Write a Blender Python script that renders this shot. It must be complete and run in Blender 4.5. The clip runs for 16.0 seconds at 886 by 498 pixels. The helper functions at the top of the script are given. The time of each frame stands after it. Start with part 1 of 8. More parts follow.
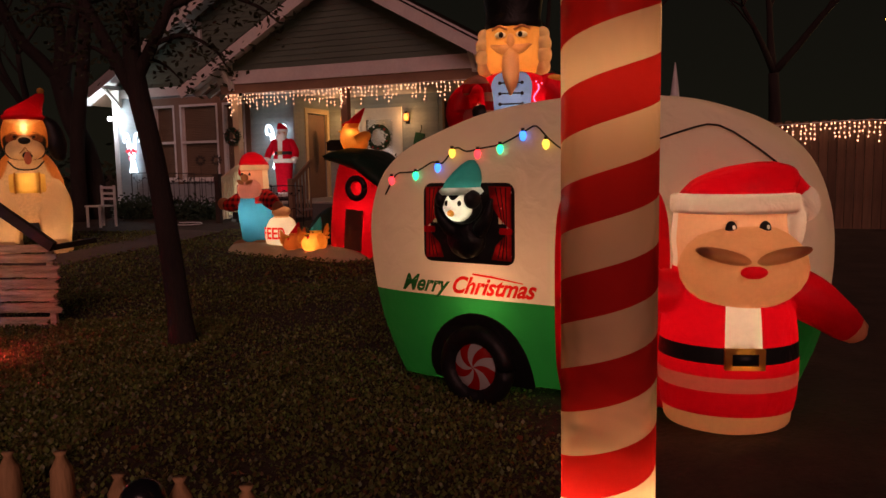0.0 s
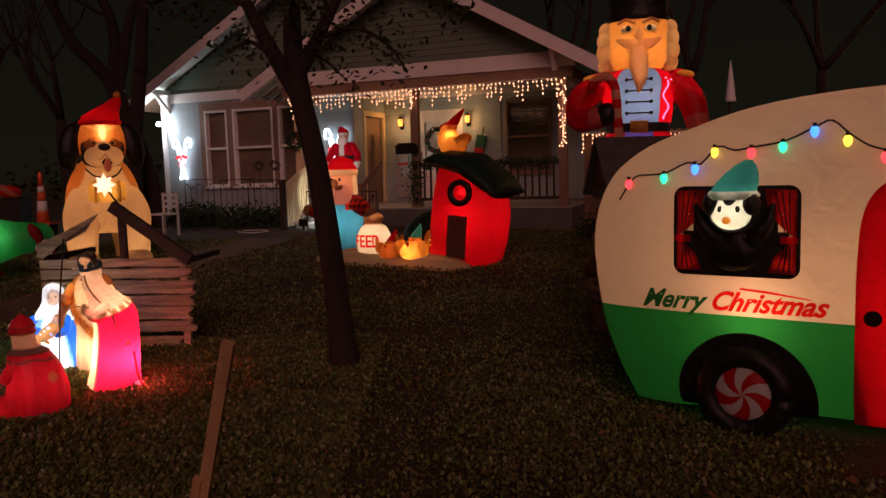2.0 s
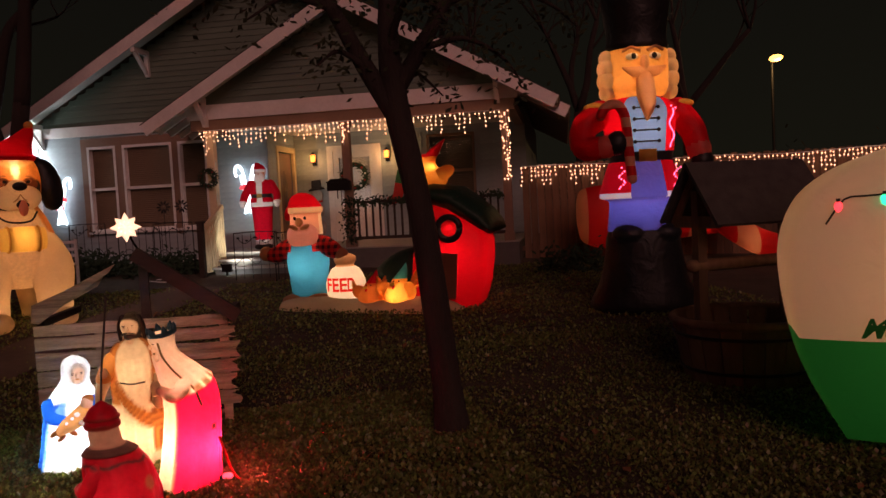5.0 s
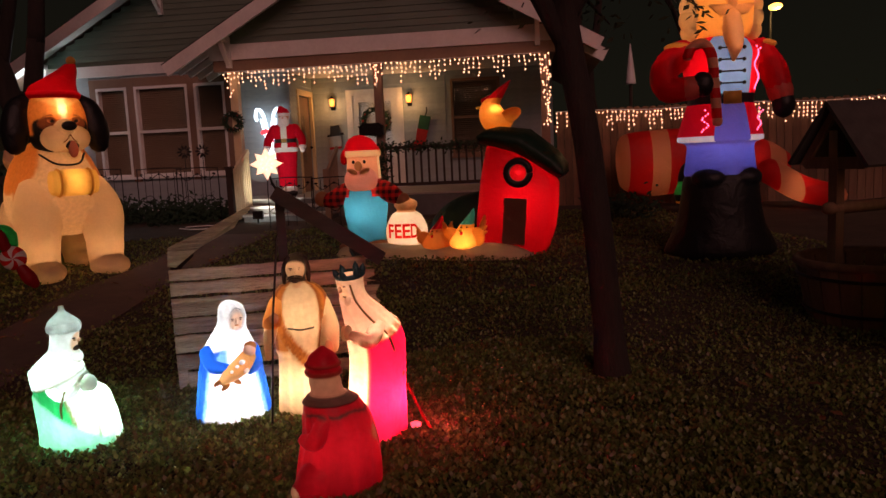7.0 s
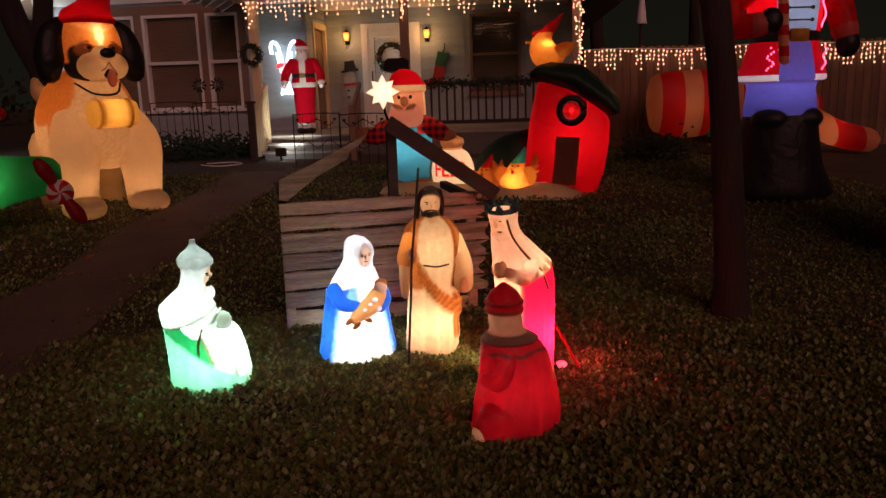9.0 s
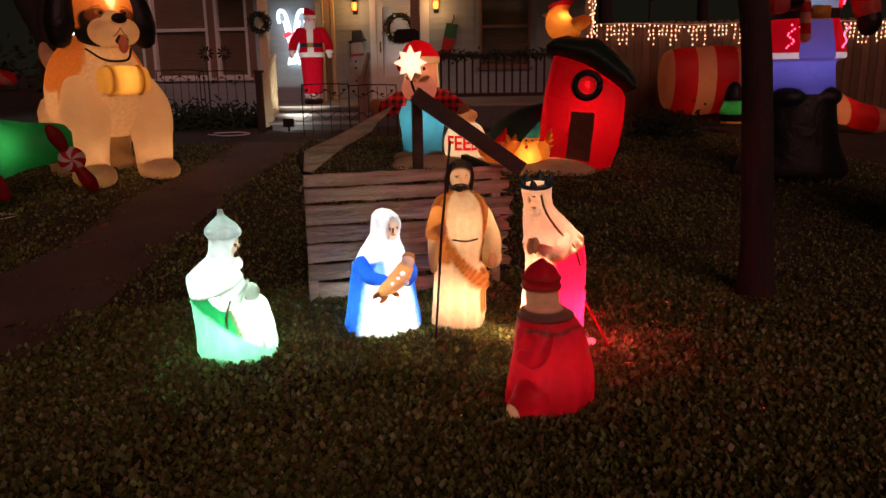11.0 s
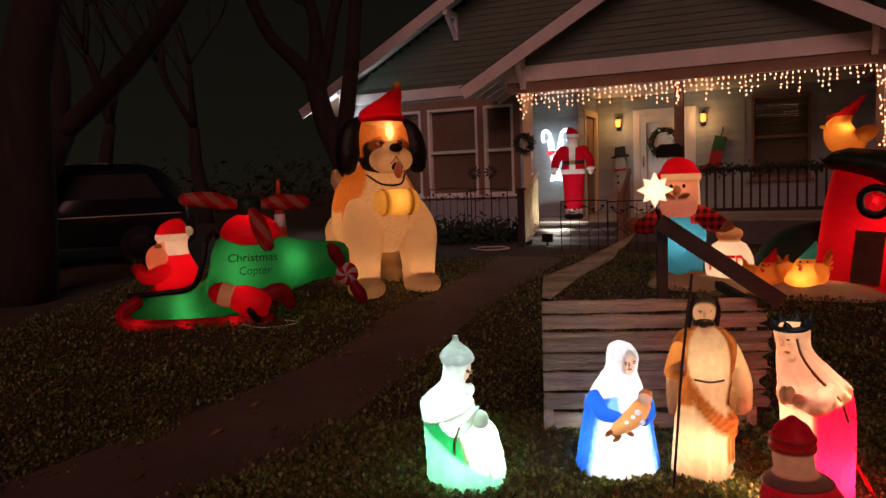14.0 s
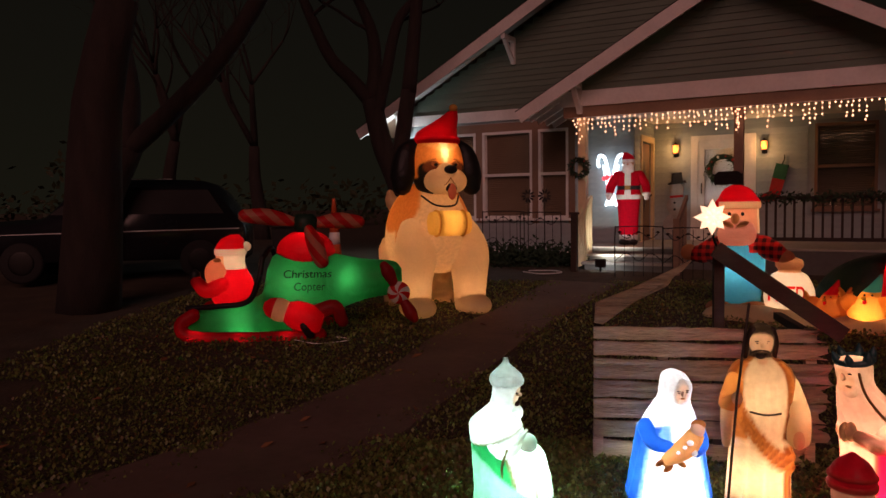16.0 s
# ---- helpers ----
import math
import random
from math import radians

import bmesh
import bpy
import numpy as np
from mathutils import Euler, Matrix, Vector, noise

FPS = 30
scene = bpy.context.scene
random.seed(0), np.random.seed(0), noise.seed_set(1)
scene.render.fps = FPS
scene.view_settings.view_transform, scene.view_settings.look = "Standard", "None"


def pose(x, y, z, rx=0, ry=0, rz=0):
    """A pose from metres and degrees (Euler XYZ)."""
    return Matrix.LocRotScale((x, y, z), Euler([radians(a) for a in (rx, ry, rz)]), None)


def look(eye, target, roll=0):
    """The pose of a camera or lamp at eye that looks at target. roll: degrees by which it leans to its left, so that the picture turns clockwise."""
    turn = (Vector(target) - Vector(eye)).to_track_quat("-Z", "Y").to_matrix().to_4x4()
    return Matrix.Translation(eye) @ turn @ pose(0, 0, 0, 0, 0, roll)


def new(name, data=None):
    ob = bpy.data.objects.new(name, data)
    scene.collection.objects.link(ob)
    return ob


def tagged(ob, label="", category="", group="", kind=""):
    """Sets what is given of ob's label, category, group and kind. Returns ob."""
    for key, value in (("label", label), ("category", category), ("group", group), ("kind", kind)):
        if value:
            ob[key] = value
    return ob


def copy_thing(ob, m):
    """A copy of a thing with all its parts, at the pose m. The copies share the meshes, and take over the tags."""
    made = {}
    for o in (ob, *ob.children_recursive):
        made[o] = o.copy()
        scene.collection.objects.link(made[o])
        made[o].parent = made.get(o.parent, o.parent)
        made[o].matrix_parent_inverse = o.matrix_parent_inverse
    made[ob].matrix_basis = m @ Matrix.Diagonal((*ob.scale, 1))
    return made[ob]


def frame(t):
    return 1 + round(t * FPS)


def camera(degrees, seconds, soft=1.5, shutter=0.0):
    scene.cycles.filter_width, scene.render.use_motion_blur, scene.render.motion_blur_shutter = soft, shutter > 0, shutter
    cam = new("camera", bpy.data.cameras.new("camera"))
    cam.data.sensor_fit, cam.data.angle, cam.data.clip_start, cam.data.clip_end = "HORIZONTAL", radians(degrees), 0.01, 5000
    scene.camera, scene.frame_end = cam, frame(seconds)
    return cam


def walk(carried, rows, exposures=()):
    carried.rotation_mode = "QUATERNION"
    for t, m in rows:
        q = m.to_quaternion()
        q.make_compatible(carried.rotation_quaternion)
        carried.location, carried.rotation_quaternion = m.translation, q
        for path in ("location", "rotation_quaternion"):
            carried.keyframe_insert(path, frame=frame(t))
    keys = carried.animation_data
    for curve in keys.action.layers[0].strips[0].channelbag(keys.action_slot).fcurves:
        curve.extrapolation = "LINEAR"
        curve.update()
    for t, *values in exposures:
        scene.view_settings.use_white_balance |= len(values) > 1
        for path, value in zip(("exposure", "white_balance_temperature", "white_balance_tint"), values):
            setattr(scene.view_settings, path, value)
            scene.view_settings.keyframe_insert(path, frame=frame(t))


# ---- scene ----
cam = camera(61.0, 16.0)
METRES, EYE, TILT, LEAN, TURN = 6.438, 1.5, 0.0, 0.0, 0.0
ROWS = [
    (0.0, 0.0, 0.0, 0.0, -0.11, -6.15, 1.02),
    (0.5, -0.058, 0.0216, 0.0024, 0.23, -6.47, 1.16),
    (1.0, -0.1146, 0.0487, 0.0004, 0.61, -6.52, 1.31),
    (1.5, -0.1689, 0.0661, 0.0015, 0.65, -6.3, 1.5),
    (2.0, -0.2263, 0.0853, 0.0046, -0.06, -5.88, 1.65),
    (2.5, -0.2719, 0.1118, 0.0061, -0.93, -5.08, 1.73),
    (3.0, -0.3263, 0.1379, 0.0058, -2.94, -4.43, 2.16),
    (3.5, -0.378, 0.159, 0.0077, -6.05, -3.76, 2.59),
    (6.0, -0.6179, 0.2804, 0.0076, -14.03, -3.5, 2.82),
    (6.5, -0.6659, 0.2978, 0.0036, -14.31, -5.42, 2.63),
    (7.0, -0.7054, 0.3205, 0.0023, -15.13, -7.25, 2.67),
    (7.5, -0.7485, 0.3394, -0.0012, -16.14, -8.96, 2.36),
    (8.0, -0.7896, 0.3525, -0.0018, -16.84, -10.34, 2.2),
    (8.5, -0.8174, 0.3734, -0.0029, -16.92, -11.01, 2.0),
    (11.0, -0.8594, 0.4008, -0.0039, -16.98, -13.63, 0.83),
    (11.5, -0.8587, 0.4019, -0.0018, -13.66, -13.12, 2.0),
    (12.0, -0.846, 0.4093, 0.0012, -8.9, -11.84, 2.94),
    (12.5, -0.8349, 0.4143, 0.0038, -4.29, -10.32, 3.44),
    (13.0, -0.8331, 0.4135, 0.0072, -0.78, -8.41, 3.24),
    (13.5, -0.8328, 0.4104, 0.0102, 1.55, -6.47, 2.57),
    (14.0, -0.8325, 0.408, 0.0121, 3.05, -4.94, 2.01),
    (14.5, -0.8322, 0.4072, 0.0125, 4.12, -3.95, 1.71),
    (15.0, -0.8323, 0.4064, 0.0124, 4.93, -3.38, 1.52),
    (15.5, -0.8323, 0.4046, 0.0127, 5.69, -3.18, 1.27),
    (16.0, -0.8334, 0.4035, 0.0117, 7.07, -3.18, 0.69),
]
walk(cam, [(t, pose(0, 0, EYE, TILT, LEAN, TURN) @ pose(METRES * x, METRES * y, METRES * z, 90 + pitch, roll, yaw)) for t, x, y, z, yaw, pitch, roll in ROWS])

# ---------------------------------------------------------------- world and light
world = bpy.data.worlds.new("night_sky")
scene.world = world
world.use_nodes = True
wn = world.node_tree
wbg = wn.nodes["Background"]
wtc = wn.nodes.new("ShaderNodeTexCoord")
wsep = wn.nodes.new("ShaderNodeSeparateXYZ")
wramp = wn.nodes.new("ShaderNodeValToRGB")
wn.links.new(wtc.outputs["Generated"], wsep.inputs[0])
wn.links.new(wsep.outputs["Z"], wramp.inputs[0])
wn.links.new(wramp.outputs[0], wbg.inputs[0])
wramp.color_ramp.elements[0].position, wramp.color_ramp.elements[0].color = 0.0, (0.0110, 0.0098, 0.0060, 1)
wramp.color_ramp.elements[1].position, wramp.color_ramp.elements[1].color = 0.6, (0.0030, 0.0024, 0.0034, 1)
wbg.inputs[1].default_value = 0.7

WARM, AMBER, COOL = (1.0, 0.63, 0.36), (1.0, 0.55, 0.22), (0.92, 0.96, 1.0)


def lamp(name, at, watts, colour=WARM, radius=0.02):
    d = bpy.data.lights.new(name, "POINT")
    d.energy, d.color, d.shadow_soft_size = watts, colour, radius
    ob = new(name, d)
    ob.location = at
    return ob


def spot(name, eye, target, watts, colour, degrees, blend=0.6, radius=0.04):
    d = bpy.data.lights.new(name, "SPOT")
    d.energy, d.color, d.shadow_soft_size = watts, colour, radius
    d.spot_size, d.spot_blend = radians(degrees), blend
    ob = new(name, d)
    ob.matrix_world = look(eye, target)
    return ob


# unseen fill sun added behind the camera to lift the dark yard and house
fill_sun = bpy.data.lights.new("fill_light", "SUN")
fill_sun.energy, fill_sun.color, fill_sun.angle = 0.68, (1.0, 0.44, 0.39), radians(35)
new("fill_light", fill_sun).matrix_world = look((-3.0, -12.0, 10.0), (-3.0, 8.0, 0.0))


# ---------------------------------------------------------------- materials
def nodes_of(name):
    m = bpy.data.materials.new(name)
    m.use_nodes = True
    nt = m.node_tree
    return m, nt, nt.nodes["Principled BSDF"], nt.nodes["Material Output"]


def mottle(nt, colour, scale, amount, detail=4.0, stretch=(1, 1, 1), fine=None):
    """Colour varied by object-space noise at two scales; returns (colour socket, coordinate socket, noise socket)."""
    tc = nt.nodes.new("ShaderNodeTexCoord")
    mp = nt.nodes.new("ShaderNodeMapping")
    mp.inputs["Scale"].default_value = stretch
    nt.links.new(tc.outputs["Object"], mp.inputs[0])
    nz = nt.nodes.new("ShaderNodeTexNoise")
    nz.inputs["Scale"].default_value, nz.inputs["Detail"].default_value = scale, detail
    nt.links.new(mp.outputs[0], nz.inputs["Vector"])
    n2 = nt.nodes.new("ShaderNodeTexNoise")
    n2.inputs["Scale"].default_value, n2.inputs["Detail"].default_value = fine or scale * 9, 3.0
    nt.links.new(mp.outputs[0], n2.inputs["Vector"])
    add = nt.nodes.new("ShaderNodeMath")
    add.operation = "MULTIPLY_ADD"
    nt.links.new(n2.outputs["Fac"], add.inputs[0])
    add.inputs[1].default_value = 0.5
    nt.links.new(nz.outputs["Fac"], add.inputs[2])
    mr = nt.nodes.new("ShaderNodeMapRange")
    mr.inputs["From Min"].default_value, mr.inputs["From Max"].default_value = 0.4, 1.1
    mr.inputs["To Min"].default_value, mr.inputs["To Max"].default_value = 1 - amount, 1 + amount * 0.6
    nt.links.new(add.outputs[0], mr.inputs["Value"])
    mul = nt.nodes.new("ShaderNodeVectorMath")
    mul.operation = "SCALE"
    mul.inputs[0].default_value = colour[:3]
    nt.links.new(mr.outputs[0], mul.inputs["Scale"])
    return mul.outputs[0], mp.outputs[0], add.outputs[0], mul


def bump(nt, socket, bs, strength, distance):
    b = nt.nodes.new("ShaderNodeBump")
    b.inputs["Strength"].default_value, b.inputs["Distance"].default_value = strength, distance
    nt.links.new(socket, b.inputs["Height"])
    nt.links.new(b.outputs[0], bs.inputs["Normal"])


def solid(name, colour, rough=0.7, scale=6.0, amount=0.3, bumpy=0.3, dist=0.01, metal=0.0, stretch=(1, 1, 1), per_object=0.0, spec=0.5):
    m, nt, bs, out = nodes_of(name)
    col, vec, nz, mul = mottle(nt, colour, scale, amount, stretch=stretch)
    if per_object:
        oi = nt.nodes.new("ShaderNodeObjectInfo")
        mr = nt.nodes.new("ShaderNodeMapRange")
        mr.inputs["To Min"].default_value, mr.inputs["To Max"].default_value = 1 - per_object, 1 + per_object
        nt.links.new(oi.outputs["Random"], mr.inputs["Value"])
        sc = nt.nodes.new("ShaderNodeVectorMath")
        sc.operation = "SCALE"
        nt.links.new(col, sc.inputs[0])
        nt.links.new(mr.outputs[0], sc.inputs["Scale"])
        col = sc.outputs[0]
    nt.links.new(col, bs.inputs["Base Color"])
    bs.inputs["Roughness"].default_value, bs.inputs["Metallic"].default_value = rough, metal
    bs.inputs["Specular IOR Level"].default_value = spec
    if bumpy:
        bump(nt, nz, bs, bumpy, dist)
    return m


def cloth(name, colour, through_it=0.55, pattern=None, rough=0.5):
    """Thin nylon of an inflatable, or blow-moulded plastic: light from inside shines through it. pattern: a function that gives a colour socket."""
    m, nt, bs, out = nodes_of(name)
    if pattern:
        col = pattern(nt)
        nz = None
    else:
        col, vec, nz, mul = mottle(nt, colour, 2.2, 0.12, fine=40)
    tc = nt.nodes.new("ShaderNodeTexCoord")
    wr = nt.nodes.new("ShaderNodeTexNoise")
    wr.inputs["Scale"].default_value, wr.inputs["Detail"].default_value, wr.inputs["Distortion"].default_value = 5.0, 3.0, 0.6
    nt.links.new(tc.outputs["Object"], wr.inputs["Vector"])
    nt.links.new(col, bs.inputs["Base Color"])
    bs.inputs["Roughness"].default_value = rough
    bs.inputs["Specular IOR Level"].default_value = 0.35
    tr = nt.nodes.new("ShaderNodeBsdfTranslucent")
    nt.links.new(col, tr.inputs["Color"])
    b = nt.nodes.new("ShaderNodeBump")
    b.inputs["Strength"].default_value, b.inputs["Distance"].default_value = 0.55, 0.05
    nt.links.new(wr.outputs["Fac"], b.inputs["Height"])
    nt.links.new(b.outputs[0], bs.inputs["Normal"])
    nt.links.new(b.outputs[0], tr.inputs["Normal"])
    mix = nt.nodes.new("ShaderNodeMixShader")
    mix.inputs[0].default_value = through_it
    nt.links.new(bs.outputs[0], mix.inputs[1])
    nt.links.new(tr.outputs[0], mix.inputs[2])
    nt.links.new(mix.outputs[0], out.inputs["Surface"])
    return m


def glow(name, colour, strength):
    m, nt, bs, out = nodes_of(name)
    bs.inputs["Base Color"].default_value = (*colour, 1)
    bs.inputs["Emission Color"].default_value = (*colour, 1)
    bs.inputs["Emission Strength"].default_value = strength
    return m


def math_node(nt, op, a, b=0.0):
    n = nt.nodes.new("ShaderNodeMath")
    n.operation = op
    for i, v in enumerate((a, b)):
        if isinstance(v, (int, float)):
            n.inputs[i].default_value = v
        else:
            nt.links.new(v, n.inputs[i])
    return n.outputs[0]


def two_tone(nt, fac, c0, c1):
    mx = nt.nodes.new("ShaderNodeMix")
    mx.data_type = "RGBA"
    nt.links.new(fac, mx.inputs["Factor"])
    mx.inputs[6].default_value, mx.inputs[7].default_value = (*c0, 1), (*c1, 1)
    return mx.outputs[2]


def object_xyz(nt):
    tc = nt.nodes.new("ShaderNodeTexCoord")
    s = nt.nodes.new("ShaderNodeSeparateXYZ")
    nt.links.new(tc.outputs["Object"], s.inputs[0])
    return s.outputs


def stripes(c0, c1, turns, pitch, duty=0.5):
    """Stripes winding round the z axis (turns=1), or level bands (turns=0)."""
    def pattern(nt):
        x, y, z = object_xyz(nt)
        a = math_node(nt, "DIVIDE", math_node(nt, "ARCTAN2", y, x), 2 * math.pi)
        v = math_node(nt, "ADD", math_node(nt, "MULTIPLY", a, float(turns)), math_node(nt, "DIVIDE", z, pitch))
        return two_tone(nt, math_node(nt, "GREATER_THAN", math_node(nt, "FRACT", math_node(nt, "ADD", v, 50.0)), duty), c0, c1)
    return pattern


def level(c_low, c_high, height, axis=2):
    def pattern(nt):
        s = object_xyz(nt)
        return two_tone(nt, math_node(nt, "GREATER_THAN", s[axis], height), c_low, c_high)
    return pattern


def swirl(c0, c1, arms):
    """A peppermint swirl round the y axis."""
    def pattern(nt):
        x, y, z = object_xyz(nt)
        a = math_node(nt, "DIVIDE", math_node(nt, "ARCTAN2", z, x), 2 * math.pi)
        r = math_node(nt, "SQRT", math_node(nt, "ADD", math_node(nt, "MULTIPLY", x, x), math_node(nt, "MULTIPLY", z, z)))
        v = math_node(nt, "ADD", math_node(nt, "MULTIPLY", a, float(arms)), math_node(nt, "MULTIPLY", r, 4.0))
        return two_tone(nt, math_node(nt, "GREATER_THAN", math_node(nt, "FRACT", math_node(nt, "ADD", v, 50.0)), 0.5), c0, c1)
    return pattern


def plaid(c0, c1, pitch):
    def pattern(nt):
        x, y, z = object_xyz(nt)
        f = lambda s: math_node(nt, "GREATER_THAN", math_node(nt, "FRACT", math_node(nt, "ADD", math_node(nt, "DIVIDE", s, pitch), 50.0)), 0.5)
        return two_tone(nt, math_node(nt, "MULTIPLY", math_node(nt, "ADD", f(x), f(z)), 0.5), c0, c1)
    return pattern


RED, WHITE, CREAM, TAN, BLACK = (0.62, 0.015, 0.012), (0.82, 0.80, 0.76), (0.80, 0.62, 0.40), (0.78, 0.50, 0.26), (0.012, 0.012, 0.013)
M = {
    "soil": solid("soil", (0.060, 0.045, 0.027), 0.95, 3, 0.5, 0.8, 0.03),
    "path": solid("concrete_path", (0.125, 0.085, 0.068), 0.9, 1.5, 0.35, 0.5, 0.01),
    "siding": solid("painted_siding", (0.33, 0.39, 0.41), 0.6, 1.2, 0.22, 0.15, 0.004, per_object=0.06),
    "siding_gable": solid("painted_gable_siding", (0.12, 0.165, 0.125), 0.6, 1.2, 0.25, 0.15, 0.004, per_object=0.1),
    "trim": solid("white_trim", (0.75, 0.74, 0.71), 0.5, 2.0, 0.18, 0.15, 0.004),
    "brown_trim": solid("brown_trim", (0.24, 0.15, 0.10), 0.6, 2.0, 0.25, 0.2, 0.004),
    "roof": solid("asphalt_shingle", (0.05, 0.046, 0.043), 0.95, 9, 0.4, 0.5, 0.006, per_object=0.25),
    "skirt": solid("skirting_and_backing", (0.11, 0.11, 0.10), 0.7, 1.5, 0.3, 0.2, 0.005),
    "porch_wood": solid("porch_boards", (0.30, 0.28, 0.25), 0.6, 3.0, 0.3, 0.2, 0.004, stretch=(1, 6, 1), per_object=0.1),
    "cream_wood": solid("cream_painted_wood", (0.72, 0.60, 0.36), 0.55, 2.0, 0.15, 0.1, 0.003),
    "dark_wood": solid("dark_wood", (0.040, 0.027, 0.020), 0.8, 5.0, 0.45, 0.5, 0.006, stretch=(1, 1, 6)),
    "old_wood": solid("weathered_planks", (0.58, 0.47, 0.31), 0.85, 2.6, 0.62, 1.0, 0.03, stretch=(0.8, 12, 12), per_object=0.28),
    "blind": solid("window_blind", (0.15, 0.11, 0.07), 0.7, 3.0, 0.2, 0.1, 0.003),
    "iron": solid("black_iron", (0.015, 0.014, 0.013), 0.5, 12, 0.3, 0.3, 0.002, metal=0.6),
    "bark": solid("bark", (0.026, 0.019, 0.016), 0.95, 7, 0.5, 1.0, 0.02, stretch=(1, 1, 0.25)),
    "fence_wood": solid("fence_boards", (0.16, 0.095, 0.055), 0.85, 3.0, 0.45, 0.5, 0.006, stretch=(5, 5, 0.6), per_object=0.3),
    "plain_black": solid("black_fabric", BLACK, 0.7, 8, 0.3, 0.2, 0.004),
    "car": solid("dark_car_paint", (0.012, 0.013, 0.016), 0.22, 2, 0.1, 0.0),
    "rubber": solid("rubber", (0.012, 0.012, 0.012), 0.85, 20, 0.2, 0.2, 0.002),
    "orange": solid("cone_orange", (0.62, 0.10, 0.03), 0.5, 6, 0.2, 0.1, 0.003),
    "white_cloth": solid("white_plush", (0.80, 0.80, 0.80), 0.95, 60, 0.25, 0.8, 0.006),
    "red_cloth": solid("red_velvet", (0.52, 0.004, 0.022), 0.9, 30, 0.3, 0.4, 0.004, spec=0.08),
    "skin": solid("painted_face", (0.62, 0.36, 0.25), 0.6, 8, 0.15, 0.1, 0.003),
    # snowman sign's white, its colour darkened for the shade it stands in
    "board_shaded": solid("shaded_white_board", (0.34, 0.33, 0.32), 0.8, 8, 0.3, 0.2),
    "needles": solid("pine_needles", (0.022, 0.05, 0.022), 0.8, 20, 0.5, 0.4, 0.004),
    "white_plastic": solid("white_plastic", (0.75, 0.75, 0.75), 0.45, 5, 0.1, 0.1, 0.002),
    "stocking_red": solid("stocking_red", (0.40, 0.02, 0.02), 0.9, 20, 0.3, 0.4, 0.004),
    "stocking_green": solid("stocking_green", (0.02, 0.10, 0.05), 0.9, 20, 0.3, 0.4, 0.004),
    "wire": solid("dark_green_wire", (0.012, 0.02, 0.012), 0.6, 20, 0.2, 0.0),
    "tan_stick": solid("split_tan_wood", (0.50, 0.32, 0.15), 0.8, 4, 0.4, 0.5, 0.006, stretch=(6, 6, 1)),
    "bulb_warm": glow("warm_bulb", (1.0, 0.48, 0.27), 3.4),
    "bulb_amber": glow("sconce_bulb", (1.0, 0.36, 0.07), 1.3),
    "bulb_white": glow("flood_bulb", (0.92, 0.97, 1.0), 30.0),
    "rope_white": glow("rope_light", (0.80, 0.90, 1.0), 3.2),
    "star_glow": glow("star_light", (1.0, 0.62, 0.42), 1.5),
}


def window_glass():
    m, nt, bs, out = nodes_of("window_glass")
    bs.inputs["Base Color"].default_value = (0.9, 0.9, 0.9, 1)
    bs.inputs["Roughness"].default_value = 0.04
    bs.inputs["Transmission Weight"].default_value = 1.0
    bs.inputs["IOR"].default_value = 1.5
    return m


M["glass"] = window_glass()


# ---------------------------------------------------------------- mesh helpers
def mark(bm, before, mi, smooth):
    bm.faces.ensure_lookup_table()
    for f in bm.faces[before:]:
        f.material_index, f.smooth = mi, smooth


def box(bm, lo, hi, mi=0, m=None):
    n = len(bm.faces)
    v = [Vector((x, y, z)) for x in (lo[0], hi[0]) for y in (lo[1], hi[1]) for z in (lo[2], hi[2])]
    v = [bm.verts.new(m @ p if m else p) for p in v]
    for q in ((0, 1, 3, 2), (4, 6, 7, 5), (0, 4, 5, 1), (2, 3, 7, 6), (0, 2, 6, 4), (1, 5, 7, 3)):
        bm.faces.new([v[i] for i in q])
    mark(bm, n, mi, False)


def bar(bm, p0, p1, w, h, mi=0, up=(0, 0, 1)):
    """A squared timber from p0 to p1, w wide and h high."""
    p0, p1 = Vector(p0), Vector(p1)
    d = (p1 - p0).normalized()
    s = d.cross(Vector(up))
    s = s.normalized() if s.length > 1e-4 else Vector((1, 0, 0))
    u = s.cross(d)
    m = Matrix((s, d, u)).transposed().to_4x4()
    m.translation = p0
    box(bm, (-w / 2, 0, -h / 2), (w / 2, (p1 - p0).length, h / 2), mi, m)


def skin(bm, rings, mi=0, closed=True, cap=True):
    """Joins rings of equal length into a tube."""
    n = len(bm.faces)
    rows = [[bm.verts.new(p) for p in r] for r in rings]
    k = len(rows[0])
    for a, b in zip(rows, rows[1:]):
        for i in range(k if closed else k - 1):
            j = (i + 1) % k
            bm.faces.new((a[i], a[j], b[j], b[i]))
    if cap:
        bm.faces.new(list(reversed(rows[0])))
        bm.faces.new(rows[-1])
    mark(bm, n, mi, True)


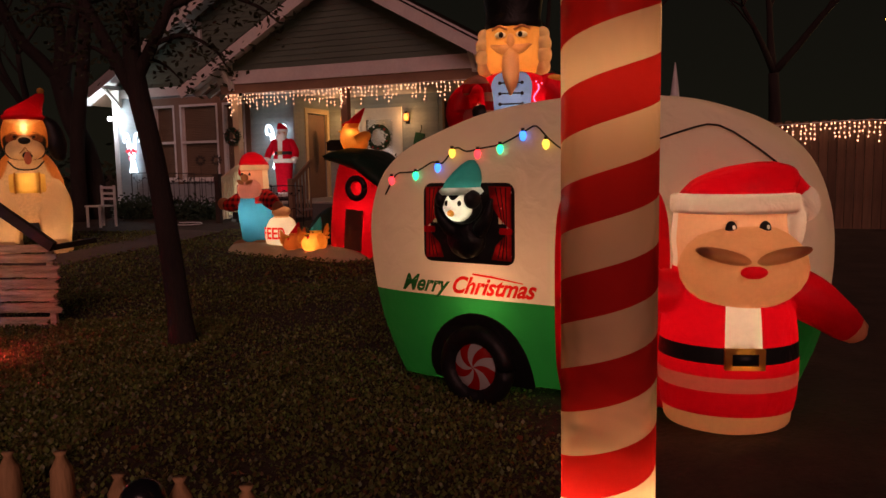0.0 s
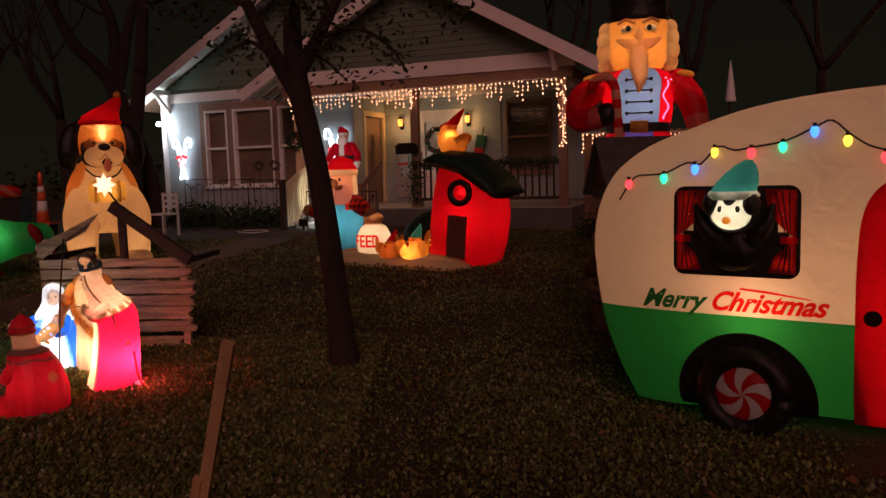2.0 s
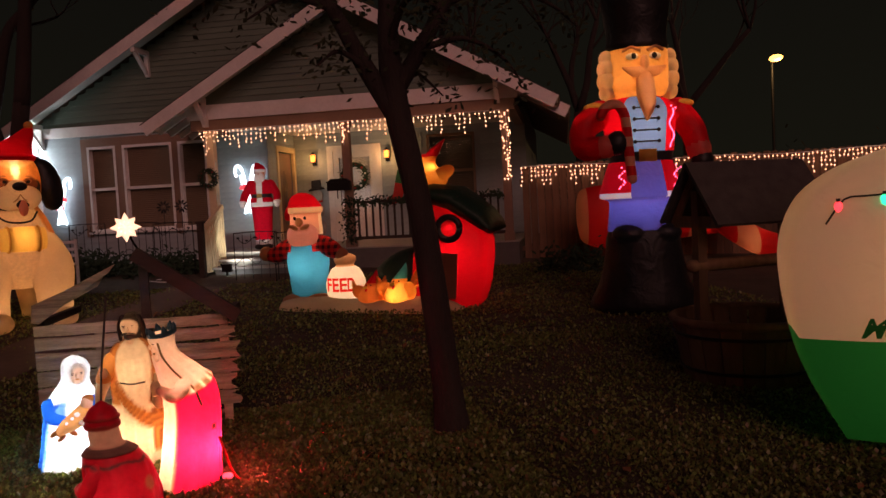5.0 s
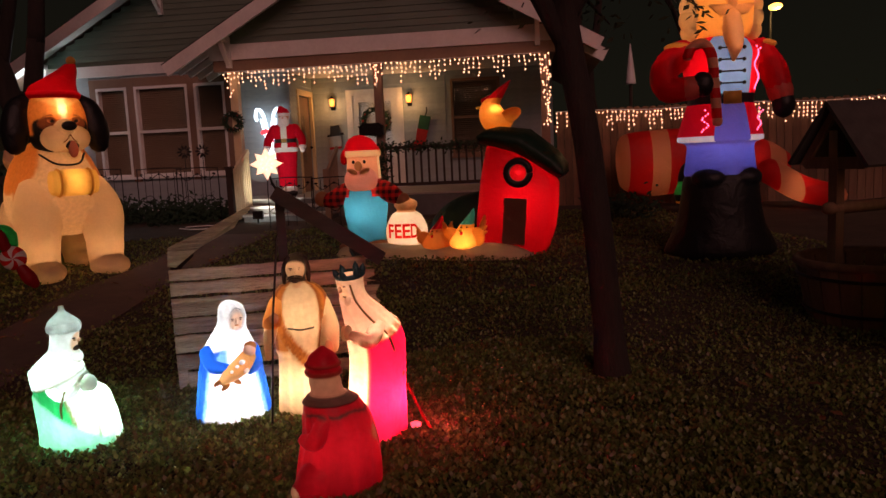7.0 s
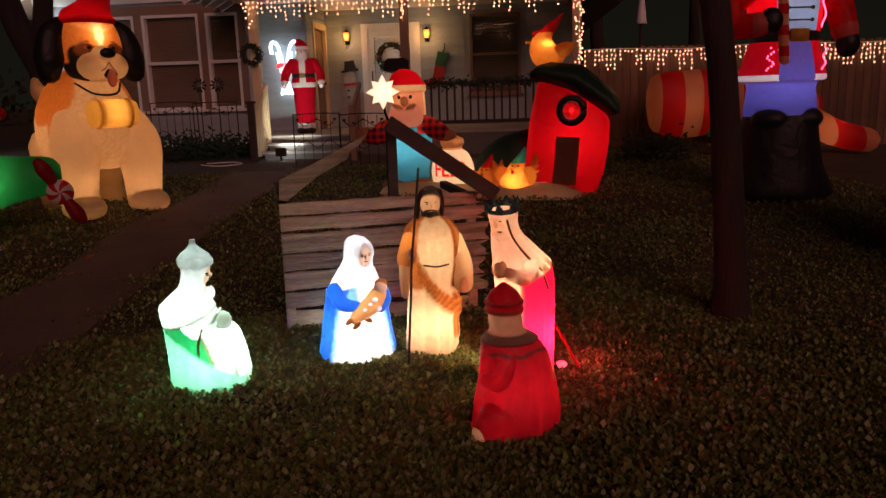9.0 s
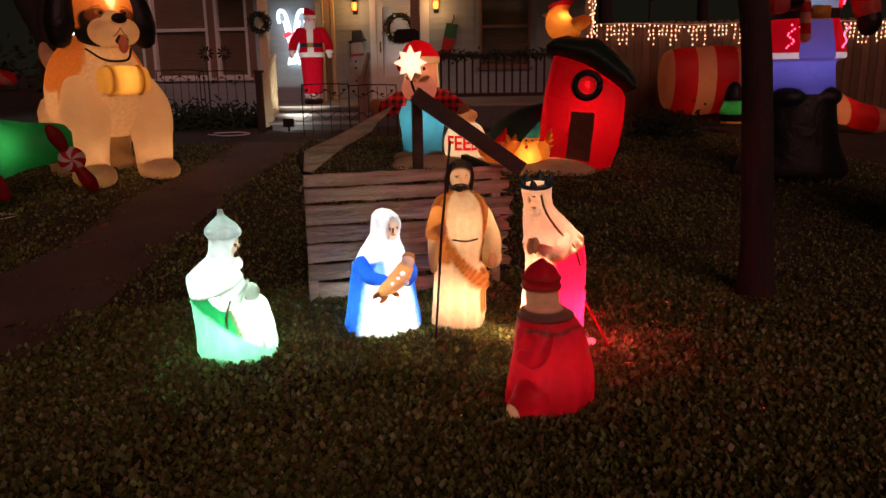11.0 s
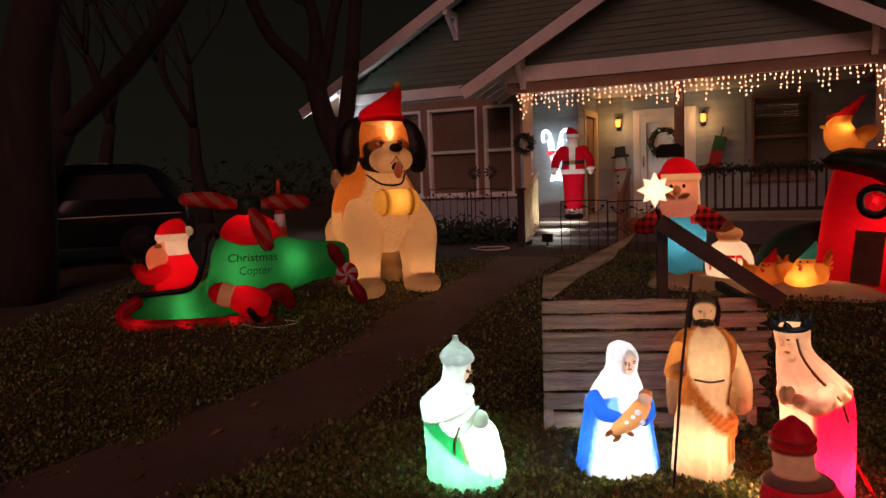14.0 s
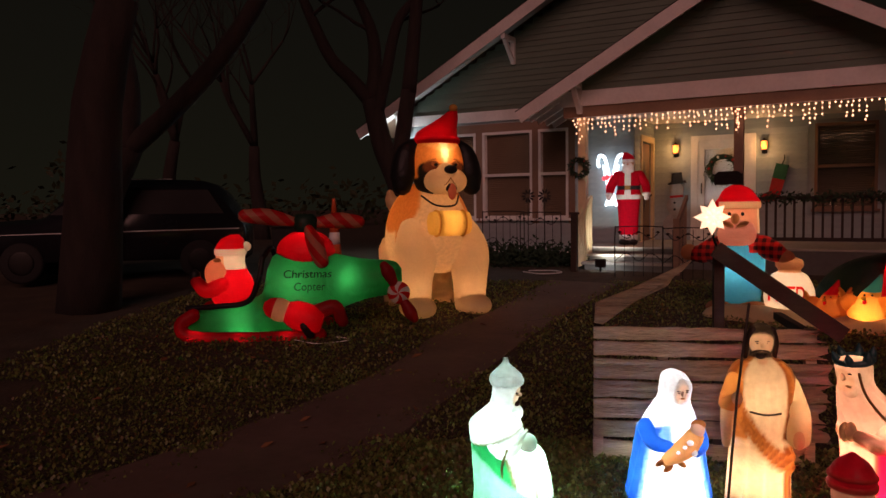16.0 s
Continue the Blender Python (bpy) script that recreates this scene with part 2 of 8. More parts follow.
def ball(bm, c, r, mi=0, m=None, seg=20, rows=12):
    """An ellipsoid with radii r."""
    r = (r, r, r) if isinstance(r, (int, float)) else r
    n = len(bm.faces)
    tip = lambda p: bm.verts.new(Vector(c) + (m @ p if m else p))
    lines = []
    for i in range(1, rows):
        a = math.pi * i / rows
        lines.append([tip(Vector((r[0] * math.sin(a) * math.cos(t), r[1] * math.sin(a) * math.sin(t), -r[2] * math.cos(a)))) for t in [2 * math.pi * k / seg for k in range(seg)]])
    lo, hi = tip(Vector((0, 0, -r[2]))), tip(Vector((0, 0, r[2])))
    for a, b in zip(lines, lines[1:]):
        for i in range(seg):
            j = (i + 1) % seg
            bm.faces.new((a[i], a[j], b[j], b[i]))
    for i in range(seg):
        j = (i + 1) % seg
        bm.faces.new((lo, lines[0][j], lines[0][i]))
        bm.faces.new((hi, lines[-1][i], lines[-1][j]))
    mark(bm, n, mi, True)


def turn(bm, profile, c=(0, 0, 0), mi=0, seg=24, flat=1.0, lean=(0, 0), wob=0.0, cap=True):
    """A shape turned on the z axis: profile rows (radius, z); flat squeezes y; lean shifts x, y per metre of height; wob makes folds."""
    rings = []
    z0 = profile[0][1]
    for r, z in profile:
        ring = []
        for k in range(seg):
            t = 2 * math.pi * k / seg
            q = r * (1 + wob * math.sin(5 * t + z * 6) + wob * 0.6 * math.sin(9 * t - z * 9))
            ring.append((c[0] + q * math.cos(t) + lean[0] * (z - z0), c[1] + q * flat * math.sin(t) + lean[1] * (z - z0), c[2] + z))
        rings.append(ring)
    skin(bm, rings, mi, True, cap)


def smooth_line(pts, steps=6):
    """Catmull-Rom through points of any dimension."""
    p = [np.array(q, float) for q in pts]
    p = [2 * p[0] - p[1]] + p + [2 * p[-1] - p[-2]]
    out = []
    for i in range(1, len(p) - 2):
        for k in range(steps):
            t = k / steps
            out.append(0.5 * (2 * p[i] + (p[i + 1] - p[i - 1]) * t + (2 * p[i - 1] - 5 * p[i] + 4 * p[i + 1] - p[i + 2]) * t * t + (3 * p[i] - p[i - 1] - 3 * p[i + 1] + p[i + 2]) * t ** 3))
    out.append(p[-2])
    return out


def tube(bm, pts, radii, mi=0, seg=10, steps=5, ends=True):
    """A round limb through points; radii one per point, or one for all. ends: rounded ends."""
    if isinstance(radii, (int, float)):
        radii = [radii] * len(pts)
    line = smooth_line([(*p, r) for p, r in zip(pts, radii)], steps) if len(pts) > 2 and steps > 1 else [np.array((*p, r), float) for p, r in zip(pts, radii)]
    c = [Vector(q[:3]) for q in line]
    rr = [max(q[3], 1e-4) for q in line]
    if ends:
        d0, d1 = (c[0] - c[1]).normalized(), (c[-1] - c[-2]).normalized()
        c = [c[0] + d0 * rr[0] * 0.9, c[0] + d0 * rr[0] * 0.5] + c + [c[-1] + d1 * rr[-1] * 0.5, c[-1] + d1 * rr[-1] * 0.9]
        rr = [rr[0] * 0.35, rr[0] * 0.85] + rr + [rr[-1] * 0.85, rr[-1] * 0.35]
    side = None
    rings = []
    for i, q in enumerate(c):
        d = (c[min(i + 1, len(c) - 1)] - c[max(i - 1, 0)]).normalized()
        if side is None:
            side = d.orthogonal().normalized()
        side = (side - d * side.dot(d)).normalized()
        up = d.cross(side)
        rings.append([q + (side * math.cos(t) + up * math.sin(t)) * rr[i] for t in [2 * math.pi * k / seg for k in range(seg)]])
    skin(bm, rings, mi)


def slab(bm, outline, y0, y1, mi=0, m=None):
    """A flat shape in the x-z plane, from y0 to y1."""
    n = len(bm.faces)
    f = lambda p: bm.verts.new(m @ Vector(p) if m else p)
    a = [f((x, y0, z)) for x, z in outline]
    b = [f((x, y1, z)) for x, z in outline]
    k = len(outline)
    bm.faces.new(a)
    bm.faces.new(list(reversed(b)))
    for i in range(k):
        j = (i + 1) % k
        bm.faces.new((a[j], a[i], b[i], b[j]))
    mark(bm, n, mi, False)


def part(name, bm, material, parent=None, label="", at=None):
    me = bpy.data.meshes.new(name)
    bmesh.ops.recalc_face_normals(bm, faces=bm.faces)
    bm.to_mesh(me)
    bm.free()
    for mt in material if isinstance(material, (list, tuple)) else [material]:
        me.materials.append(mt)
    ob = new(name, me)
    if at is not None:
        ob.matrix_basis = at
    ob.parent = parent
    return tagged(ob, label)


def union(bm):
    """Melts the overlapping pieces of a hollow figure into one skin, without walls inside."""
    bmesh.ops.recalc_face_normals(bm, faces=bm.faces)
    me = bpy.data.meshes.new("melt")
    bm.to_mesh(me)
    for _ in range(12):
        me.materials.append(None)
    a = new("melt", me)
    k = bmesh.new()
    bmesh.ops.create_cube(k, size=0.01)
    kn = bpy.data.meshes.new("melt_tool")
    k.to_mesh(kn)
    k.free()
    b = new("melt_tool", kn)
    b.location = (0, 0, -60)
    mod = a.modifiers.new("melt", "BOOLEAN")
    mod.operation, mod.object, mod.solver, mod.use_self = "DIFFERENCE", b, "EXACT", True
    dg = bpy.context.evaluated_depsgraph_get()
    out = bpy.data.meshes.new_from_object(a.evaluated_get(dg))
    bm.clear()
    bm.from_mesh(out)
    bpy.data.objects.remove(a), bpy.data.objects.remove(b)
    for f in bm.faces:
        f.smooth = True


def thing(name, m, label, category, group="", kind=""):
    ob = new(name)
    ob.matrix_basis = m
    ob.empty_display_size = 0.1
    return tagged(ob, label, category, group, kind)


def lettering(name, text, size, material, parent, m, shear=0.0, depth=0.0, label="", width=None, bold=0.0):
    cu = bpy.data.curves.new(name, "FONT")
    cu.body, cu.size, cu.shear, cu.extrude, cu.align_x, cu.align_y, cu.offset = text, size, shear, depth, "CENTER", "CENTER", size * bold
    tmp = new(name + "_curve", cu)
    me = bpy.data.meshes.new_from_object(tmp.evaluated_get(bpy.context.evaluated_depsgraph_get()))
    bpy.data.objects.remove(tmp)
    xs = [v.co.x for v in me.vertices]
    if width:
        k = width / (max(xs) - min(xs))
        for v in me.vertices:
            v.co.x *= k
    me.materials.clear()
    me.materials.append(material)
    ob = new(name, me)
    ob.parent = parent
    ob.matrix_basis = m
    return tagged(ob, label)


def ground_z(x, y):
    s = min(max(y - 6.3, 0.0), 11.5)
    return 0.045 * s * min(1.0, s / 1.5) + 0.10 * min(max((x - 0.2) / 1.3, 0.0), 1.0) * min(max((8.0 - y) / 2.0, 0.0), 1.0) * min(max((y - 1.0) / 2.0, 0.0), 1.0)


rnd = random.Random(7)
# ---------------------------------------------------------------- ground
bm = bmesh.new()
gx = sorted(set([-400, -120, -50, -30] + [-20 + 0.5 * i for i in range(81)] + [30, 50, 120, 400]))
gy = sorted(set([-300, -80, -30, -12] + [-6 + 0.4 * i for i in range(76)] + [32, 45, 80, 160, 500]))
grid = [[bm.verts.new((x, y, ground_z(x, y) + 0.02 * noise.noise((x * 0.7, y * 0.7, 0)))) for x in gx] for y in gy]
for a, b in zip(grid, grid[1:]):
    for i in range(len(gx) - 1):
        bm.faces.new((a[i], a[i + 1], b[i + 1], b[i]))
for f in bm.faces:
    f.smooth = True
tagged(part("ground", bm, M["soil"]), "dark winter lawn soil with patchy turf", "ground", kind="structure")

bm = bmesh.new()
left = smooth_line([(-9.6, 4.3), (-7.65, 7.1), (-6.75, 8.9), (-6.45, 10.4), (-5.75, 12.4), (-5.15, 14.6)], 5)
right = smooth_line([(-8.6, 3.6), (-6.75, 6.35), (-6.05, 8.2), (-5.45, 10.4), (-4.75, 12.4), (-4.15, 14.2)], 5)
bands = []
for l, r in zip(left, right):
    bands.append([(l[0] + (r[0] - l[0]) * k / 4, l[1] + (r[1] - l[1]) * k / 4) for k in range(5)])
up = [[bm.verts.new((x, y, ground_z(x, y) + 0.03 + 0.008 * noise.noise((x * 2, y * 2, 3)))) for x, y in row] for row in bands]
for a, b in zip(up, up[1:]):
    for i in range(4):
        bm.faces.new((a[i], a[i + 1], b[i + 1], b[i]))
edge = bmesh.ops.extrude_face_region(bm, geom=bm.faces[:])
bmesh.ops.translate(bm, verts=[v for v in edge["geom"] if isinstance(v, bmesh.types.BMVert)], vec=(0, 0, -0.08))
tagged(part("garden_path", bm, M["path"]), "worn dirty concrete garden path to the porch", "path", kind="structure")

# ---------------------------------------------------------------- the house
HOUSE = pose(0.67, 14.72, 0, 0, 0, -21.7)
house = thing("house", HOUSE, "small clapboard bungalow with white trim and two front gables", "house")
FLOOR, EAVE = 0.82, 3.2


def house_part(name, boxes, material, label="", parent=None):
    bm = bmesh.new()
    for lo, hi in boxes:
        box(bm, lo, hi)
    return part(name, bm, material, parent or house, label)


WINDOWS = [(-9.14, -8.46), (-8.30, -7.14), (-7.00, -6.34)]
SILL, HEAD = 1.32, 3.18
# front wall of the projecting room, with its three openings
piers = [(-10.4, -9.14), (-8.46, -8.30), (-7.14, -7.00), (-6.34, -5.0)]
wall_front = house_part("wall_front", [((a, 1.42, 0.3), (b, 1.60, 3.6)) for a, b in piers]
                        + [((a, 1.42, 0.3), (b, 1.60, SILL)) for a, b in WINDOWS] + [((a, 1.42, HEAD), (b, 1.60, 3.6)) for a, b in WINDOWS], M["siding"], "grey clapboard wall")
wall_side = house_part("wall_side", [((-5.18, 1.60, 0.3), (-5.0, 1.95, 3.6)), ((-5.18, 2.92, 0.3), (-5.0, 3.0, 3.6)), ((-5.18, 1.95, 2.92), (-5.0, 2.92, 3.6)), ((-5.18, 1.95, 0.3), (-5.0, 2.92, FLOOR))], M["siding"])
wall_back = house_part("wall_back", [((-5.0, 3.02, 0.3), (-4.08, 3.2, 3.6)), ((-3.05, 3.02, 0.3), (-1.86, 3.2, 3.6)), ((-0.78, 3.02, 0.3), (0.35, 3.2, 3.6)),
                                     ((-4.08, 3.02, 2.90), (-3.05, 3.2, 3.6)), ((-1.86, 3.02, 0.3), (-0.78, 3.2, 1.45)), ((-1.86, 3.02, 3.12), (-0.78, 3.2, 3.6))], M["siding"])
house_part("wall_left", [((-10.4, 1.60, 0.3), (-10.22, 10.0, 3.6))], M["siding"])
house_part("wall_right", [((0.17, 3.2, 0.3), (0.35, 10.0, 3.6))], M["siding"])
house_part("wall_rear", [((-10.4, 10.0, 0.3), (0.35, 10.2, 3.6))], M["siding"])
# unseen dark sheets added behind the openings, standing in for unlit rooms
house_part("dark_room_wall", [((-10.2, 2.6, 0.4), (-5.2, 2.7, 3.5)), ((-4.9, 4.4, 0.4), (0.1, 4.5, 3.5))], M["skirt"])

# lapped boards, each a piece of its own on one shared mesh
LAP = 0.118
board_mesh = {}


def board_shape(key, material):
    if key not in board_mesh:
        b = bmesh.new()
        v = [b.verts.new(p) for p in ((0, -0.026, 0), (1, -0.026, 0), (1, -0.008, 0.128), (0, -0.008, 0.128), (0, 0, 0), (1, 0, 0), (1, 0, 0.128), (0, 0, 0.128))]
        for q in ((0, 1, 2, 3), (0, 4, 5, 1), (3, 2, 6, 7), (0, 3, 7, 4), (1, 5, 6, 2)):
            b.faces.new([v[i] for i in q])
        me = bpy.data.meshes.new("board")
        b.to_mesh(me)
        b.free()
        me.materials.append(material)
        board_mesh[key] = me
    return board_mesh[key]


def boards(wall, spans, z0, z1, m, key="wall", material=None):
    """Rows of siding from z0 to z1; spans(z) gives the stretches of x that a row covers."""
    z = z0
    while z < z1 - 0.02:
        for a, b in spans(z + LAP / 2):
            if b - a > 0.03:
                o = new("board", board_shape(key, material or M["siding"]))
                o.parent = wall
                o.matrix_basis = m @ Matrix.Translation((a, 0, z)) @ Matrix.Diagonal((b - a, 1, 1, 1))
        z += LAP


def cut(a, b, holes):
    """The stretches of a..b that the holes leave free."""
    out, x = [], a
    for h0, h1 in sorted(holes):
        if h0 > x:
            out.append((x, min(h0, b)))
        x = max(x, h1)
    if x < b:
        out.append((x, b))
    return out


boards(wall_front, lambda z: cut(-10.4, -5.0, [(-9.28, -6.2)] if SILL - 0.12 < z < 3.4 else []), 0.62, 3.42, Matrix.Translation((0, 1.42, 0)))
boards(wall_back, lambda z: cut(-5.0, 0.35, ([(-4.2, -2.93)] if z < 3.0 else []) + ([(-1.98, -0.66)] if 1.35 < z < 3.2 else [])), FLOOR + 0.02, 3.55, Matrix.Translation((0, 3.02, 0)))
boards(wall_side, lambda z: cut(0, 1.6, [(0.45, 1.6)] if z < 3.02 else []), FLOOR + 0.02, 3.55, Matrix.Translation((-5.0, 1.42, 0)) @ pose(0, 0, 0, 0, 0, 90))
house_part("skirting", [((-10.4, 1.36, 0.25), (-5.8, 1.42, 0.60))], M["skirt"], "dull grey skirting boards")
house_part("skirt_cap", [((-10.42, 1.35, 0.60), (-5.8, 1.42, 0.64))], M["trim"])
house_part("corner_board", [((-10.46, 1.375, 0.6), (-10.32, 1.42, 3.42))], M["trim"], "white corner board")

# brown surround of the window group, and the windows
house_part("window_surround", [((-9.28, 1.385, SILL - 0.1), (-9.14, 1.42, 3.36)), ((-8.46, 1.385, SILL - 0.1), (-8.30, 1.42, 3.36)), ((-7.14, 1.385, SILL - 0.1), (-7.00, 1.42, 3.36)),
                               ((-6.34, 1.385, SILL - 0.1), (-6.2, 1.42, 3.36)), ((-9.14, 1.388, HEAD), (-8.46, 1.42, 3.36)), ((-8.30, 1.388, HEAD), (-7.14, 1.42, 3.36)), ((-7.0, 1.388, HEAD), (-6.34, 1.42, 3.36))],
           M["brown_trim"], "brown painted window surround")


def sash_window(name, a, b, z0, z1, y, label, frame_mat, mid=True):
    w = thing(name, Matrix.Identity(4), label, "")
    w.parent = house
    t = 0.055
    bm = bmesh.new()
    for lo, hi in (((a, y - 0.02, z0), (a + t, y + 0.12, z1)), ((b - t, y - 0.02, z0), (b, y + 0.12, z1)), ((a + t, y - 0.02, z1 - t), (b - t, y + 0.12, z1)), ((a + t, y - 0.02, z0), (b - t, y + 0.12, z0 + t))):
        box(bm, lo, hi)
    if mid:
        zm = (z0 + z1) / 2
        box(bm, (a + t, y - 0.005, zm - 0.03), (b - t, y + 0.09, zm + 0.03))
    part("window_frame", bm, frame_mat, w)
    bm = bmesh.new()
    box(bm, (a - 0.05, y - 0.07, z0 - 0.05), (b + 0.05, y + 0.02, z0))
    part("window_sill", bm, frame_mat, w)
    for lo, hi in (((a + t, z0 + t), (b - t, (z0 + z1) / 2 - 0.03)), ((a + t, (z0 + z1) / 2 + 0.03), (b - t, z1 - t))):
        bm = bmesh.new()
        box(bm, (lo[0], y + 0.035, lo[1]), (hi[0], y + 0.041, hi[1]))
        part("pane", bm, M["glass"], w).visible_shadow = False
    bl = bmesh.new()
    z = z0 + t
    while z < z1 - t:
        bar(bl, (a + t + 0.01, y + 0.11, z), (b - t - 0.01, y + 0.11, z), 0.022, 0.038, up=(0, -0.55, 1))
        z += 0.043
    part("blind", bl, M["blind"], w, "closed slatted blind")
    return w


for i, (a, b) in enumerate(WINDOWS):
    sash_window("window_%d" % (i + 1), a, b, SILL, HEAD, 1.40, "white double-hung window with a closed tan blind", M["trim"])
sash_window("window_4", -1.86, -0.78, 1.45, 3.12, 3.0, "dark double-hung porch window reflecting fairy lights", M["brown_trim"])

# friezes, beams, posts
house_part("frieze_left", [((-10.5, 1.36, 3.42), (-5.9, 1.42, 3.64))], M["trim"], "white frieze board")
house_part("porch_beam", [((-5.95, 0.0, EAVE), (0.32, 0.18, 3.40))], M["brown_trim"], "brown porch beam")
house_part("porch_frieze", [((-6.0, -0.04, 3.40), (0.38, 0.06, 3.68))], M["trim"], "white frieze board above the porch")
house_part("porch_side_beam", [((-5.95, 0.18, EAVE), (-5.77, 1.36, 3.40))], M["brown_trim"])
house_part("porch_side_beam", [((0.14, 0.18, EAVE), (0.32, 3.0, 3.40))], M["brown_trim"])
house_part("porch_ceiling", [((-5.95, 0.18, 3.30), (0.3, 3.0, 3.34))], M["trim"])
for x, mt in ((-5.6, "cream_wood"), (-2.88, "brown_trim"), (0.13, "brown_trim")):
    bm = bmesh.new()
    box(bm, (x - 0.075, 0.02, FLOOR), (x + 0.075, 0.17, EAVE))
    box(bm, (x - 0.095, 0.0, FLOOR), (x + 0.095, 0.19, FLOOR + 0.14))
    box(bm, (x - 0.095, 0.0, EAVE - 0.12), (x + 0.095, 0.19, EAVE - 0.001))
    part("porch_post", bm, M[mt], house, "square wooden porch post")

# porch deck, one object per board, and its steps
deck = house_part("porch_deck", [((-5.8, 0.02, 0.3), (0.3, 3.0, FLOOR - 0.03))], M["skirt"], "wooden porch deck")
y = 0.0
while y < 2.98:
    bm = bmesh.new()
    box(bm, (-5.82, y, FLOOR - 0.03), (0.32, y + 0.135, FLOOR))
    part("plank", bm, M["porch_wood"], deck)
    y += 0.14
for k, (z, y0) in enumerate(((0.70, -0.30), (0.575, -0.60))):
    bm = bmesh.new()
    box(bm, (-5.35, y0, 0.3), (-3.75, y0 + 0.31, z - 0.04))
    box(bm, (-5.40, y0 - 0.03, z - 0.04), (-3.70, y0 + 0.30, z), 1)
    part("porch_step", bm, [M["skirt"], M["porch_wood"]], house, "grey wooden porch step")


# gables and roofs
def gable_spans(x0, x1, zb, apex, grade):
    return lambda z: [(apex[0] - (apex[1] - z) / grade, apex[0] + (apex[1] - z) / grade)]


GRADE = 0.556
bm = bmesh.new()
slab(bm, [(-5.98, 3.68), (0.36, 3.68), (-2.78, 5.30)], -0.02, 0.12)
porch_gable = part("porch_gable", bm, M["siding_gable"], house, "grey-green clapboard gable")
boards(porch_gable, gable_spans(0, 0, 0, (-2.78, 5.36), GRADE), 3.68, 5.2, Matrix.Translation((0, -0.02, 0)), "gable", M["siding_gable"])
bm = bmesh.new()
slab(bm, [(-10.5, 3.62), (0.4, 3.62), (-5.0, 6.55)], 1.42, 1.58)
left_gable = part("main_gable", bm, M["siding_gable"], house, "grey-green clapboard gable")
boards(left_gable, lambda z: [(-5.0 - (6.6 - z) / 0.545, min(-5.0 + (6.6 - z) / 0.545, -3.0))], 3.62, 6.4, Matrix.Translation((0, 1.42, 0)), "gable", M["siding_gable"])


def pitched(name, apex, xl, zl, xr, zr, y0, y1, label):
    r = thing(name, Matrix.Identity(4), label, "roof")
    r.parent = house
    for (x, z) in ((xl, zl), (xr, zr)):
        d = Vector((apex[0] - x, 0, apex[1] - z))
        nrm = Vector((-d.z, 0, d.x)).normalized()
        if nrm.z < 0:
            nrm = -nrm
        bm = bmesh.new()
        e0, e1 = Vector((x, 0, z)), Vector((apex[0], 0, apex[1]))
        rows = 26
        box_pts = [e0 + nrm * 0.0, e1 + nrm * 0.0, e1 + nrm * 0.06, e0 + nrm * 0.06]
        slab(bm, [(p.x, p.z) for p in box_pts], y0 + 0.02, y1)
        part("roof_deck", bm, M["brown_trim"], r)
        bm = bmesh.new()
        for k in range(rows):
            a, b = e0.lerp(e1, k / rows), e0.lerp(e1, (k + 1.12) / rows)
            q = [a + nrm * 0.061, b + nrm * 0.061, b + nrm * 0.066, a + nrm * 0.078]
            slab(bm, [(p.x, p.z) for p in q], y0 - 0.03, y1)
        part("shingles", bm, M["roof"], r, "dark asphalt shingles")
        # rake board and soffit strip on the front edge
        bm = bmesh.new()
        q = [e0 - nrm * 0.17, e1 - nrm * 0.17, e1 + nrm * 0.058, e0 + nrm * 0.058]
        slab(bm, [(p.x, p.z) for p in q], y0 - 0.025, y0 + 0.02)
        part("rake_board", bm, M["trim"], r, "white rake board")
        bm = bmesh.new()
        q = [e0 - nrm * 0.02, e1 - nrm * 0.02, e1 - nrm * 0.002, e0 - nrm * 0.002]
        slab(bm, [(p.x, p.z) for p in q], y0 + 0.02, y0 + 0.55)
        part("soffit", bm, M["trim"], r, "white soffit boards")
    return r


pitched("porch_roof", (-2.78, 5.42), -6.66, 3.26, 1.10, 3.26, -0.52, 3.2, "shingled gable roof over the porch")
pitched("main_roof", (-5.0, 6.72), -11.2, 3.30, 1.3, 3.22, 0.82, 10.4, "dark shingled gable roof")


def bracket(x, z, y0, y1, drop=0.42):
    bm = bmesh.new()
    bar(bm, (x, y0, z), (x, y1, z), 0.09, 0.10)
    bar(bm, (x, y1 - 0.045, z - 0.05), (x, y1 - 0.045, z - drop), 0.09, 0.09, up=(0, 1, 0))
    bar(bm, (x, y1 - 0.05, z - drop + 0.04), (x, y0 + 0.08, z - 0.05), 0.07, 0.08, up=(1, 0, 0))
    part("bracket", bm, M["trim"], house, "white timber roof bracket")


bracket(-10.2, 3.68, 0.84, 1.42, 0.5)
bracket(-7.55, 5.08, 0.84, 1.42, 0.5)
bracket(-5.62, 3.76, -0.5, 0.0, 0.5)
bracket(0.02, 3.82, -0.5, 0.0, 0.5)
for k in range(5):
    bm = bmesh.new()
    yk = 0.0 + 0.42 * k
    bar(bm, (-6.62, yk, 3.22), (-5.95, yk, 3.60), 0.06, 0.11)
    part("rafter_tail", bm, M["trim"], house, "white rafter tail")

# doors
door = thing("door_1", Matrix.Identity(4), "brown front door with a tall oval glass", "door", kind="structure")
door.parent = house
bm = bmesh.new()
box(bm, (-5.10, 1.99, FLOOR), (-5.04, 2.88, 2.86))
part("leaf", bm, M["brown_trim"], door)
bm = bmesh.new()
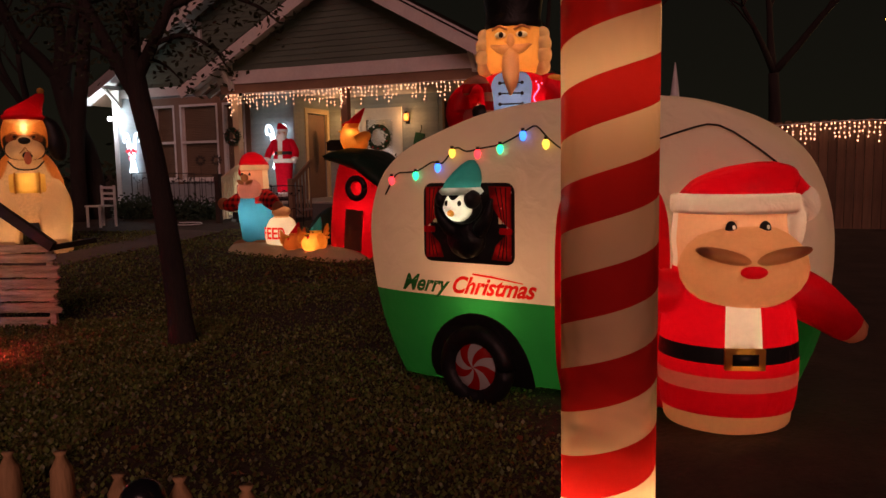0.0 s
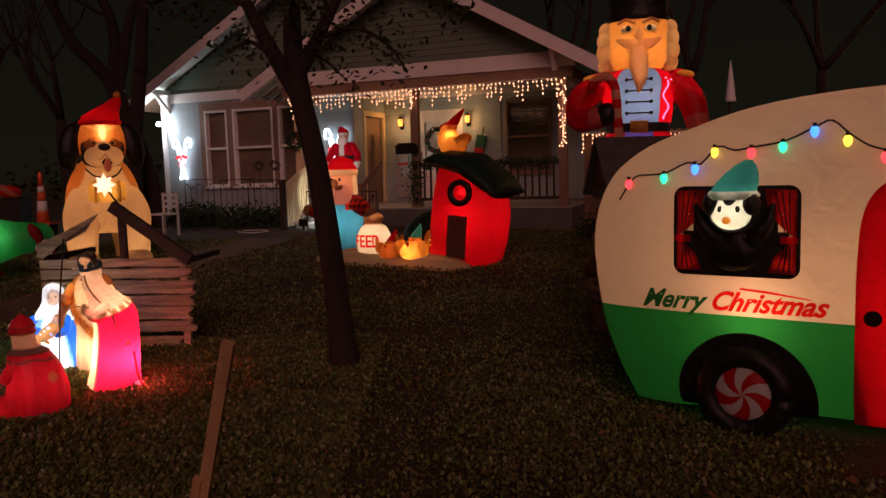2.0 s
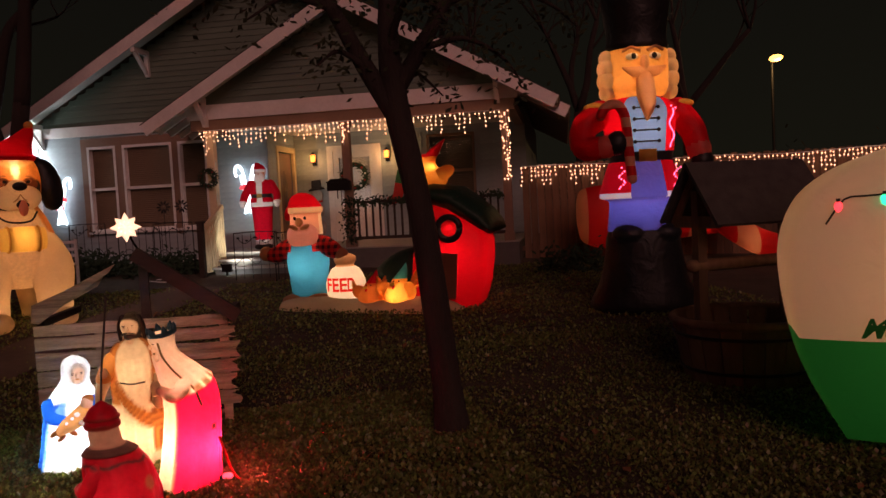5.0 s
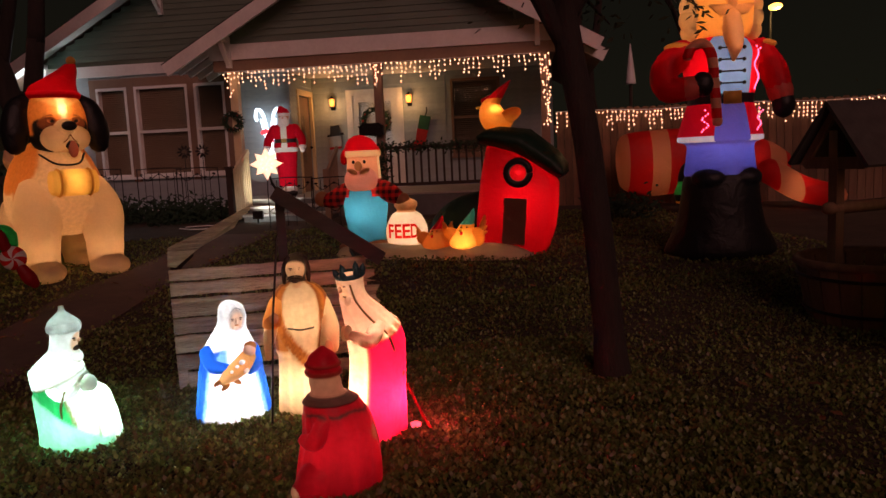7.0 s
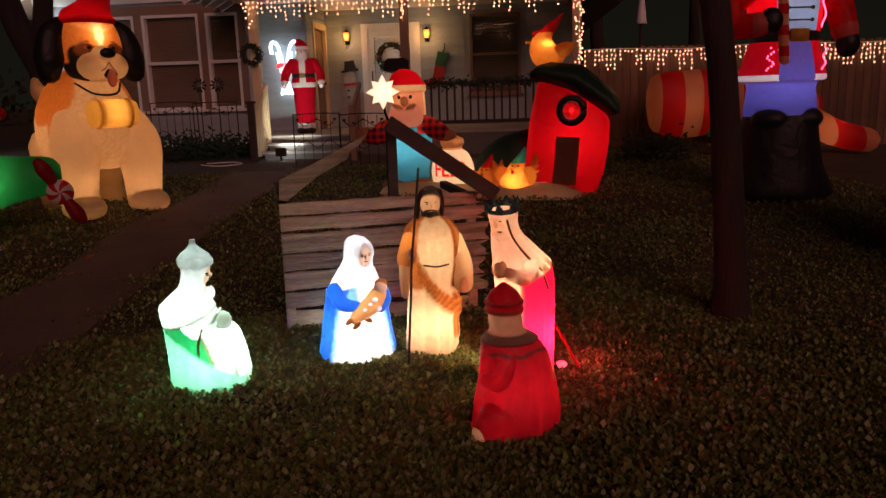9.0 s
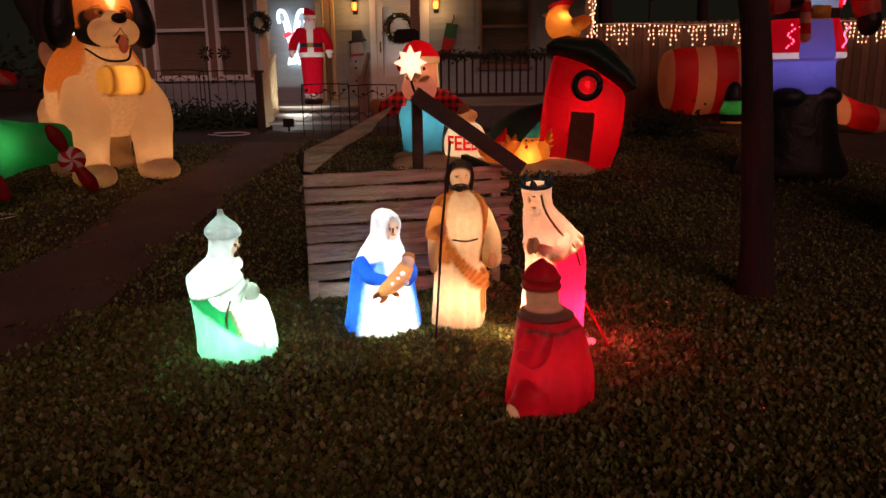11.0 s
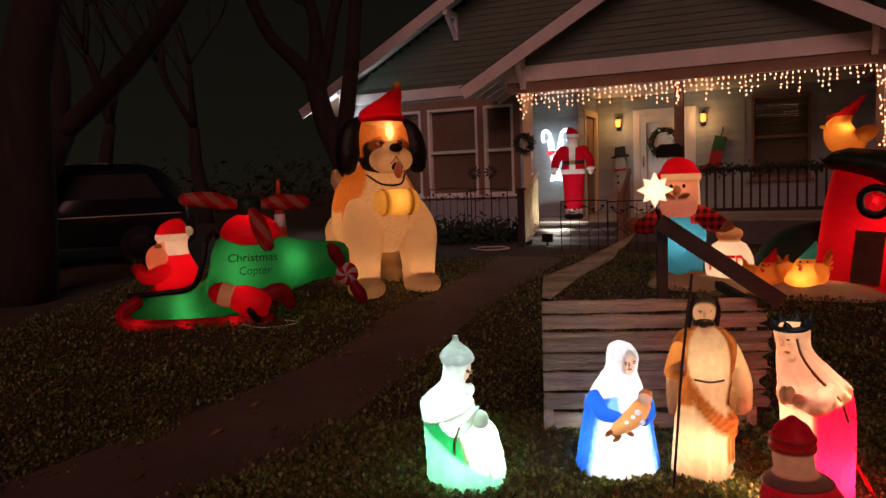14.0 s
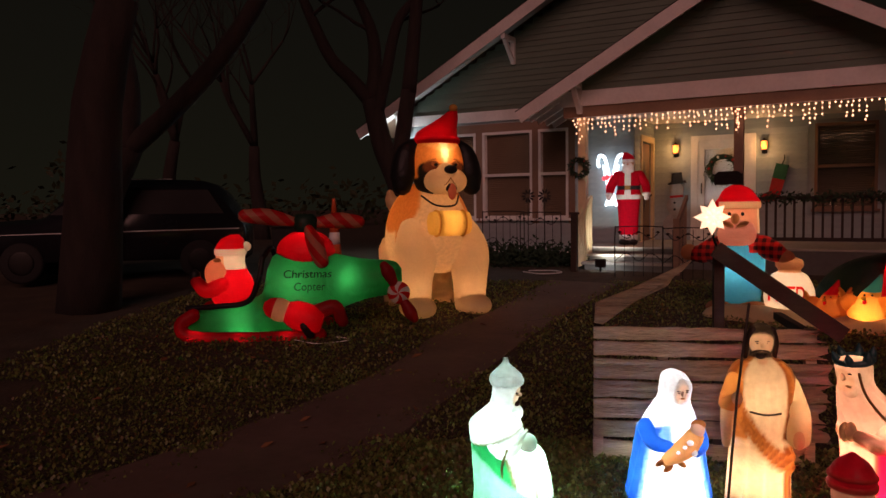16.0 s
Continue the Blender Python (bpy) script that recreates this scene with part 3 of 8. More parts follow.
for lo, hi in (((-5.02, 1.87, FLOOR), (-4.96, 1.98, 3.0)), ((-5.02, 2.89, FLOOR), (-4.96, 3.0, 3.0)), ((-5.02, 1.98, 2.88), (-4.96, 2.89, 3.0))):
    box(bm, lo, hi)
part("door_frame", bm, M["cream_wood"], door)
bm = bmesh.new()
ball(bm, (-5.035, 2.43, 1.95), (0.02, 0.15, 0.52))
part("oval_glass", bm, M["glass"], door, "oval leaded glass")
bm = bmesh.new()
ball(bm, (-5.0, 2.80, 1.78), 0.03)
part("door_knob", bm, M["iron"], door)

door = thing("door_2", Matrix.Identity(4), "white glazed storm door", "door", kind="structure")
door.parent = house
bm = bmesh.new()
for lo, hi in (((-4.06, 3.0, FLOOR), (-3.93, 3.06, 2.88)), ((-3.20, 3.0, FLOOR), (-3.07, 3.06, 2.88)), ((-3.93, 3.0, 2.72), (-3.20, 3.06, 2.88)), ((-3.93, 3.0, FLOOR), (-3.20, 3.06, 1.28))):
    box(bm, lo, hi)
part("leaf", bm, M["trim"], door, "white door leaf")
bm = bmesh.new()
box(bm, (-3.93, 3.025, 1.28), (-3.20, 3.031, 2.72))
part("pane", bm, M["glass"], door).visible_shadow = False
bm = bmesh.new()
box(bm, (-3.93, 3.10, 1.0), (-3.20, 3.14, 2.8))
part("inner_door", bm, M["white_plastic"], door, "pale inner door")
bm = bmesh.new()
for lo, hi in (((-4.2, 2.975, FLOOR), (-4.06, 3.02, 3.0)), ((-3.07, 2.975, FLOOR), (-2.93, 3.02, 3.0)), ((-4.06, 2.975, 2.88), (-3.07, 3.02, 3.0))):
    box(bm, lo, hi)
part("door_frame", bm, M["trim"], door, "white door frame")
bm = bmesh.new()
tube(bm, [(-3.98, 2.96, 1.8), (-3.98, 2.94, 1.85), (-3.98, 2.94, 1.95), (-3.98, 2.96, 2.0)], 0.012)
part("door_handle", bm, M["iron"], door)


# ---------------------------------------------------------------- lamps of the house
def sconce(x, y, z):
    s = thing("wall_sconce", HOUSE @ Matrix.Translation((x, y, z)), "amber glass wall sconce, lit", "wall lamp", "porch wall lamps")
    bm = bmesh.new()
    box(bm, (-0.05, -0.02, -0.16), (0.05, 0.0, 0.02))
    tube(bm, [(0, -0.01, -0.12), (0, -0.09, -0.15), (0, -0.10, -0.10)], 0.012)
    turn(bm, [(0.055, -0.10), (0.06, -0.085)], (0, -0.1, 0))
    turn(bm, [(0.07, 0.085), (0.02, 0.13), (0.008, 0.15)], (0, -0.1, 0))
    part("bracket", bm, M["iron"], s)
    bm = bmesh.new()
    turn(bm, [(0.045, -0.083), (0.062, 0.0), (0.058, 0.084)], (0, -0.1, 0))
    part("glass_shade", bm, M["bulb_amber"], s, "glowing amber glass shade")


sconce(-4.5, 3.0, 2.74)
sconce(-2.77, 3.0, 2.74)
lamp("sconce_light", HOUSE @ Vector((-4.5, 2.70, 2.70)), 8.0, (1.0, 0.46, 0.16), 0.06)
lamp("sconce_light", HOUSE @ Vector((-2.77, 2.70, 2.70)), 8.0, (1.0, 0.46, 0.16), 0.06)

flood = thing("flood_light", HOUSE @ Matrix.Translation((-10.42, 1.36, 2.92)), "bright white flood lamp at the house corner", "flood lamp")
bm = bmesh.new()
box(bm, (-0.05, 0.0, -0.05), (0.05, 0.02, 0.05))
tube(bm, [(0, 0, 0), (0, -0.06, -0.01), (0, -0.09, 0.0)], 0.02)
part("holder", bm, M["white_plastic"], flood)
bm = bmesh.new()
ball(bm, (0, -0.13, 0), (0.055, 0.06, 0.055))
part("bulb", bm, M["bulb_white"], flood)
lamp("flood_light_beam", HOUSE @ Vector((-10.42, 1.05, 2.92)), 38.0, COOL, 0.06)

# floodlight on the ground by the steps
fl = thing("ground_floodlight", HOUSE @ Matrix.Translation((-4.95, -0.95, 0.44)), "small ground floodlight aimed at the porch", "flood lamp")
bm = bmesh.new()
box(bm, (-0.09, -0.03, 0.08), (0.09, 0.03, 0.22))
bar(bm, (0, 0, 0), (0, 0, 0.1), 0.03, 0.03, up=(0, 1, 0))
part("housing", bm, M["iron"], fl)
bm = bmesh.new()
box(bm, (-0.075, 0.031, 0.095), (0.075, 0.035, 0.205))
part("lens", bm, M["bulb_white"], fl)
spot("ground_flood_beam", HOUSE @ Vector((-4.95, -0.85, 0.62)), HOUSE @ Vector((-5.0, 1.0, 1.7)), 70.0, (1.0, 0.93, 0.82), 78)

# ---------------------------------------------------------------- inflatable caravan
CARAVAN = pose(-0.36, 5.07, 0, 0, 0, -33.8)
GREEN = (0.02, 0.30, 0.075)
caravan = thing("inflatable_caravan", CARAVAN, "inflatable white and green caravan glowing from inside", "inflatable")
outline = smooth_line([(0.04, 0.10), (-0.09, 0.35), (-0.19, 0.65), (-0.24, 1.10), (-0.15, 1.42), (0.05, 1.61), (0.34, 1.73), (0.72, 1.84), (1.2, 1.895), (1.65, 1.895), (1.97, 1.83), (2.22, 1.71), (2.42, 1.52),
                       (2.53, 1.25), (2.56, 0.95), (2.53, 0.6), (2.44, 0.28), (2.32, 0.12), (1.9, 0.15), (1.3, 0.14), (0.7, 0.12), (0.3, 0.09), (0.04, 0.10)], 4)[:-1]
CX, CZ = 1.18, 0.95
polar = sorted((math.atan2(z - CZ, x - CX), math.hypot(x - CX, z - CZ)) for x, z in outline)
PA, PR = [p[0] for p in polar], [p[1] for p in polar]


def bow(x):
    """The side curves away towards the caravan's front."""
    return 0.36 * max(0.0, (x - 1.5) / 1.05) ** 2


def side_y(x, z):
    """How far back the near side of the caravan lies at x, z: flat in the middle, rounding off to the rim."""
    a = math.atan2(z - CZ, x - CX)
    s = math.hypot(x - CX, z - CZ) / float(np.interp(a, PA, PR, period=2 * math.pi))
    return 0.10 * min(s, 1.0) ** 6 + bow(x)


def inside(poly, x, z):
    hit = False
    for (x0, z0), (x1, z1) in zip(poly, poly[1:] + poly[:1]):
        if (z0 > z) != (z1 > z) and x < x0 + (z - z0) / (z1 - z0) * (x1 - x0):
            hit = not hit
    return hit


def shrunk(poly, by):
    cx, cz = sum(p[0] for p in poly) / len(poly), sum(p[1] for p in poly) / len(poly)
    return [(cx + (x - cx) * (1 - by / max(0.05, math.hypot(x - cx, z - cz))), cz + (z - cz) * (1 - by / max(0.05, math.hypot(x - cx, z - cz)))) for x, z in poly]


def round_rect(x0, z0, x1, z1, r, n=6):
    out = []
    for cx, cz, a0 in ((x1 - r, z1 - r, 0), (x0 + r, z1 - r, 90), (x0 + r, z0 + r, 180), (x1 - r, z0 + r, 270)):
        out += [(cx + r * math.cos(radians(a0 + 90 * k / n)), cz + r * math.sin(radians(a0 + 90 * k / n))) for k in range(n + 1)]
    return out


def disc(x, z, r, n=28):
    return [(x + r * math.cos(2 * math.pi * k / n), z + r * math.sin(2 * math.pi * k / n)) for k in range(n)]


WIN_SHAPE = round_rect(0.29, 0.90, 0.965, 1.405, 0.06)
DOOR_SHAPE = [tuple(p) for p in smooth_line([(1.23, 0.12), (1.23, 0.5), (1.23, 1.0), (1.26, 1.28), (1.36, 1.42), (1.56, 1.485), (1.76, 1.42), (1.86, 1.28), (1.89, 1.0), (1.89, 0.5), (1.89, 0.12)], 4)]
CURTAINS = [[(0.31, 1.38), (0.47, 1.385), (0.455, 1.28), (0.40, 1.19), (0.33, 1.13), (0.31, 1.13)], [(0.945, 1.38), (0.945, 1.13), (0.925, 1.13), (0.86, 1.19), (0.80, 1.28), (0.785, 1.385)],
            [(0.31, 1.09), (0.345, 1.09), (0.42, 1.02), (0.45, 0.93), (0.31, 0.925)], [(0.945, 1.09), (0.945, 0.925), (0.805, 0.93), (0.835, 1.02), (0.91, 1.09)]]


def cut_out(bm, shapes, reach=0.3):
    """Takes out the near skin behind sewn-in pieces, so that they alone carry the light."""
    gone = [f for f in bm.faces if f.calc_center_median().y < reach and any(inside(s, f.calc_center_median().x, f.calc_center_median().z) for s in shapes)]
    bmesh.ops.delete(bm, geom=gone, context="FACES")


bm = bmesh.new()
rings = []
for s in [0.02] + [0.04 + 0.96 * k / 48 for k in range(49)]:
    rings.append([(CX + (x - CX) * s, 0.10 * min(s, 1.0) ** 6 + bow(CX + (x - CX) * s), CZ + (z - CZ) * s) for x, z in outline])
for s, y in [(1.012, 0.5), (1.02, 0.6), (1.015, 1.0), (1.0, 1.1), (0.9, 1.16), (0.6, 1.2), (0.02, 1.2)]:
    rings.append([(CX + (x - CX) * s, y, CZ + (z - CZ) * s) for x, z in outline])
skin(bm, rings)
cut_out(bm, [shrunk(DOOR_SHAPE, 0.03), shrunk(WIN_SHAPE, 0.03)])
part("body", bm, cloth("caravan_fabric", WHITE, 0.5, level(GREEN, WHITE, 0.675)), caravan, "white over green nylon shell")


def decal(name, outline_xz, material, lift, parent=caravan, label="", thick=0.012, holes=()):
    """A piece of fabric lying on the caravan's near side."""
    bm = bmesh.new()
    c = (sum(p[0] for p in outline_xz) / len(outline_xz), sum(p[1] for p in outline_xz) / len(outline_xz))
    rings = []
    for s in [0.03] + [k / 18 for k in range(1, 19)]:
        rings.append([(c[0] + (x - c[0]) * s, side_y(c[0] + (x - c[0]) * s, c[1] + (z - c[1]) * s) - lift, c[1] + (z - c[1]) * s) for x, z in outline_xz])
    skin(bm, rings, cap=False)
    if holes:
        cut_out(bm, holes)
    return part(name, bm, material, parent, label)



FAB = {
    "red": cloth("red_nylon", (0.64, 0.004, 0.016), 0.55), "white": cloth("white_nylon", WHITE, 0.55), "cream": cloth("cream_nylon", CREAM, 0.55),
    "tan": cloth("tan_nylon", (0.74, 0.42, 0.22), 0.55), "black": cloth("black_nylon", (0.010, 0.010, 0.011), 0.12), "green": cloth("green_nylon", (0.04, 0.42, 0.11), 0.55),
    "skin": cloth("skin_nylon", (0.80, 0.50, 0.32), 0.55), "teal": cloth("teal_nylon", (0.06, 0.42, 0.42), 0.55), "denim": cloth("sky_blue_nylon", (0.05, 0.27, 0.42), 0.55), "blue": cloth("blue_nylon", (0.16, 0.30, 0.62), 0.55),
    "purple": cloth("purple_nylon", (0.14, 0.12, 0.52), 0.55), "brown": cloth("brown_nylon", (0.30, 0.11, 0.04), 0.5), "orange": cloth("orange_nylon", (0.85, 0.36, 0.06), 0.6),
    "yellow": cloth("yellow_nylon", (0.85, 0.58, 0.08), 0.6), "dkgreen": cloth("dark_green_nylon", (0.018, 0.05, 0.03), 0.35), "dkred": cloth("dark_red_nylon", (0.36, 0.012, 0.016), 0.5),
    "candy": cloth("candy_stripe_nylon", WHITE, 0.55, stripes(RED, (0.75, 0.42, 0.26), 0, 0.22)), "mint": cloth("peppermint_nylon", WHITE, 0.5, swirl(RED, WHITE, 5)),
    "plaid": cloth("plaid_nylon", RED, 0.5, plaid((0.62, 0.02, 0.015), (0.06, 0.012, 0.012), 0.09)), "gold": cloth("gold_nylon", (0.72, 0.40, 0.08), 0.5), "ink_red": cloth("red_print", (0.85, 0.02, 0.02), 0.9), "ink_green": cloth("green_print", (0.02, 0.16, 0.05), 0.9),
}
decal("wheel_arch", [(0.69 + 0.375 * math.cos(radians(a)), 0.21 + 0.375 * math.sin(radians(a))) for a in range(-14, 195, 8)], FAB["black"], 0.02, label="black wheel arch")
wheel = part("wheel", (lambda b: (tube(b, [(0.205 * math.cos(a), 0, 0.205 * math.sin(a)) for a in [2 * math.pi * k / 24 for k in range(25)]], 0.062, steps=1, ends=False, seg=12), b)[1])(bmesh.new()), FAB["black"], caravan, "puffy black tyre", Matrix.Translation((0.69, -0.02, 0.245)))
bm = bmesh.new()
ball(bm, (0, 0, 0), (0.165, 0.05, 0.165), seg=28)
part("hub", bm, FAB["mint"], wheel, "red and white peppermint hub")
w = decal("window", [tuple(p) for k in range(len(WIN_SHAPE)) for p in (WIN_SHAPE[k], ((WIN_SHAPE[k][0] + WIN_SHAPE[(k + 1) % len(WIN_SHAPE)][0]) / 2, (WIN_SHAPE[k][1] + WIN_SHAPE[(k + 1) % len(WIN_SHAPE)][1]) / 2))], FAB["black"], 0.012, label="printed black window", holes=[shrunk(q, 0.02) for q in CURTAINS])
for q in CURTAINS:
    decal("curtain", q, FAB["dkred"], 0.018, w, "red tied curtain")
# thin black lines that draw the curtains' folds
for q in (-1, 1):
    for k in (0.25, 0.5, 0.75):
        x0, x1, x2 = 0.6275 + q * (0.315 - 0.14 * k), 0.6275 + q * (0.30 - 0.05 * k), 0.6275 + q * (0.315 - 0.12 * k)
        decal("seam", [(x0 - 0.004, 1.375), (x0 + 0.004, 1.375), (x1 + 0.003, 1.14), (x1 - 0.003, 1.14)], FAB["black"], 0.023, w)
        decal("seam", [(x1 - 0.003, 1.085), (x1 + 0.003, 1.085), (x2 + 0.004, 0.94), (x2 - 0.004, 0.94)], FAB["black"], 0.023, w)
decal("tie_back", round_rect(0.30, 1.09, 0.39, 1.13, 0.012), FAB["red"], 0.026, w)
decal("tie_back", round_rect(0.865, 1.09, 0.955, 1.13, 0.012), FAB["red"], 0.026, w)
d = decal("door", DOOR_SHAPE, FAB["red"], 0.014, label="red arched door")
decal("door_knob", disc(1.31, 0.72, 0.042), FAB["black"], 0.03, d)
bm = bmesh.new()
ry = side_y(1.54, 1.13)
tube(bm, [(1.54 + 0.135 * math.cos(a), ry - 0.05, 1.13 + 0.135 * math.sin(a)) for a in [2 * math.pi * k / 20 for k in range(21)]], 0.045, steps=1, ends=False)
wr = part("door_wreath", bm, FAB["black"], caravan, "dark green wreath")
bm = bmesh.new()
for s in (-1, 1):
    ball(bm, (1.54 + s * 0.05, ry - 0.09, 1.27), (0.05, 0.03, 0.035), m=pose(0, 0, 0, 0, -s * 25, 0).to_3x3())
ball(bm, (1.54, ry - 0.1, 1.265), 0.02)
part("bow", bm, FAB["red"], wr, "red bow")
penguin = bmesh.new()
py = side_y(0.63, 1.2)
ball(penguin, (0.63, py - 0.03, 1.06), (0.14, 0.06, 0.13), 0)
ball(penguin, (0.635, py - 0.08, 1.27), (0.135, 0.09, 0.12), 0)
ball(penguin, (0.635, py - 0.10, 1.265), (0.115, 0.10, 0.10), 1)
turn(penguin, [(0.125, 0.0), (0.14, 0.02), (0.12, 0.045)], (0.635, py - 0.09, 1.335), 1)
turn(penguin, [(0.118, 0.0), (0.11, 0.05), (0.085, 0.10), (0.055, 0.14), (0.02, 0.17)], (0.635, py - 0.09, 1.375), 2, lean=(0.45, 0))
ball(penguin, (0.625, py - 0.195, 1.225), (0.022, 0.03, 0.020), 3)
ball(penguin, (0.635, py - 0.155, 1.345), (0.035, 0.06, 0.05), 0)
for q in (-1, 1):
    ball(penguin, (0.635 + q * 0.105, py - 0.13, 1.31), (0.045, 0.07, 0.06), 0)
    tube(penguin, [(0.635 + q * 0.11, py - 0.05, 1.12), (0.635 + q * 0.17, py - 0.07, 1.20), (0.635 + q * 0.20, py - 0.07, 1.30)], [0.05, 0.035, 0.015], 0)
for s in (-1, 1):
    ball(penguin, (0.635 + s * 0.045, py - 0.185, 1.285), (0.013, 0.012, 0.018), 0)
union(penguin)
part("penguin_head", penguin, [FAB["black"], FAB["white"], FAB["teal"], FAB["orange"]], caravan, "penguin figure in a teal cap leaning out")
face = lambda x, z, tilt=0: Matrix.Translation((x, side_y(x, z) - 0.012, z)) @ pose(0, 0, 0, 90, 0, 0) @ pose(0, 0, 0, 0, 0, tilt)
lettering("lettering", "Merry", 0.15, FAB["ink_green"], caravan, face(0.275, 0.745), 0.45, label="green script lettering", width=0.38, bold=0.028)
lettering("lettering", "Christmas", 0.15, FAB["ink_red"], caravan, face(0.79, 0.752), 0.45, label="red script lettering", width=0.60, bold=0.03)
decal("swash", [(0.66, 0.838), (0.80, 0.828), (1.02, 0.796), (1.02, 0.790), (0.80, 0.814), (0.66, 0.826)], FAB["ink_red"], 0.013, label="curved pen stroke over the lettering")

# string of coloured bulbs across the caravan
string = thing("string_lights", CARAVAN, "string of large coloured bulbs on a dark wire", "string lights")
wire = [(-0.05, 1.33), (0.04, 1.46), (0.14, 1.475), (0.24, 1.485), (0.36, 1.54), (0.44, 1.53), (0.53, 1.625), (0.62, 1.60), (0.72, 1.615), (0.88, 1.64), (1.03, 1.71), (1.1, 1.735), (1.18, 1.665), (1.27, 1.60), (1.36, 1.575), (1.52, 1.575), (1.74, 1.61), (1.95, 1.68), (2.10, 1.70), (2.3, 1.56), (2.44, 1.42)]
bm = bmesh.new()
tube(bm, [(x, side_y(x, z) - 0.022, z) for x, z in wire], 0.0055, steps=3, seg=6)
part("wire", bm, M["wire"], string)
HUES = {"r": (1.0, 0.04, 0.05), "g": (0.03, 0.75, 0.30), "b": (0.05, 0.22, 1.0), "y": (1.0, 0.55, 0.05)}
bulb_mat = {k: glow("bulb_" + k, c, 2.6) for k, c in HUES.items()}
for x, z, h in ((0.01, 1.425, "r"), (0.23, 1.455, "g"), (0.41, 1.505, "b"), (0.515, 1.595, "y"), (0.71, 1.585, "r"), (0.87, 1.61, "g"), (1.02, 1.685, "b"), (1.175, 1.63, "y"), (1.345, 1.54, "r"), (1.52, 1.55, "g")):
    bm = bmesh.new()
    turn(bm, [(0.004, -0.034), (0.016, -0.022), (0.022, 0.0), (0.018, 0.016), (0.010, 0.024)], seg=10)
    turn(bm, [(0.011, 0.022), (0.011, 0.042)], mi=1, seg=8)
    part("bulb", bm, [bulb_mat[h], M["wire"]], string, at=Matrix.Translation((x, side_y(x, z) - 0.03, z)))
for x, y, z, wt in ((1.54, 0.06, 0.48, 0.8), (1.56, 0.4, 0.75, 4.0), (0.72, 0.22, 0.66, 6.0), (1.2, 0.6, 0.95, 5.0), (0.45, 0.6, 1.05, 4.6), (2.1, 0.6, 1.0, 0.4)):
    lamp("caravan_light", CARAVAN @ Vector((x, y, z)), wt, (1.0, 0.45, 0.20), 0.02)
lamp("penguin_light", CARAVAN @ Vector((0.635, py - 0.10, 1.255)), 0.9, (1.0, 0.85, 0.6), 0.01)
lamp("wreath_light", CARAVAN @ Vector((1.54, ry - 0.05, 1.12)), 0.5, (1.0, 0.25, 0.15), 0.01)


# ---------------------------------------------------------------- figures: one continuous shell, painted by angle and height
def shell(bm, rows, paint=lambda a, z: 0, at=(0, 0, 0), seg=36, wob=0.0, fine=4, m=None):
    """rows (rx, ry, z, cx, cy) from the bottom up; paint(angle, z) gives the slot, the angle in degrees from the front (-y), positive to the right."""
    line = smooth_line(rows, fine)
    ring_pts = []
    for rx, ry, z, cx, cy in line:
        ring = []
        for k in range(seg):
            t = 2 * math.pi * (k + 0.5) / seg
            q = 1 + wob * (math.sin(7 * t + 3 * cx) * 0.6 + math.sin(12 * t + 5 * z) * 0.5)
            p = Vector((cx + max(rx, 0.002) * q * math.sin(t), cy - max(ry, 0.002) * q * math.cos(t), z))
            ring.append(Vector(at) + (m @ p if m else p))
        ring_pts.append(ring)
    n = len(bm.faces)
    skin(bm, ring_pts)
    bm.faces.ensure_lookup_table()
    i = n
    for a in range(len(line) - 1):
        zc = (line[a][2] + line[a + 1][2]) / 2
        for k in range(seg):
            ang = (360 * (k + 1) / seg + 180) % 360 - 180
            bm.faces[i].material_index = paint(ang, zc)
            i += 1
    bm.faces[i].material_index = paint(180, line[0][2])
    bm.faces[i + 1].material_index = paint(180, line[-1][2])


PL = {
    "white": cloth("white_moulded_plastic", (0.84, 0.84, 0.82), 0.5, rough=0.35),
    "skin": cloth("painted_skin_plastic", (0.74, 0.48, 0.33), 0.5, rough=0.4),
    "blue": cloth("blue_moulded_plastic", (0.015, 0.11, 0.50), 0.5, rough=0.35), "cream": cloth("cream_moulded_plastic", (0.82, 0.66, 0.42), 0.5, rough=0.35),
    "brown": cloth("brown_painted_plastic", (0.46, 0.18, 0.05), 0.4, rough=0.4), "hair": solid("dark_painted_hair", (0.03, 0.018, 0.012), 0.5, 20, 0.3, 0.2),
    "red": cloth("red_moulded_plastic", (0.52, 0.012, 0.03), 0.4, rough=0.35),
    "teal": solid("dark_teal_paint", (0.02, 0.08, 0.10), 0.4, 10, 0.3, 0.1), "gold": solid("worn_gold_paint", (0.25, 0.15, 0.05), 0.5, 20, 0.4, 0.2),
    "orange": cloth("orange_painted_plastic", (0.72, 0.34, 0.10), 0.5, rough=0.4),
}


def statue(name, bm, mats, m, label, category, group=""):
    union(bm)
    return tagged(part(name, bm, mats, None, "", m), label, category, group)


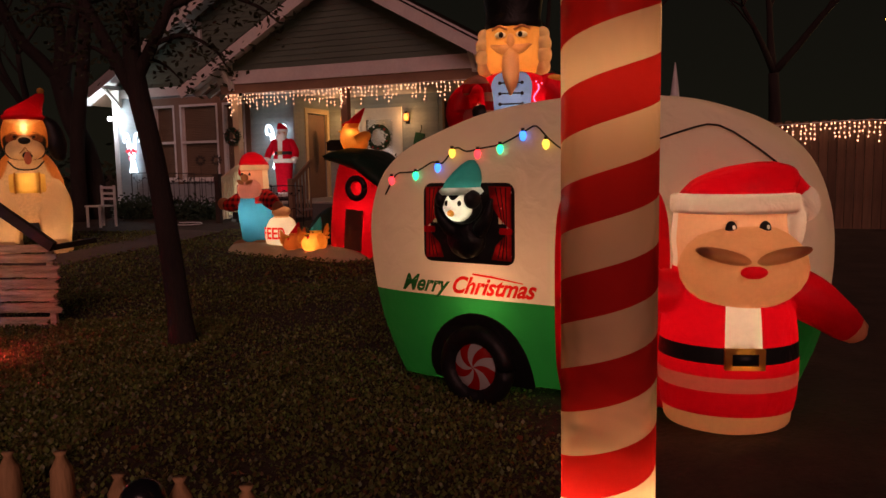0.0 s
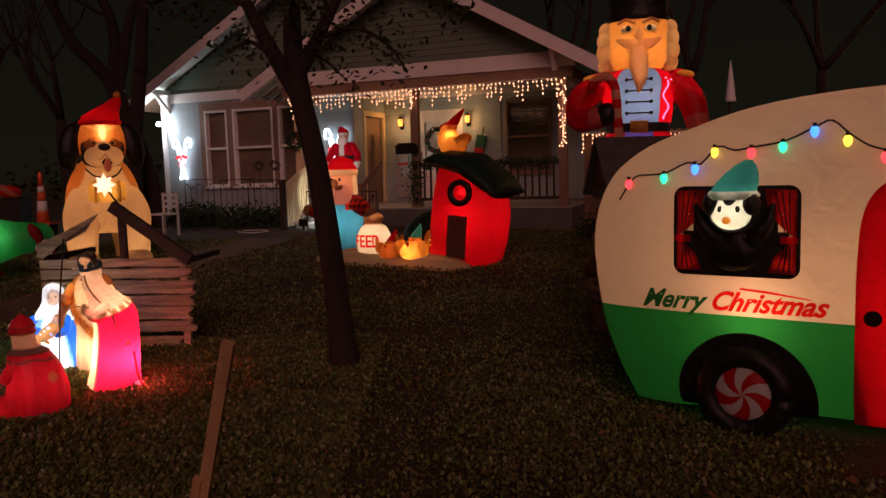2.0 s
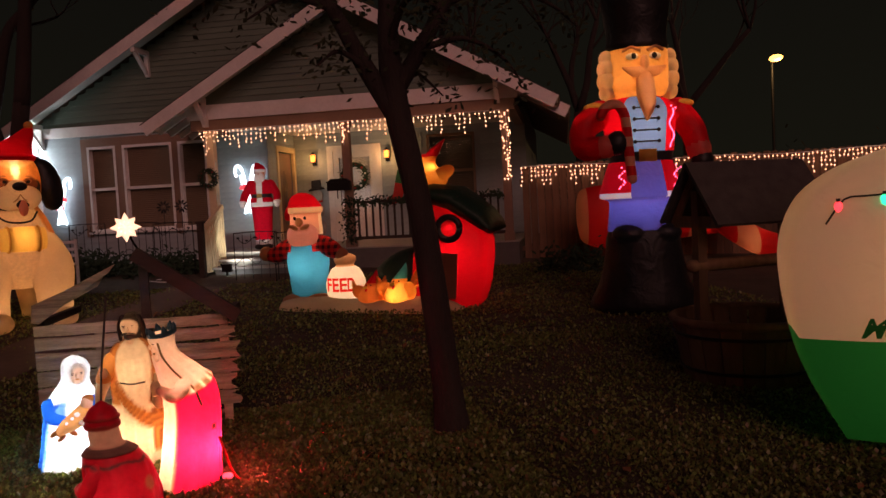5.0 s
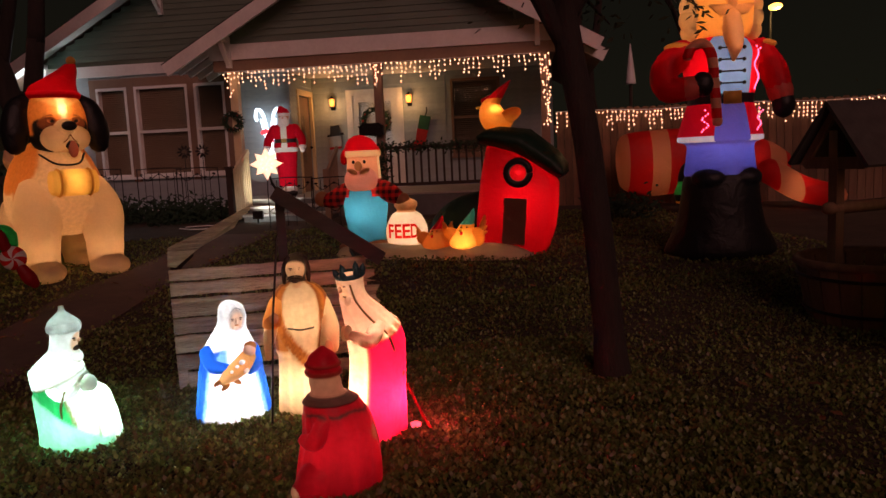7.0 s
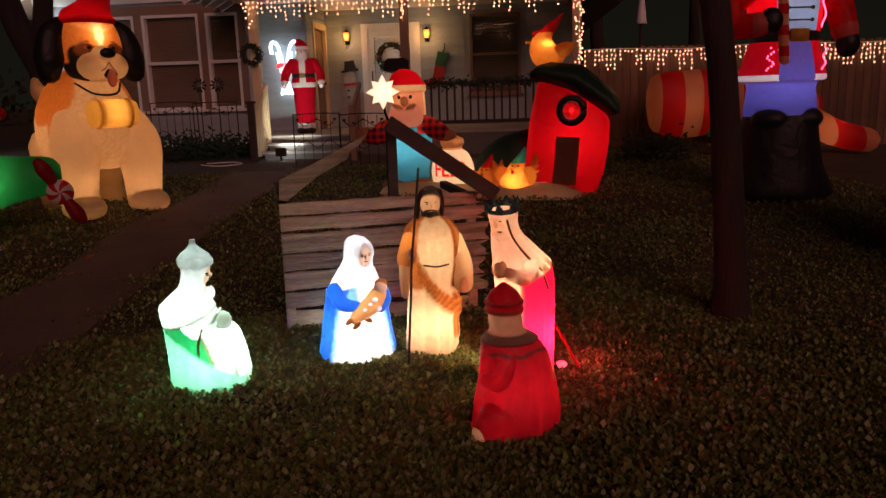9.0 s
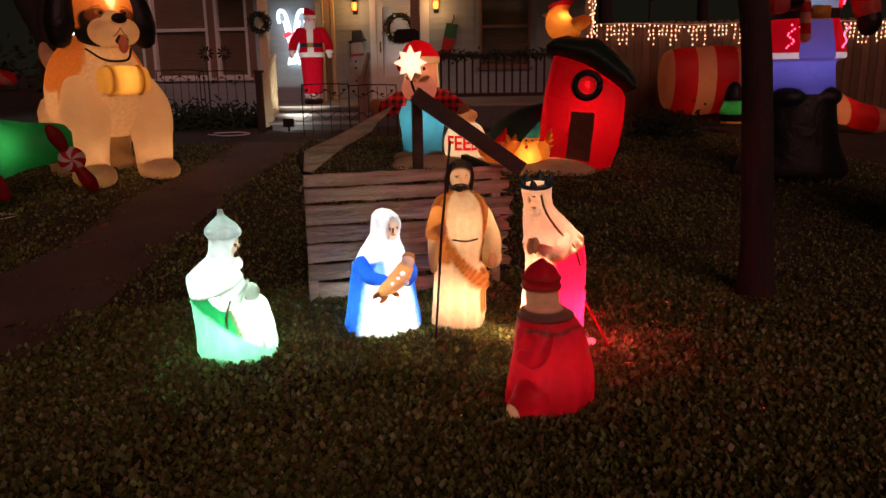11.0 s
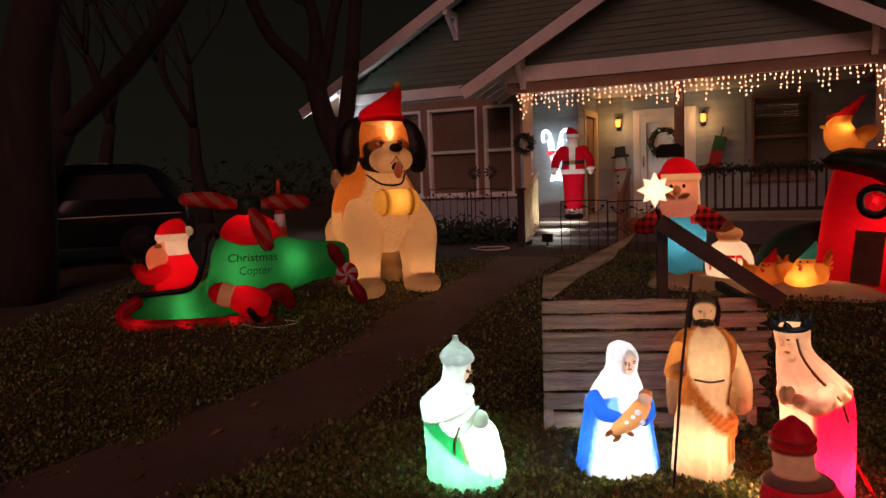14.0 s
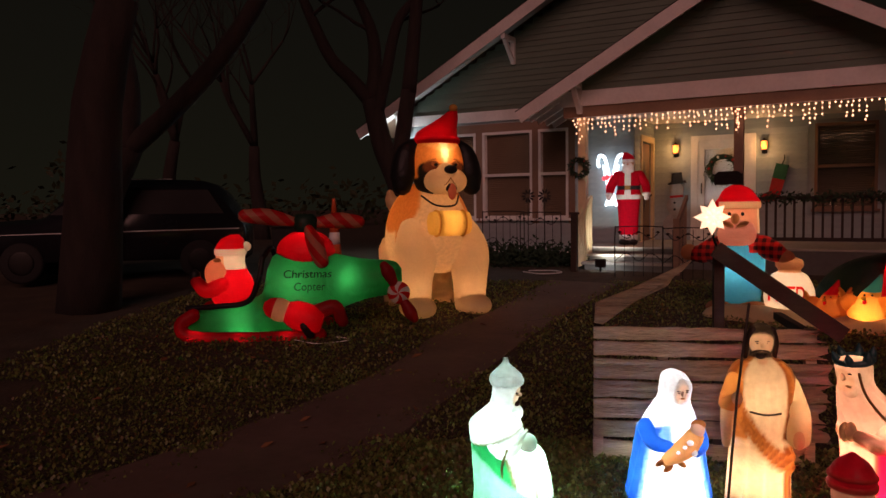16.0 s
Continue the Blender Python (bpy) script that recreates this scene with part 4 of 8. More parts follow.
# ---------------------------------------------------------------- moulded figures: one relief shell with airbrushed paint
def painted_cloth(name, through_it, rough):
    def pattern(nt):
        at = nt.nodes.new("ShaderNodeAttribute")
        at.attribute_name = "paint"
        nz = nt.nodes.new("ShaderNodeTexNoise")
        nz.inputs["Scale"].default_value, nz.inputs["Detail"].default_value = 26.0, 5.0
        tc = nt.nodes.new("ShaderNodeTexCoord")
        nt.links.new(tc.outputs["Object"], nz.inputs["Vector"])
        mr = nt.nodes.new("ShaderNodeMapRange")
        mr.inputs["From Min"].default_value, mr.inputs["From Max"].default_value = 0.3, 0.7
        mr.inputs["To Min"].default_value, mr.inputs["To Max"].default_value = 0.86, 1.06
        nt.links.new(nz.outputs["Fac"], mr.inputs["Value"])
        sc = nt.nodes.new("ShaderNodeVectorMath")
        sc.operation = "SCALE"
        nt.links.new(at.outputs["Color"], sc.inputs[0])
        nt.links.new(mr.outputs[0], sc.inputs["Scale"])
        return sc.outputs[0]
    return cloth(name, (1, 1, 1), through_it, pattern, rough)


def soft_paint(bm, slot, rows, paint, palette, blur=0.006, relief=None):
    """Airbrushes the faces of one slot: paint(angle, z) names a palette colour, softened at its edges. relief: shade
    painted into its hollows.
    """
    lay = bm.loops.layers.float_color.get("paint") or bm.loops.layers.float_color.new("paint")
    line = np.array(smooth_line(rows, 6))
    done = {}
    for f in bm.faces:
        if f.material_index != slot:
            continue
        for lp in f.loops:
            v = lp.vert
            if v.index not in done or v.index < 0:
                p = v.co
                cx, cy = np.interp(p.z, line[:, 2], line[:, 3]), np.interp(p.z, line[:, 2], line[:, 4])
                a = math.degrees(math.atan2(p.x - cx, -(p.y - cy)))
                da = math.degrees(blur / max(0.02, math.hypot(p.x - cx, p.y - cy)))
                c = [palette[paint(a + i * da, p.z + j * blur)] for i, j in ((0, 0), (-1, 0), (1, 0), (0, -1), (0, 1))]
                # crease shade put into the colour: low relief is painted darker
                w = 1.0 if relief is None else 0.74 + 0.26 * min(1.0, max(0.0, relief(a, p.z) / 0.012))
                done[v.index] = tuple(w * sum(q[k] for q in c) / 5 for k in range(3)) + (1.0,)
            lp[lay] = done[v.index]


def ridge(t):
    return (1 - abs(math.sin(t))) ** 2


def mould(bm, rows, relief, slot=0, seg=100, fine=10):
    """A hollow figure: rings through rows (rx, ry, z, cx, cy), pushed out by relief(angle, z) in metres."""
    rings = []
    for rx, ry, z, cx, cy in smooth_line(rows, fine):
        ring = []
        for k in range(seg):
            t = 2 * math.pi * (k + 0.5) / seg
            a = (math.degrees(t) + 180) % 360 - 180
            q = relief(a, z) * min(1.0, rx / 0.05)
            ring.append((cx + (max(rx, 0.002) + q) * math.sin(t), cy - (max(ry, 0.002) + q) * math.cos(t), z))
        rings.append(ring)
    skin(bm, rings, slot)


def finish(name, bm, rows, paint, palette, mats, m, label, relief, back=0.11):
    """Melts the pieces, opens the base and the bulb's hole in the back, and paints the skin, with shade in its creases.
    """
    union(bm)
    r0 = rows[0][0]
    hole = [f for f in bm.faces if f.calc_center_median().z < 0.004 and math.hypot(f.calc_center_median().x - rows[0][3], f.calc_center_median().y) < r0 * 0.9
            or (f.calc_center_median().y > 0.07 and math.hypot(f.calc_center_median().x - rows[0][3], f.calc_center_median().z - back) < 0.075)]
    bmesh.ops.delete(bm, geom=hole, context="FACES")
    bm.verts.index_update()
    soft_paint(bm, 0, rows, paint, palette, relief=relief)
    return tagged(part(name, bm, [PL["paint"]] + mats, None, "", m), label, "statue", NAT)


PL["paint"] = painted_cloth("airbrushed_plastic", 0.5, 0.35)
PW, PG, PM, PS, PB = (0.80, 0.80, 0.79), (0.02, 0.28, 0.09), (0.27, 0.58, 0.41), (0.72, 0.44, 0.29), (0.015, 0.10, 0.48)
PC, PR_, PH, PP, PD = (0.78, 0.60, 0.42), (0.24, 0.075, 0.018), (0.03, 0.018, 0.012), (0.70, 0.008, 0.06), (0.22, 0.14, 0.07)
NAT = "nativity figures"


def oval(a, z, a0, aw, z0, zw):
    return ((a - a0) / aw) ** 2 + ((z - z0) / zw) ** 2 < 1


def king_green():
    rows = [(0.185, 0.17, 0, 0.03, 0), (0.20, 0.185, 0.03, 0.03, 0), (0.192, 0.18, 0.14, 0.025, 0), (0.185, 0.175, 0.24, 0.015, 0), (0.18, 0.165, 0.31, 0.0, 0), (0.15, 0.145, 0.36, -0.035, 0), (0.138, 0.13, 0.42, -0.055, 0), (0.122, 0.12, 0.47, -0.065, 0),
            (0.088, 0.092, 0.52, -0.045, 0), (0.072, 0.078, 0.56, -0.022, 0), (0.072, 0.078, 0.61, -0.008, 0), (0.074, 0.08, 0.65, -0.004, 0), (0.088, 0.09, 0.665, -0.004, 0), (0.090, 0.092, 0.69, -0.004, 0), (0.070, 0.07, 0.72, -0.006, 0), (0.036, 0.036, 0.75, -0.008, 0), (0.018, 0.018, 0.77, -0.008, 0), (0.014, 0.014, 0.795, -0.008, 0)]

    def hem(a):
        return 0.40 + 0.045 * math.sin(radians(a - 20))

    def seam(a):
        return 0.20 - 0.14 * math.sin(radians(max(-90, min(90, a))))

    def relief(a, z):
        q = 0.0
        if z < 0.36:
            q += 0.012 * ridge(radians(a) * 3.2 + 2.0 * z) * min(1, (0.36 - z) * 6) + 0.006 * ridge(radians(a) * 7 - 5 * z)
        if z > 0.38:
            q += 0.005 * ridge(radians(a) * 4 + 9 * z) if z < 0.54 else 0.0
        if 0.0 < z - hem(a) < 0.10:
            q += 0.010
        if 0.06 < z < seam(a):
            q += 0.007
        if 0.655 < z < 0.705:
            q += 0.004 * math.sin(radians(a) * 6)
        return q

    def paint(a, z):
        if oval(a, z, 78, 36, 0.60, 0.052):
            return 3
        if z > 0.655:
            return 5
        if z > hem(a):
            return 4 if z < hem(a) + 0.008 else 0
        if z < seam(a) and a < 70:
            return 2
        if abs(a - 6 - 60 * (0.3 - z)) < 3 and z > 0.17:
            return 4
        if 44 < a < 48 and z < 0.26:
            return 4
        return 0 if 4 + 60 * (0.3 - z) < a < 150 else 1
    bm = bmesh.new()
    mould(bm, rows, relief)
    tube(bm, [(-0.08, -0.10, 0.40), (-0.02, -0.135, 0.33), (0.045, -0.135, 0.36), (0.075, -0.10, 0.40)], [0.035, 0.036, 0.030, 0.022], 1, seg=16)
    for k in range(4):
        tube(bm, [(0.055 + 0.006 * k, -0.145 + 0.02 * k, 0.385), (0.085, -0.135 + 0.02 * k, 0.415), (0.105, -0.11 + 0.02 * k, 0.435)], [0.013, 0.011, 0.007], 1, seg=8)
    turn(bm, [(0.03, 0.0), (0.042, 0.015), (0.044, 0.05), (0.034, 0.07), (0.012, 0.085)], (0.118, -0.09, 0.345), 1, seg=16)
    ball(bm, (0.045, -0.015, 0.515), (0.040, 0.045, 0.04), 0)
    ball(bm, (0.062, 0, 0.605), (0.014, 0.012, 0.014), 0)
    for q in (-1, 1):
        ball(bm, (0.056, 0.034 * q - 0.012, 0.622), (0.010, 0.012, 0.004), 3, seg=8, rows=5)
        ball(bm, (0.058, 0.03 * q - 0.012, 0.612), (0.008, 0.008, 0.005), 4, seg=8, rows=5)
    ball(bm, (0.052, -0.014, 0.562), (0.016, 0.030, 0.014), 3, seg=10, rows=6)
    tube(bm, [(0.02, -0.165, 0.36), (-0.005, -0.175, 0.28), (0.0, -0.178, 0.20)], 0.006, 4)
    finish("nativity_figure", bm, rows, paint, [PW, PG, PM, PS, PD, (0.72, 0.80, 0.78)], [PL["white"], PL["skin"], PL["hair"], PL["gold"]], pose(-5.52, 6.46, 0.0, rz=-6), "glowing white and green kneeling wise man figure", relief)
    lamp("nativity_light", (-5.46, 6.42, 0.20), 9.0, (0.62, 1.0, 0.76), 0.05)
    lamp("nativity_light", (-5.57, 6.46, 0.46), 1.7, (0.84, 1.0, 0.94), 0.03)
    lamp("nativity_light", (-5.53, 6.46, 0.62), 0.5, (0.84, 1.0, 0.94), 0.02)


def mother():
    rows = [(0.20, 0.18, 0, 0, 0), (0.212, 0.19, 0.03, 0, 0), (0.195, 0.175, 0.14, 0.0, 0), (0.178, 0.165, 0.26, 0, 0), (0.162, 0.15, 0.36, 0.002, 0), (0.150, 0.13, 0.42, 0.0, 0), (0.125, 0.11, 0.48, 0.005, 0), (0.092, 0.09, 0.54, 0.015, 0), (0.080, 0.085, 0.58, 0.025, -0.01),
            (0.080, 0.088, 0.63, 0.03, -0.015), (0.068, 0.074, 0.675, 0.025, -0.01), (0.045, 0.05, 0.70, 0.02, -0.005), (0.012, 0.012, 0.715, 0.015, 0)]

    def edge(z):
        return 46 + 30 * max(0.0, 0.36 - z)

    def relief(a, z):
        q = 0.0
        if z < 0.34 and abs(a) < edge(z):
            q += 0.013 * ridge(radians(a) * 3.4 + 0.5 + 1.5 * z) * min(1, (0.36 - z) * 5)
        elif z < 0.42:
            q += 0.010 + 0.006 * ridge(radians(a) * 7 - 6 * z)
        else:
            q += 0.005 * ridge(radians(a) * 5 + 10 * z)
        if oval(a, z, 22, 40, 0.61, 0.066):
            q -= 0.010
        return q

    def paint(a, z):
        if oval(a, z, 22, 30, 0.60, 0.050):
            return 2
        if oval(a, z, 22, 38, 0.608, 0.066):
            return 3
        if z > 0.43 + 0.02 * math.cos(radians(a * 2)):
            return 0
        if z > 0.34:
            return 0 if -8 < a < 50 else (1 if abs(a) > 30 else 4)
        return 0 if -edge(z) < a < edge(z) else (4 if abs(abs(a) - edge(z)) < 6 else 1)
    bm = bmesh.new()
    mould(bm, rows, relief)
    tube(bm, [(-0.125, -0.05, 0.42), (-0.10, -0.12, 0.36), (-0.02, -0.165, 0.345)], [0.05, 0.042, 0.026], 2, seg=14)
    tube(bm, [(0.125, -0.05, 0.42), (0.135, -0.11, 0.35), (0.10, -0.16, 0.32)], [0.045, 0.042, 0.026], 2, seg=14)
    tube(bm, [(0.095, -0.15, 0.40), (0.05, -0.175, 0.355), (-0.01, -0.18, 0.315), (-0.05, -0.175, 0.285)], [0.046, 0.052, 0.045, 0.03], 3, seg=14)
    for x, z, s in ((-0.055, 0.265, 1), (-0.085, 0.275, -1), (-0.045, 0.245, -1), (0.02, 0.27, 1)):
        ball(bm, (x, -0.185, z), (0.030, 0.012, 0.014), 4, pose(0, 0, 0, 0, 35 * s, 0).to_3x3(), seg=10, rows=6)
    for x, z in ((0.03, 0.36), (0.075, 0.335), (0.0, 0.335), (0.055, 0.385)):
        ball(bm, (x, -0.215, z), (0.018, 0.012, 0.016), 1, seg=10, rows=6)
    ball(bm, (0.105, -0.165, 0.44), (0.036, 0.036, 0.040), 5)
    ball(bm, (0.112, -0.155, 0.462), (0.036, 0.034, 0.026), 4)
    ball(bm, (0.048, -0.094, 0.602), (0.009, 0.012, 0.015), 0)
    for q in (-1, 1):
        ball(bm, (0.050 + 0.024 * q, -0.092 + 0.010 * q, 0.618), (0.010, 0.006, 0.003), 6, seg=8, rows=5)
        ball(bm, (0.050 + 0.024 * q, -0.094 + 0.010 * q, 0.609), (0.007, 0.005, 0.003), 6, seg=8, rows=5)
    ball(bm, (0.050, -0.092, 0.578), (0.013, 0.006, 0.004), 4, seg=8, rows=5)
    finish("nativity_figure", bm, rows, paint, [PW, PB, PS, (0.45, 0.36, 0.30), (0.16, 0.36, 0.72)], [PL["white"], PL["blue"], PL["orange"], PL["brown"], PL["skin"], PL["hair"]], pose(-4.68, 6.62, 0.0, rz=4), "glowing white and blue kneeling mother figure with a baby", relief)
    lamp("nativity_light", (-4.68, 6.60, 0.16), 9.5, (0.96, 0.97, 1.0), 0.05)
    lamp("nativity_light", (-4.68, 6.62, 0.46), 2.2, (0.96, 0.97, 1.0), 0.03)
    lamp("nativity_light", (-4.66, 6.62, 0.62), 0.5, (0.96, 0.94, 0.9), 0.02)


def joseph_figure():
    rows = [(0.142, 0.12, 0, -0.005, 0), (0.148, 0.125, 0.03, -0.005, 0), (0.138, 0.12, 0.2, -0.002, 0), (0.142, 0.12, 0.40, 0.008, 0), (0.155, 0.125, 0.56, 0.012, 0), (0.155, 0.12, 0.68, 0.01, 0), (0.135, 0.105, 0.75, 0.008, 0), (0.10, 0.085, 0.79, 0.006, -0.005), (0.056, 0.058, 0.82, 0.004, -0.015),
            (0.052, 0.060, 0.845, 0.0, -0.025), (0.060, 0.068, 0.89, -0.002, -0.03), (0.062, 0.068, 0.93, 0.0, -0.026), (0.050, 0.055, 0.965, 0.004, -0.02), (0.02, 0.02, 0.985, 0.005, -0.015)]

    def lapel(z):
        return 30 + 16 * math.sin((z - 0.35) * 4.0)

    def sash(a):
        return 0.44 - 0.0016 * (a + 40) + 0.000018 * (a - 20) ** 2

    def relief(a, z):
        q = 0.0
        if z < 0.45:
            q += 0.010 * ridge(radians(a) * 5 + 1.0 * z) * min(1, (0.5 - z) * 4)
        if z > 0.40 and z < 0.80 and (a > lapel(z) or a < -lapel(z) - 4):
            q += 0.012
        if abs(z - sash(a)) < 0.05 and -55 < a < 100:
            q += 0.014 + 0.006 * math.sin((z - sash(a)) * 180)
        if 0.12 < z < 0.40 and 40 < a < 72:
            q += 0.010
        if 0.46 < z < 0.70 and abs(a) < 30:
            q += 0.005 * ridge(radians(a) * 8)
        return q

    def paint(a, z):
        if z > 0.82:
            if oval(a, z, -12, 64, 0.890, 0.054) and not oval(a, z, -12, 60, 0.835, 0.022):
                return 2
            return 3
        if oval(a, z, -8, 22, 0.82, 0.03):
            return 2
        if z > 0.42 and (a > lapel(z) or a < -lapel(z) - 4):
            return 4 if abs(abs(a) - lapel(z)) < 7 or abs(a) > 66 else 1
        d = z - sash(a)
        if abs(d) < 0.05 and -55 < a < 100:
            return 4 if math.sin(d * 180) > -0.1 else 1
        if 0.12 < z < 0.40 and 40 + 20 * (0.4 - z) < a < 72:
            return 4 if a > 62 or a < 50 else 1
        if z < 0.03:
            return 4 if math.sin(radians(a) * 9) > 0.6 else 0
        return 0
    bm = bmesh.new()
    mould(bm, rows, relief)
    tube(bm, [(0.135, -0.02, 0.68), (0.165, -0.07, 0.55), (0.155, -0.115, 0.44)], [0.05, 0.056, 0.055], 1, seg=16)
    ball(bm, (0.145, -0.155, 0.44), (0.028, 0.02, 0.045), 2)
    tube(bm, [(-0.12, -0.04, 0.70), (-0.165, -0.09, 0.60), (-0.15, -0.16, 0.635)], [0.05, 0.048, 0.03], 3, seg=16)
    tube(bm, [(-0.165, -0.10, 0.58), (-0.185, -0.14, 0.50), (-0.19, -0.15, 0.42)], [0.04, 0.03, 0.02], 1, seg=12)
    ball(bm, (-0.148, -0.175, 0.645), (0.026, 0.026, 0.032), 2)
    tube(bm, [(-0.10, -0.185, 1.10), (-0.155, -0.20, 0.65), (-0.205, -0.21, 0.0)], 0.0065, 4, steps=1, seg=7)
    tube(bm, [(-0.07, -0.118, 0.565), (0.0, -0.135, 0.555), (0.07, -0.122, 0.56)], 0.005, 4)
    ball(bm, (-0.012, -0.096, 0.885), (0.009, 0.010, 0.017), 0)
    for q in (-1, 1):
        ball(bm, (-0.012 + 0.024 * q, -0.092, 0.906), (0.012, 0.006, 0.003), 4, seg=8, rows=5)
        ball(bm, (-0.012 + 0.022 * q, -0.093, 0.897), (0.006, 0.005, 0.003), 4, seg=8, rows=5)
        tube(bm, [(0.045 * q, -0.05, 0.955), (0.066 * q, -0.03, 0.89), (0.070 * q, -0.015, 0.815)], [0.020, 0.018, 0.010], 4)
        tube(bm, [(-0.012 + 0.004 * q, -0.092, 0.862), (-0.012 + 0.03 * q, -0.082, 0.855), (-0.012 + 0.042 * q, -0.062, 0.84)], [0.004, 0.006, 0.005], 4, seg=8)
    ball(bm, (-0.012, -0.070, 0.832), (0.026, 0.022, 0.016), 4, seg=12, rows=8)
    finish("nativity_figure", bm, rows, paint, [PC, (0.46, 0.17, 0.04), PS, PH, PR_], [PL["cream"], PL["skin"], PL["orange"], PL["hair"]], pose(-4.27, 6.47, 0.0, rz=0), "glowing cream and brown standing shepherd figure holding a dark staff", relief)
    lamp("nativity_light", (-4.27, 6.47, 0.22), 5.0, (1.0, 0.72, 0.46), 0.05)
    lamp("nativity_light", (-4.27, 6.47, 0.62), 2.3, (1.0, 0.76, 0.46), 0.04)
    lamp("nativity_light", (-4.27, 6.45, 0.90), 0.5, (1.0, 0.78, 0.50), 0.02)


def king_pink():
    rows = [(0.168, 0.15, 0, -0.005, 0), (0.172, 0.155, 0.03, -0.005, 0), (0.155, 0.15, 0.2, 0.015, 0), (0.150, 0.15, 0.42, 0.035, 0), (0.150, 0.15, 0.55, 0.03, 0), (0.138, 0.135, 0.64, 0.005, 0), (0.112, 0.112, 0.71, -0.035, 0), (0.084, 0.085, 0.77, -0.075, 0), (0.070, 0.074, 0.81, -0.092, 0),
            (0.070, 0.075, 0.85, -0.102, 0), (0.072, 0.077, 0.885, -0.105, 0), (0.060, 0.06, 0.91, -0.10, 0), (0.02, 0.02, 0.92, -0.098, 0)]

    def hem(a):
        return 0.61 - 0.05 * math.cos(radians(a + 70))

    def relief(a, z):
        q = 0.0
        if z < 0.5:
            q += 0.012 * ridge(radians(a) * 4 + 1.6 * z) * min(1, (0.55 - z) * 3)
        elif z < 0.78:
            q += 0.004 * ridge(radians(a) * 5 + 8 * z)
        if abs(z - hem(a)) < 0.018:
            q += 0.008
        if z < hem(a) and a > -48:
            q += 0.008
        return q

    def paint(a, z):
        if oval(a, z, -88, 44, 0.825, 0.050):
            return 2
        if z > hem(a) + 0.018:
            return 5
        if z > hem(a) - 0.014:
            return 4 if math.sin(radians(a) * 14) > -0.5 else 0
        if -52 < a < -46:
            return 4
        return 0 if -165 < a < -48 else 1
    bm = bmesh.new()
    mould(bm, rows, relief)
    # crown: a dark ring with pointed leaves, tipped towards the brow
    tip = Matrix.Translation((-0.100, 0, 0.905)) @ pose(0, 0, 0, 0, -12, 0)
    tube(bm, [tip @ Vector((0.066 * math.cos(a), 0.070 * math.sin(a), 0.0)) for a in [2 * math.pi * k / 20 for k in range(21)]], 0.015, 4, steps=1, ends=False)
    for k in range(6):
        a = 2 * math.pi * k / 6 + 0.5
        p = tip @ Vector((0.066 * math.cos(a), 0.070 * math.sin(a), 0.008))
        q = tip @ Vector((0.078 * math.cos(a), 0.082 * math.sin(a), 0.045))
        tube(bm, [p, (p + q) / 2, q], [0.018, 0.016, 0.005], 5, seg=8)
    tube(bm, [(-0.02, -0.11, 0.63), (-0.085, -0.135, 0.57), (-0.15, -0.08, 0.60)], [0.045, 0.042, 0.026], 0, seg=14)
    ball(bm, (-0.165, -0.055, 0.615), (0.024, 0.022, 0.042), 1)
    ball(bm, (-0.165, -0.02, 0.605), (0.024, 0.022, 0.042), 1)
    tube(bm, [(-0.145, -0.072, 0.86), (-0.125, -0.085, 0.78), (-0.07, -0.115, 0.69), (0.01, -0.15, 0.60), (0.045, -0.165, 0.50)], 0.006, 3)
    ball(bm, (-0.170, -0.01, 0.838), (0.012, 0.012, 0.018), 0)
    ball(bm, (-0.140, -0.02, 0.782), (0.026, 0.04, 0.035), 0)
    ball(bm, (-0.158, -0.03, 0.800), (0.008, 0.018, 0.005), 3, seg=8, rows=5)
    ball(bm, (-0.160, -0.036, 0.855), (0.008, 0.012, 0.004), 6, seg=8, rows=5)
    ball(bm, (0.10, -0.125, 0.36), (0.03, 0.018, 0.03), 3)
    finish("nativity_figure", bm, rows, paint, [PC, PP, PS, PH, PD, (0.80, 0.58, 0.44)], [PL["cream"], PL["skin"], PL["gold"], PL["teal"], PL["teal"], PL["hair"]], pose(-3.93, 6.0, 0.0, rz=22), "glowing magenta and cream bowing wise man figure in a dark crown", relief)
    lamp("nativity_light", (-3.86, 6.01, 0.24), 28.0, (1.0, 0.60, 0.40), 0.04)
    lamp("nativity_light", (-3.92, 6.01, 0.56), 2.4, (1.0, 0.66, 0.48), 0.04)
    lamp("nativity_light", (-4.03, 5.96, 0.84), 0.45, (1.0, 0.74, 0.50), 0.02)


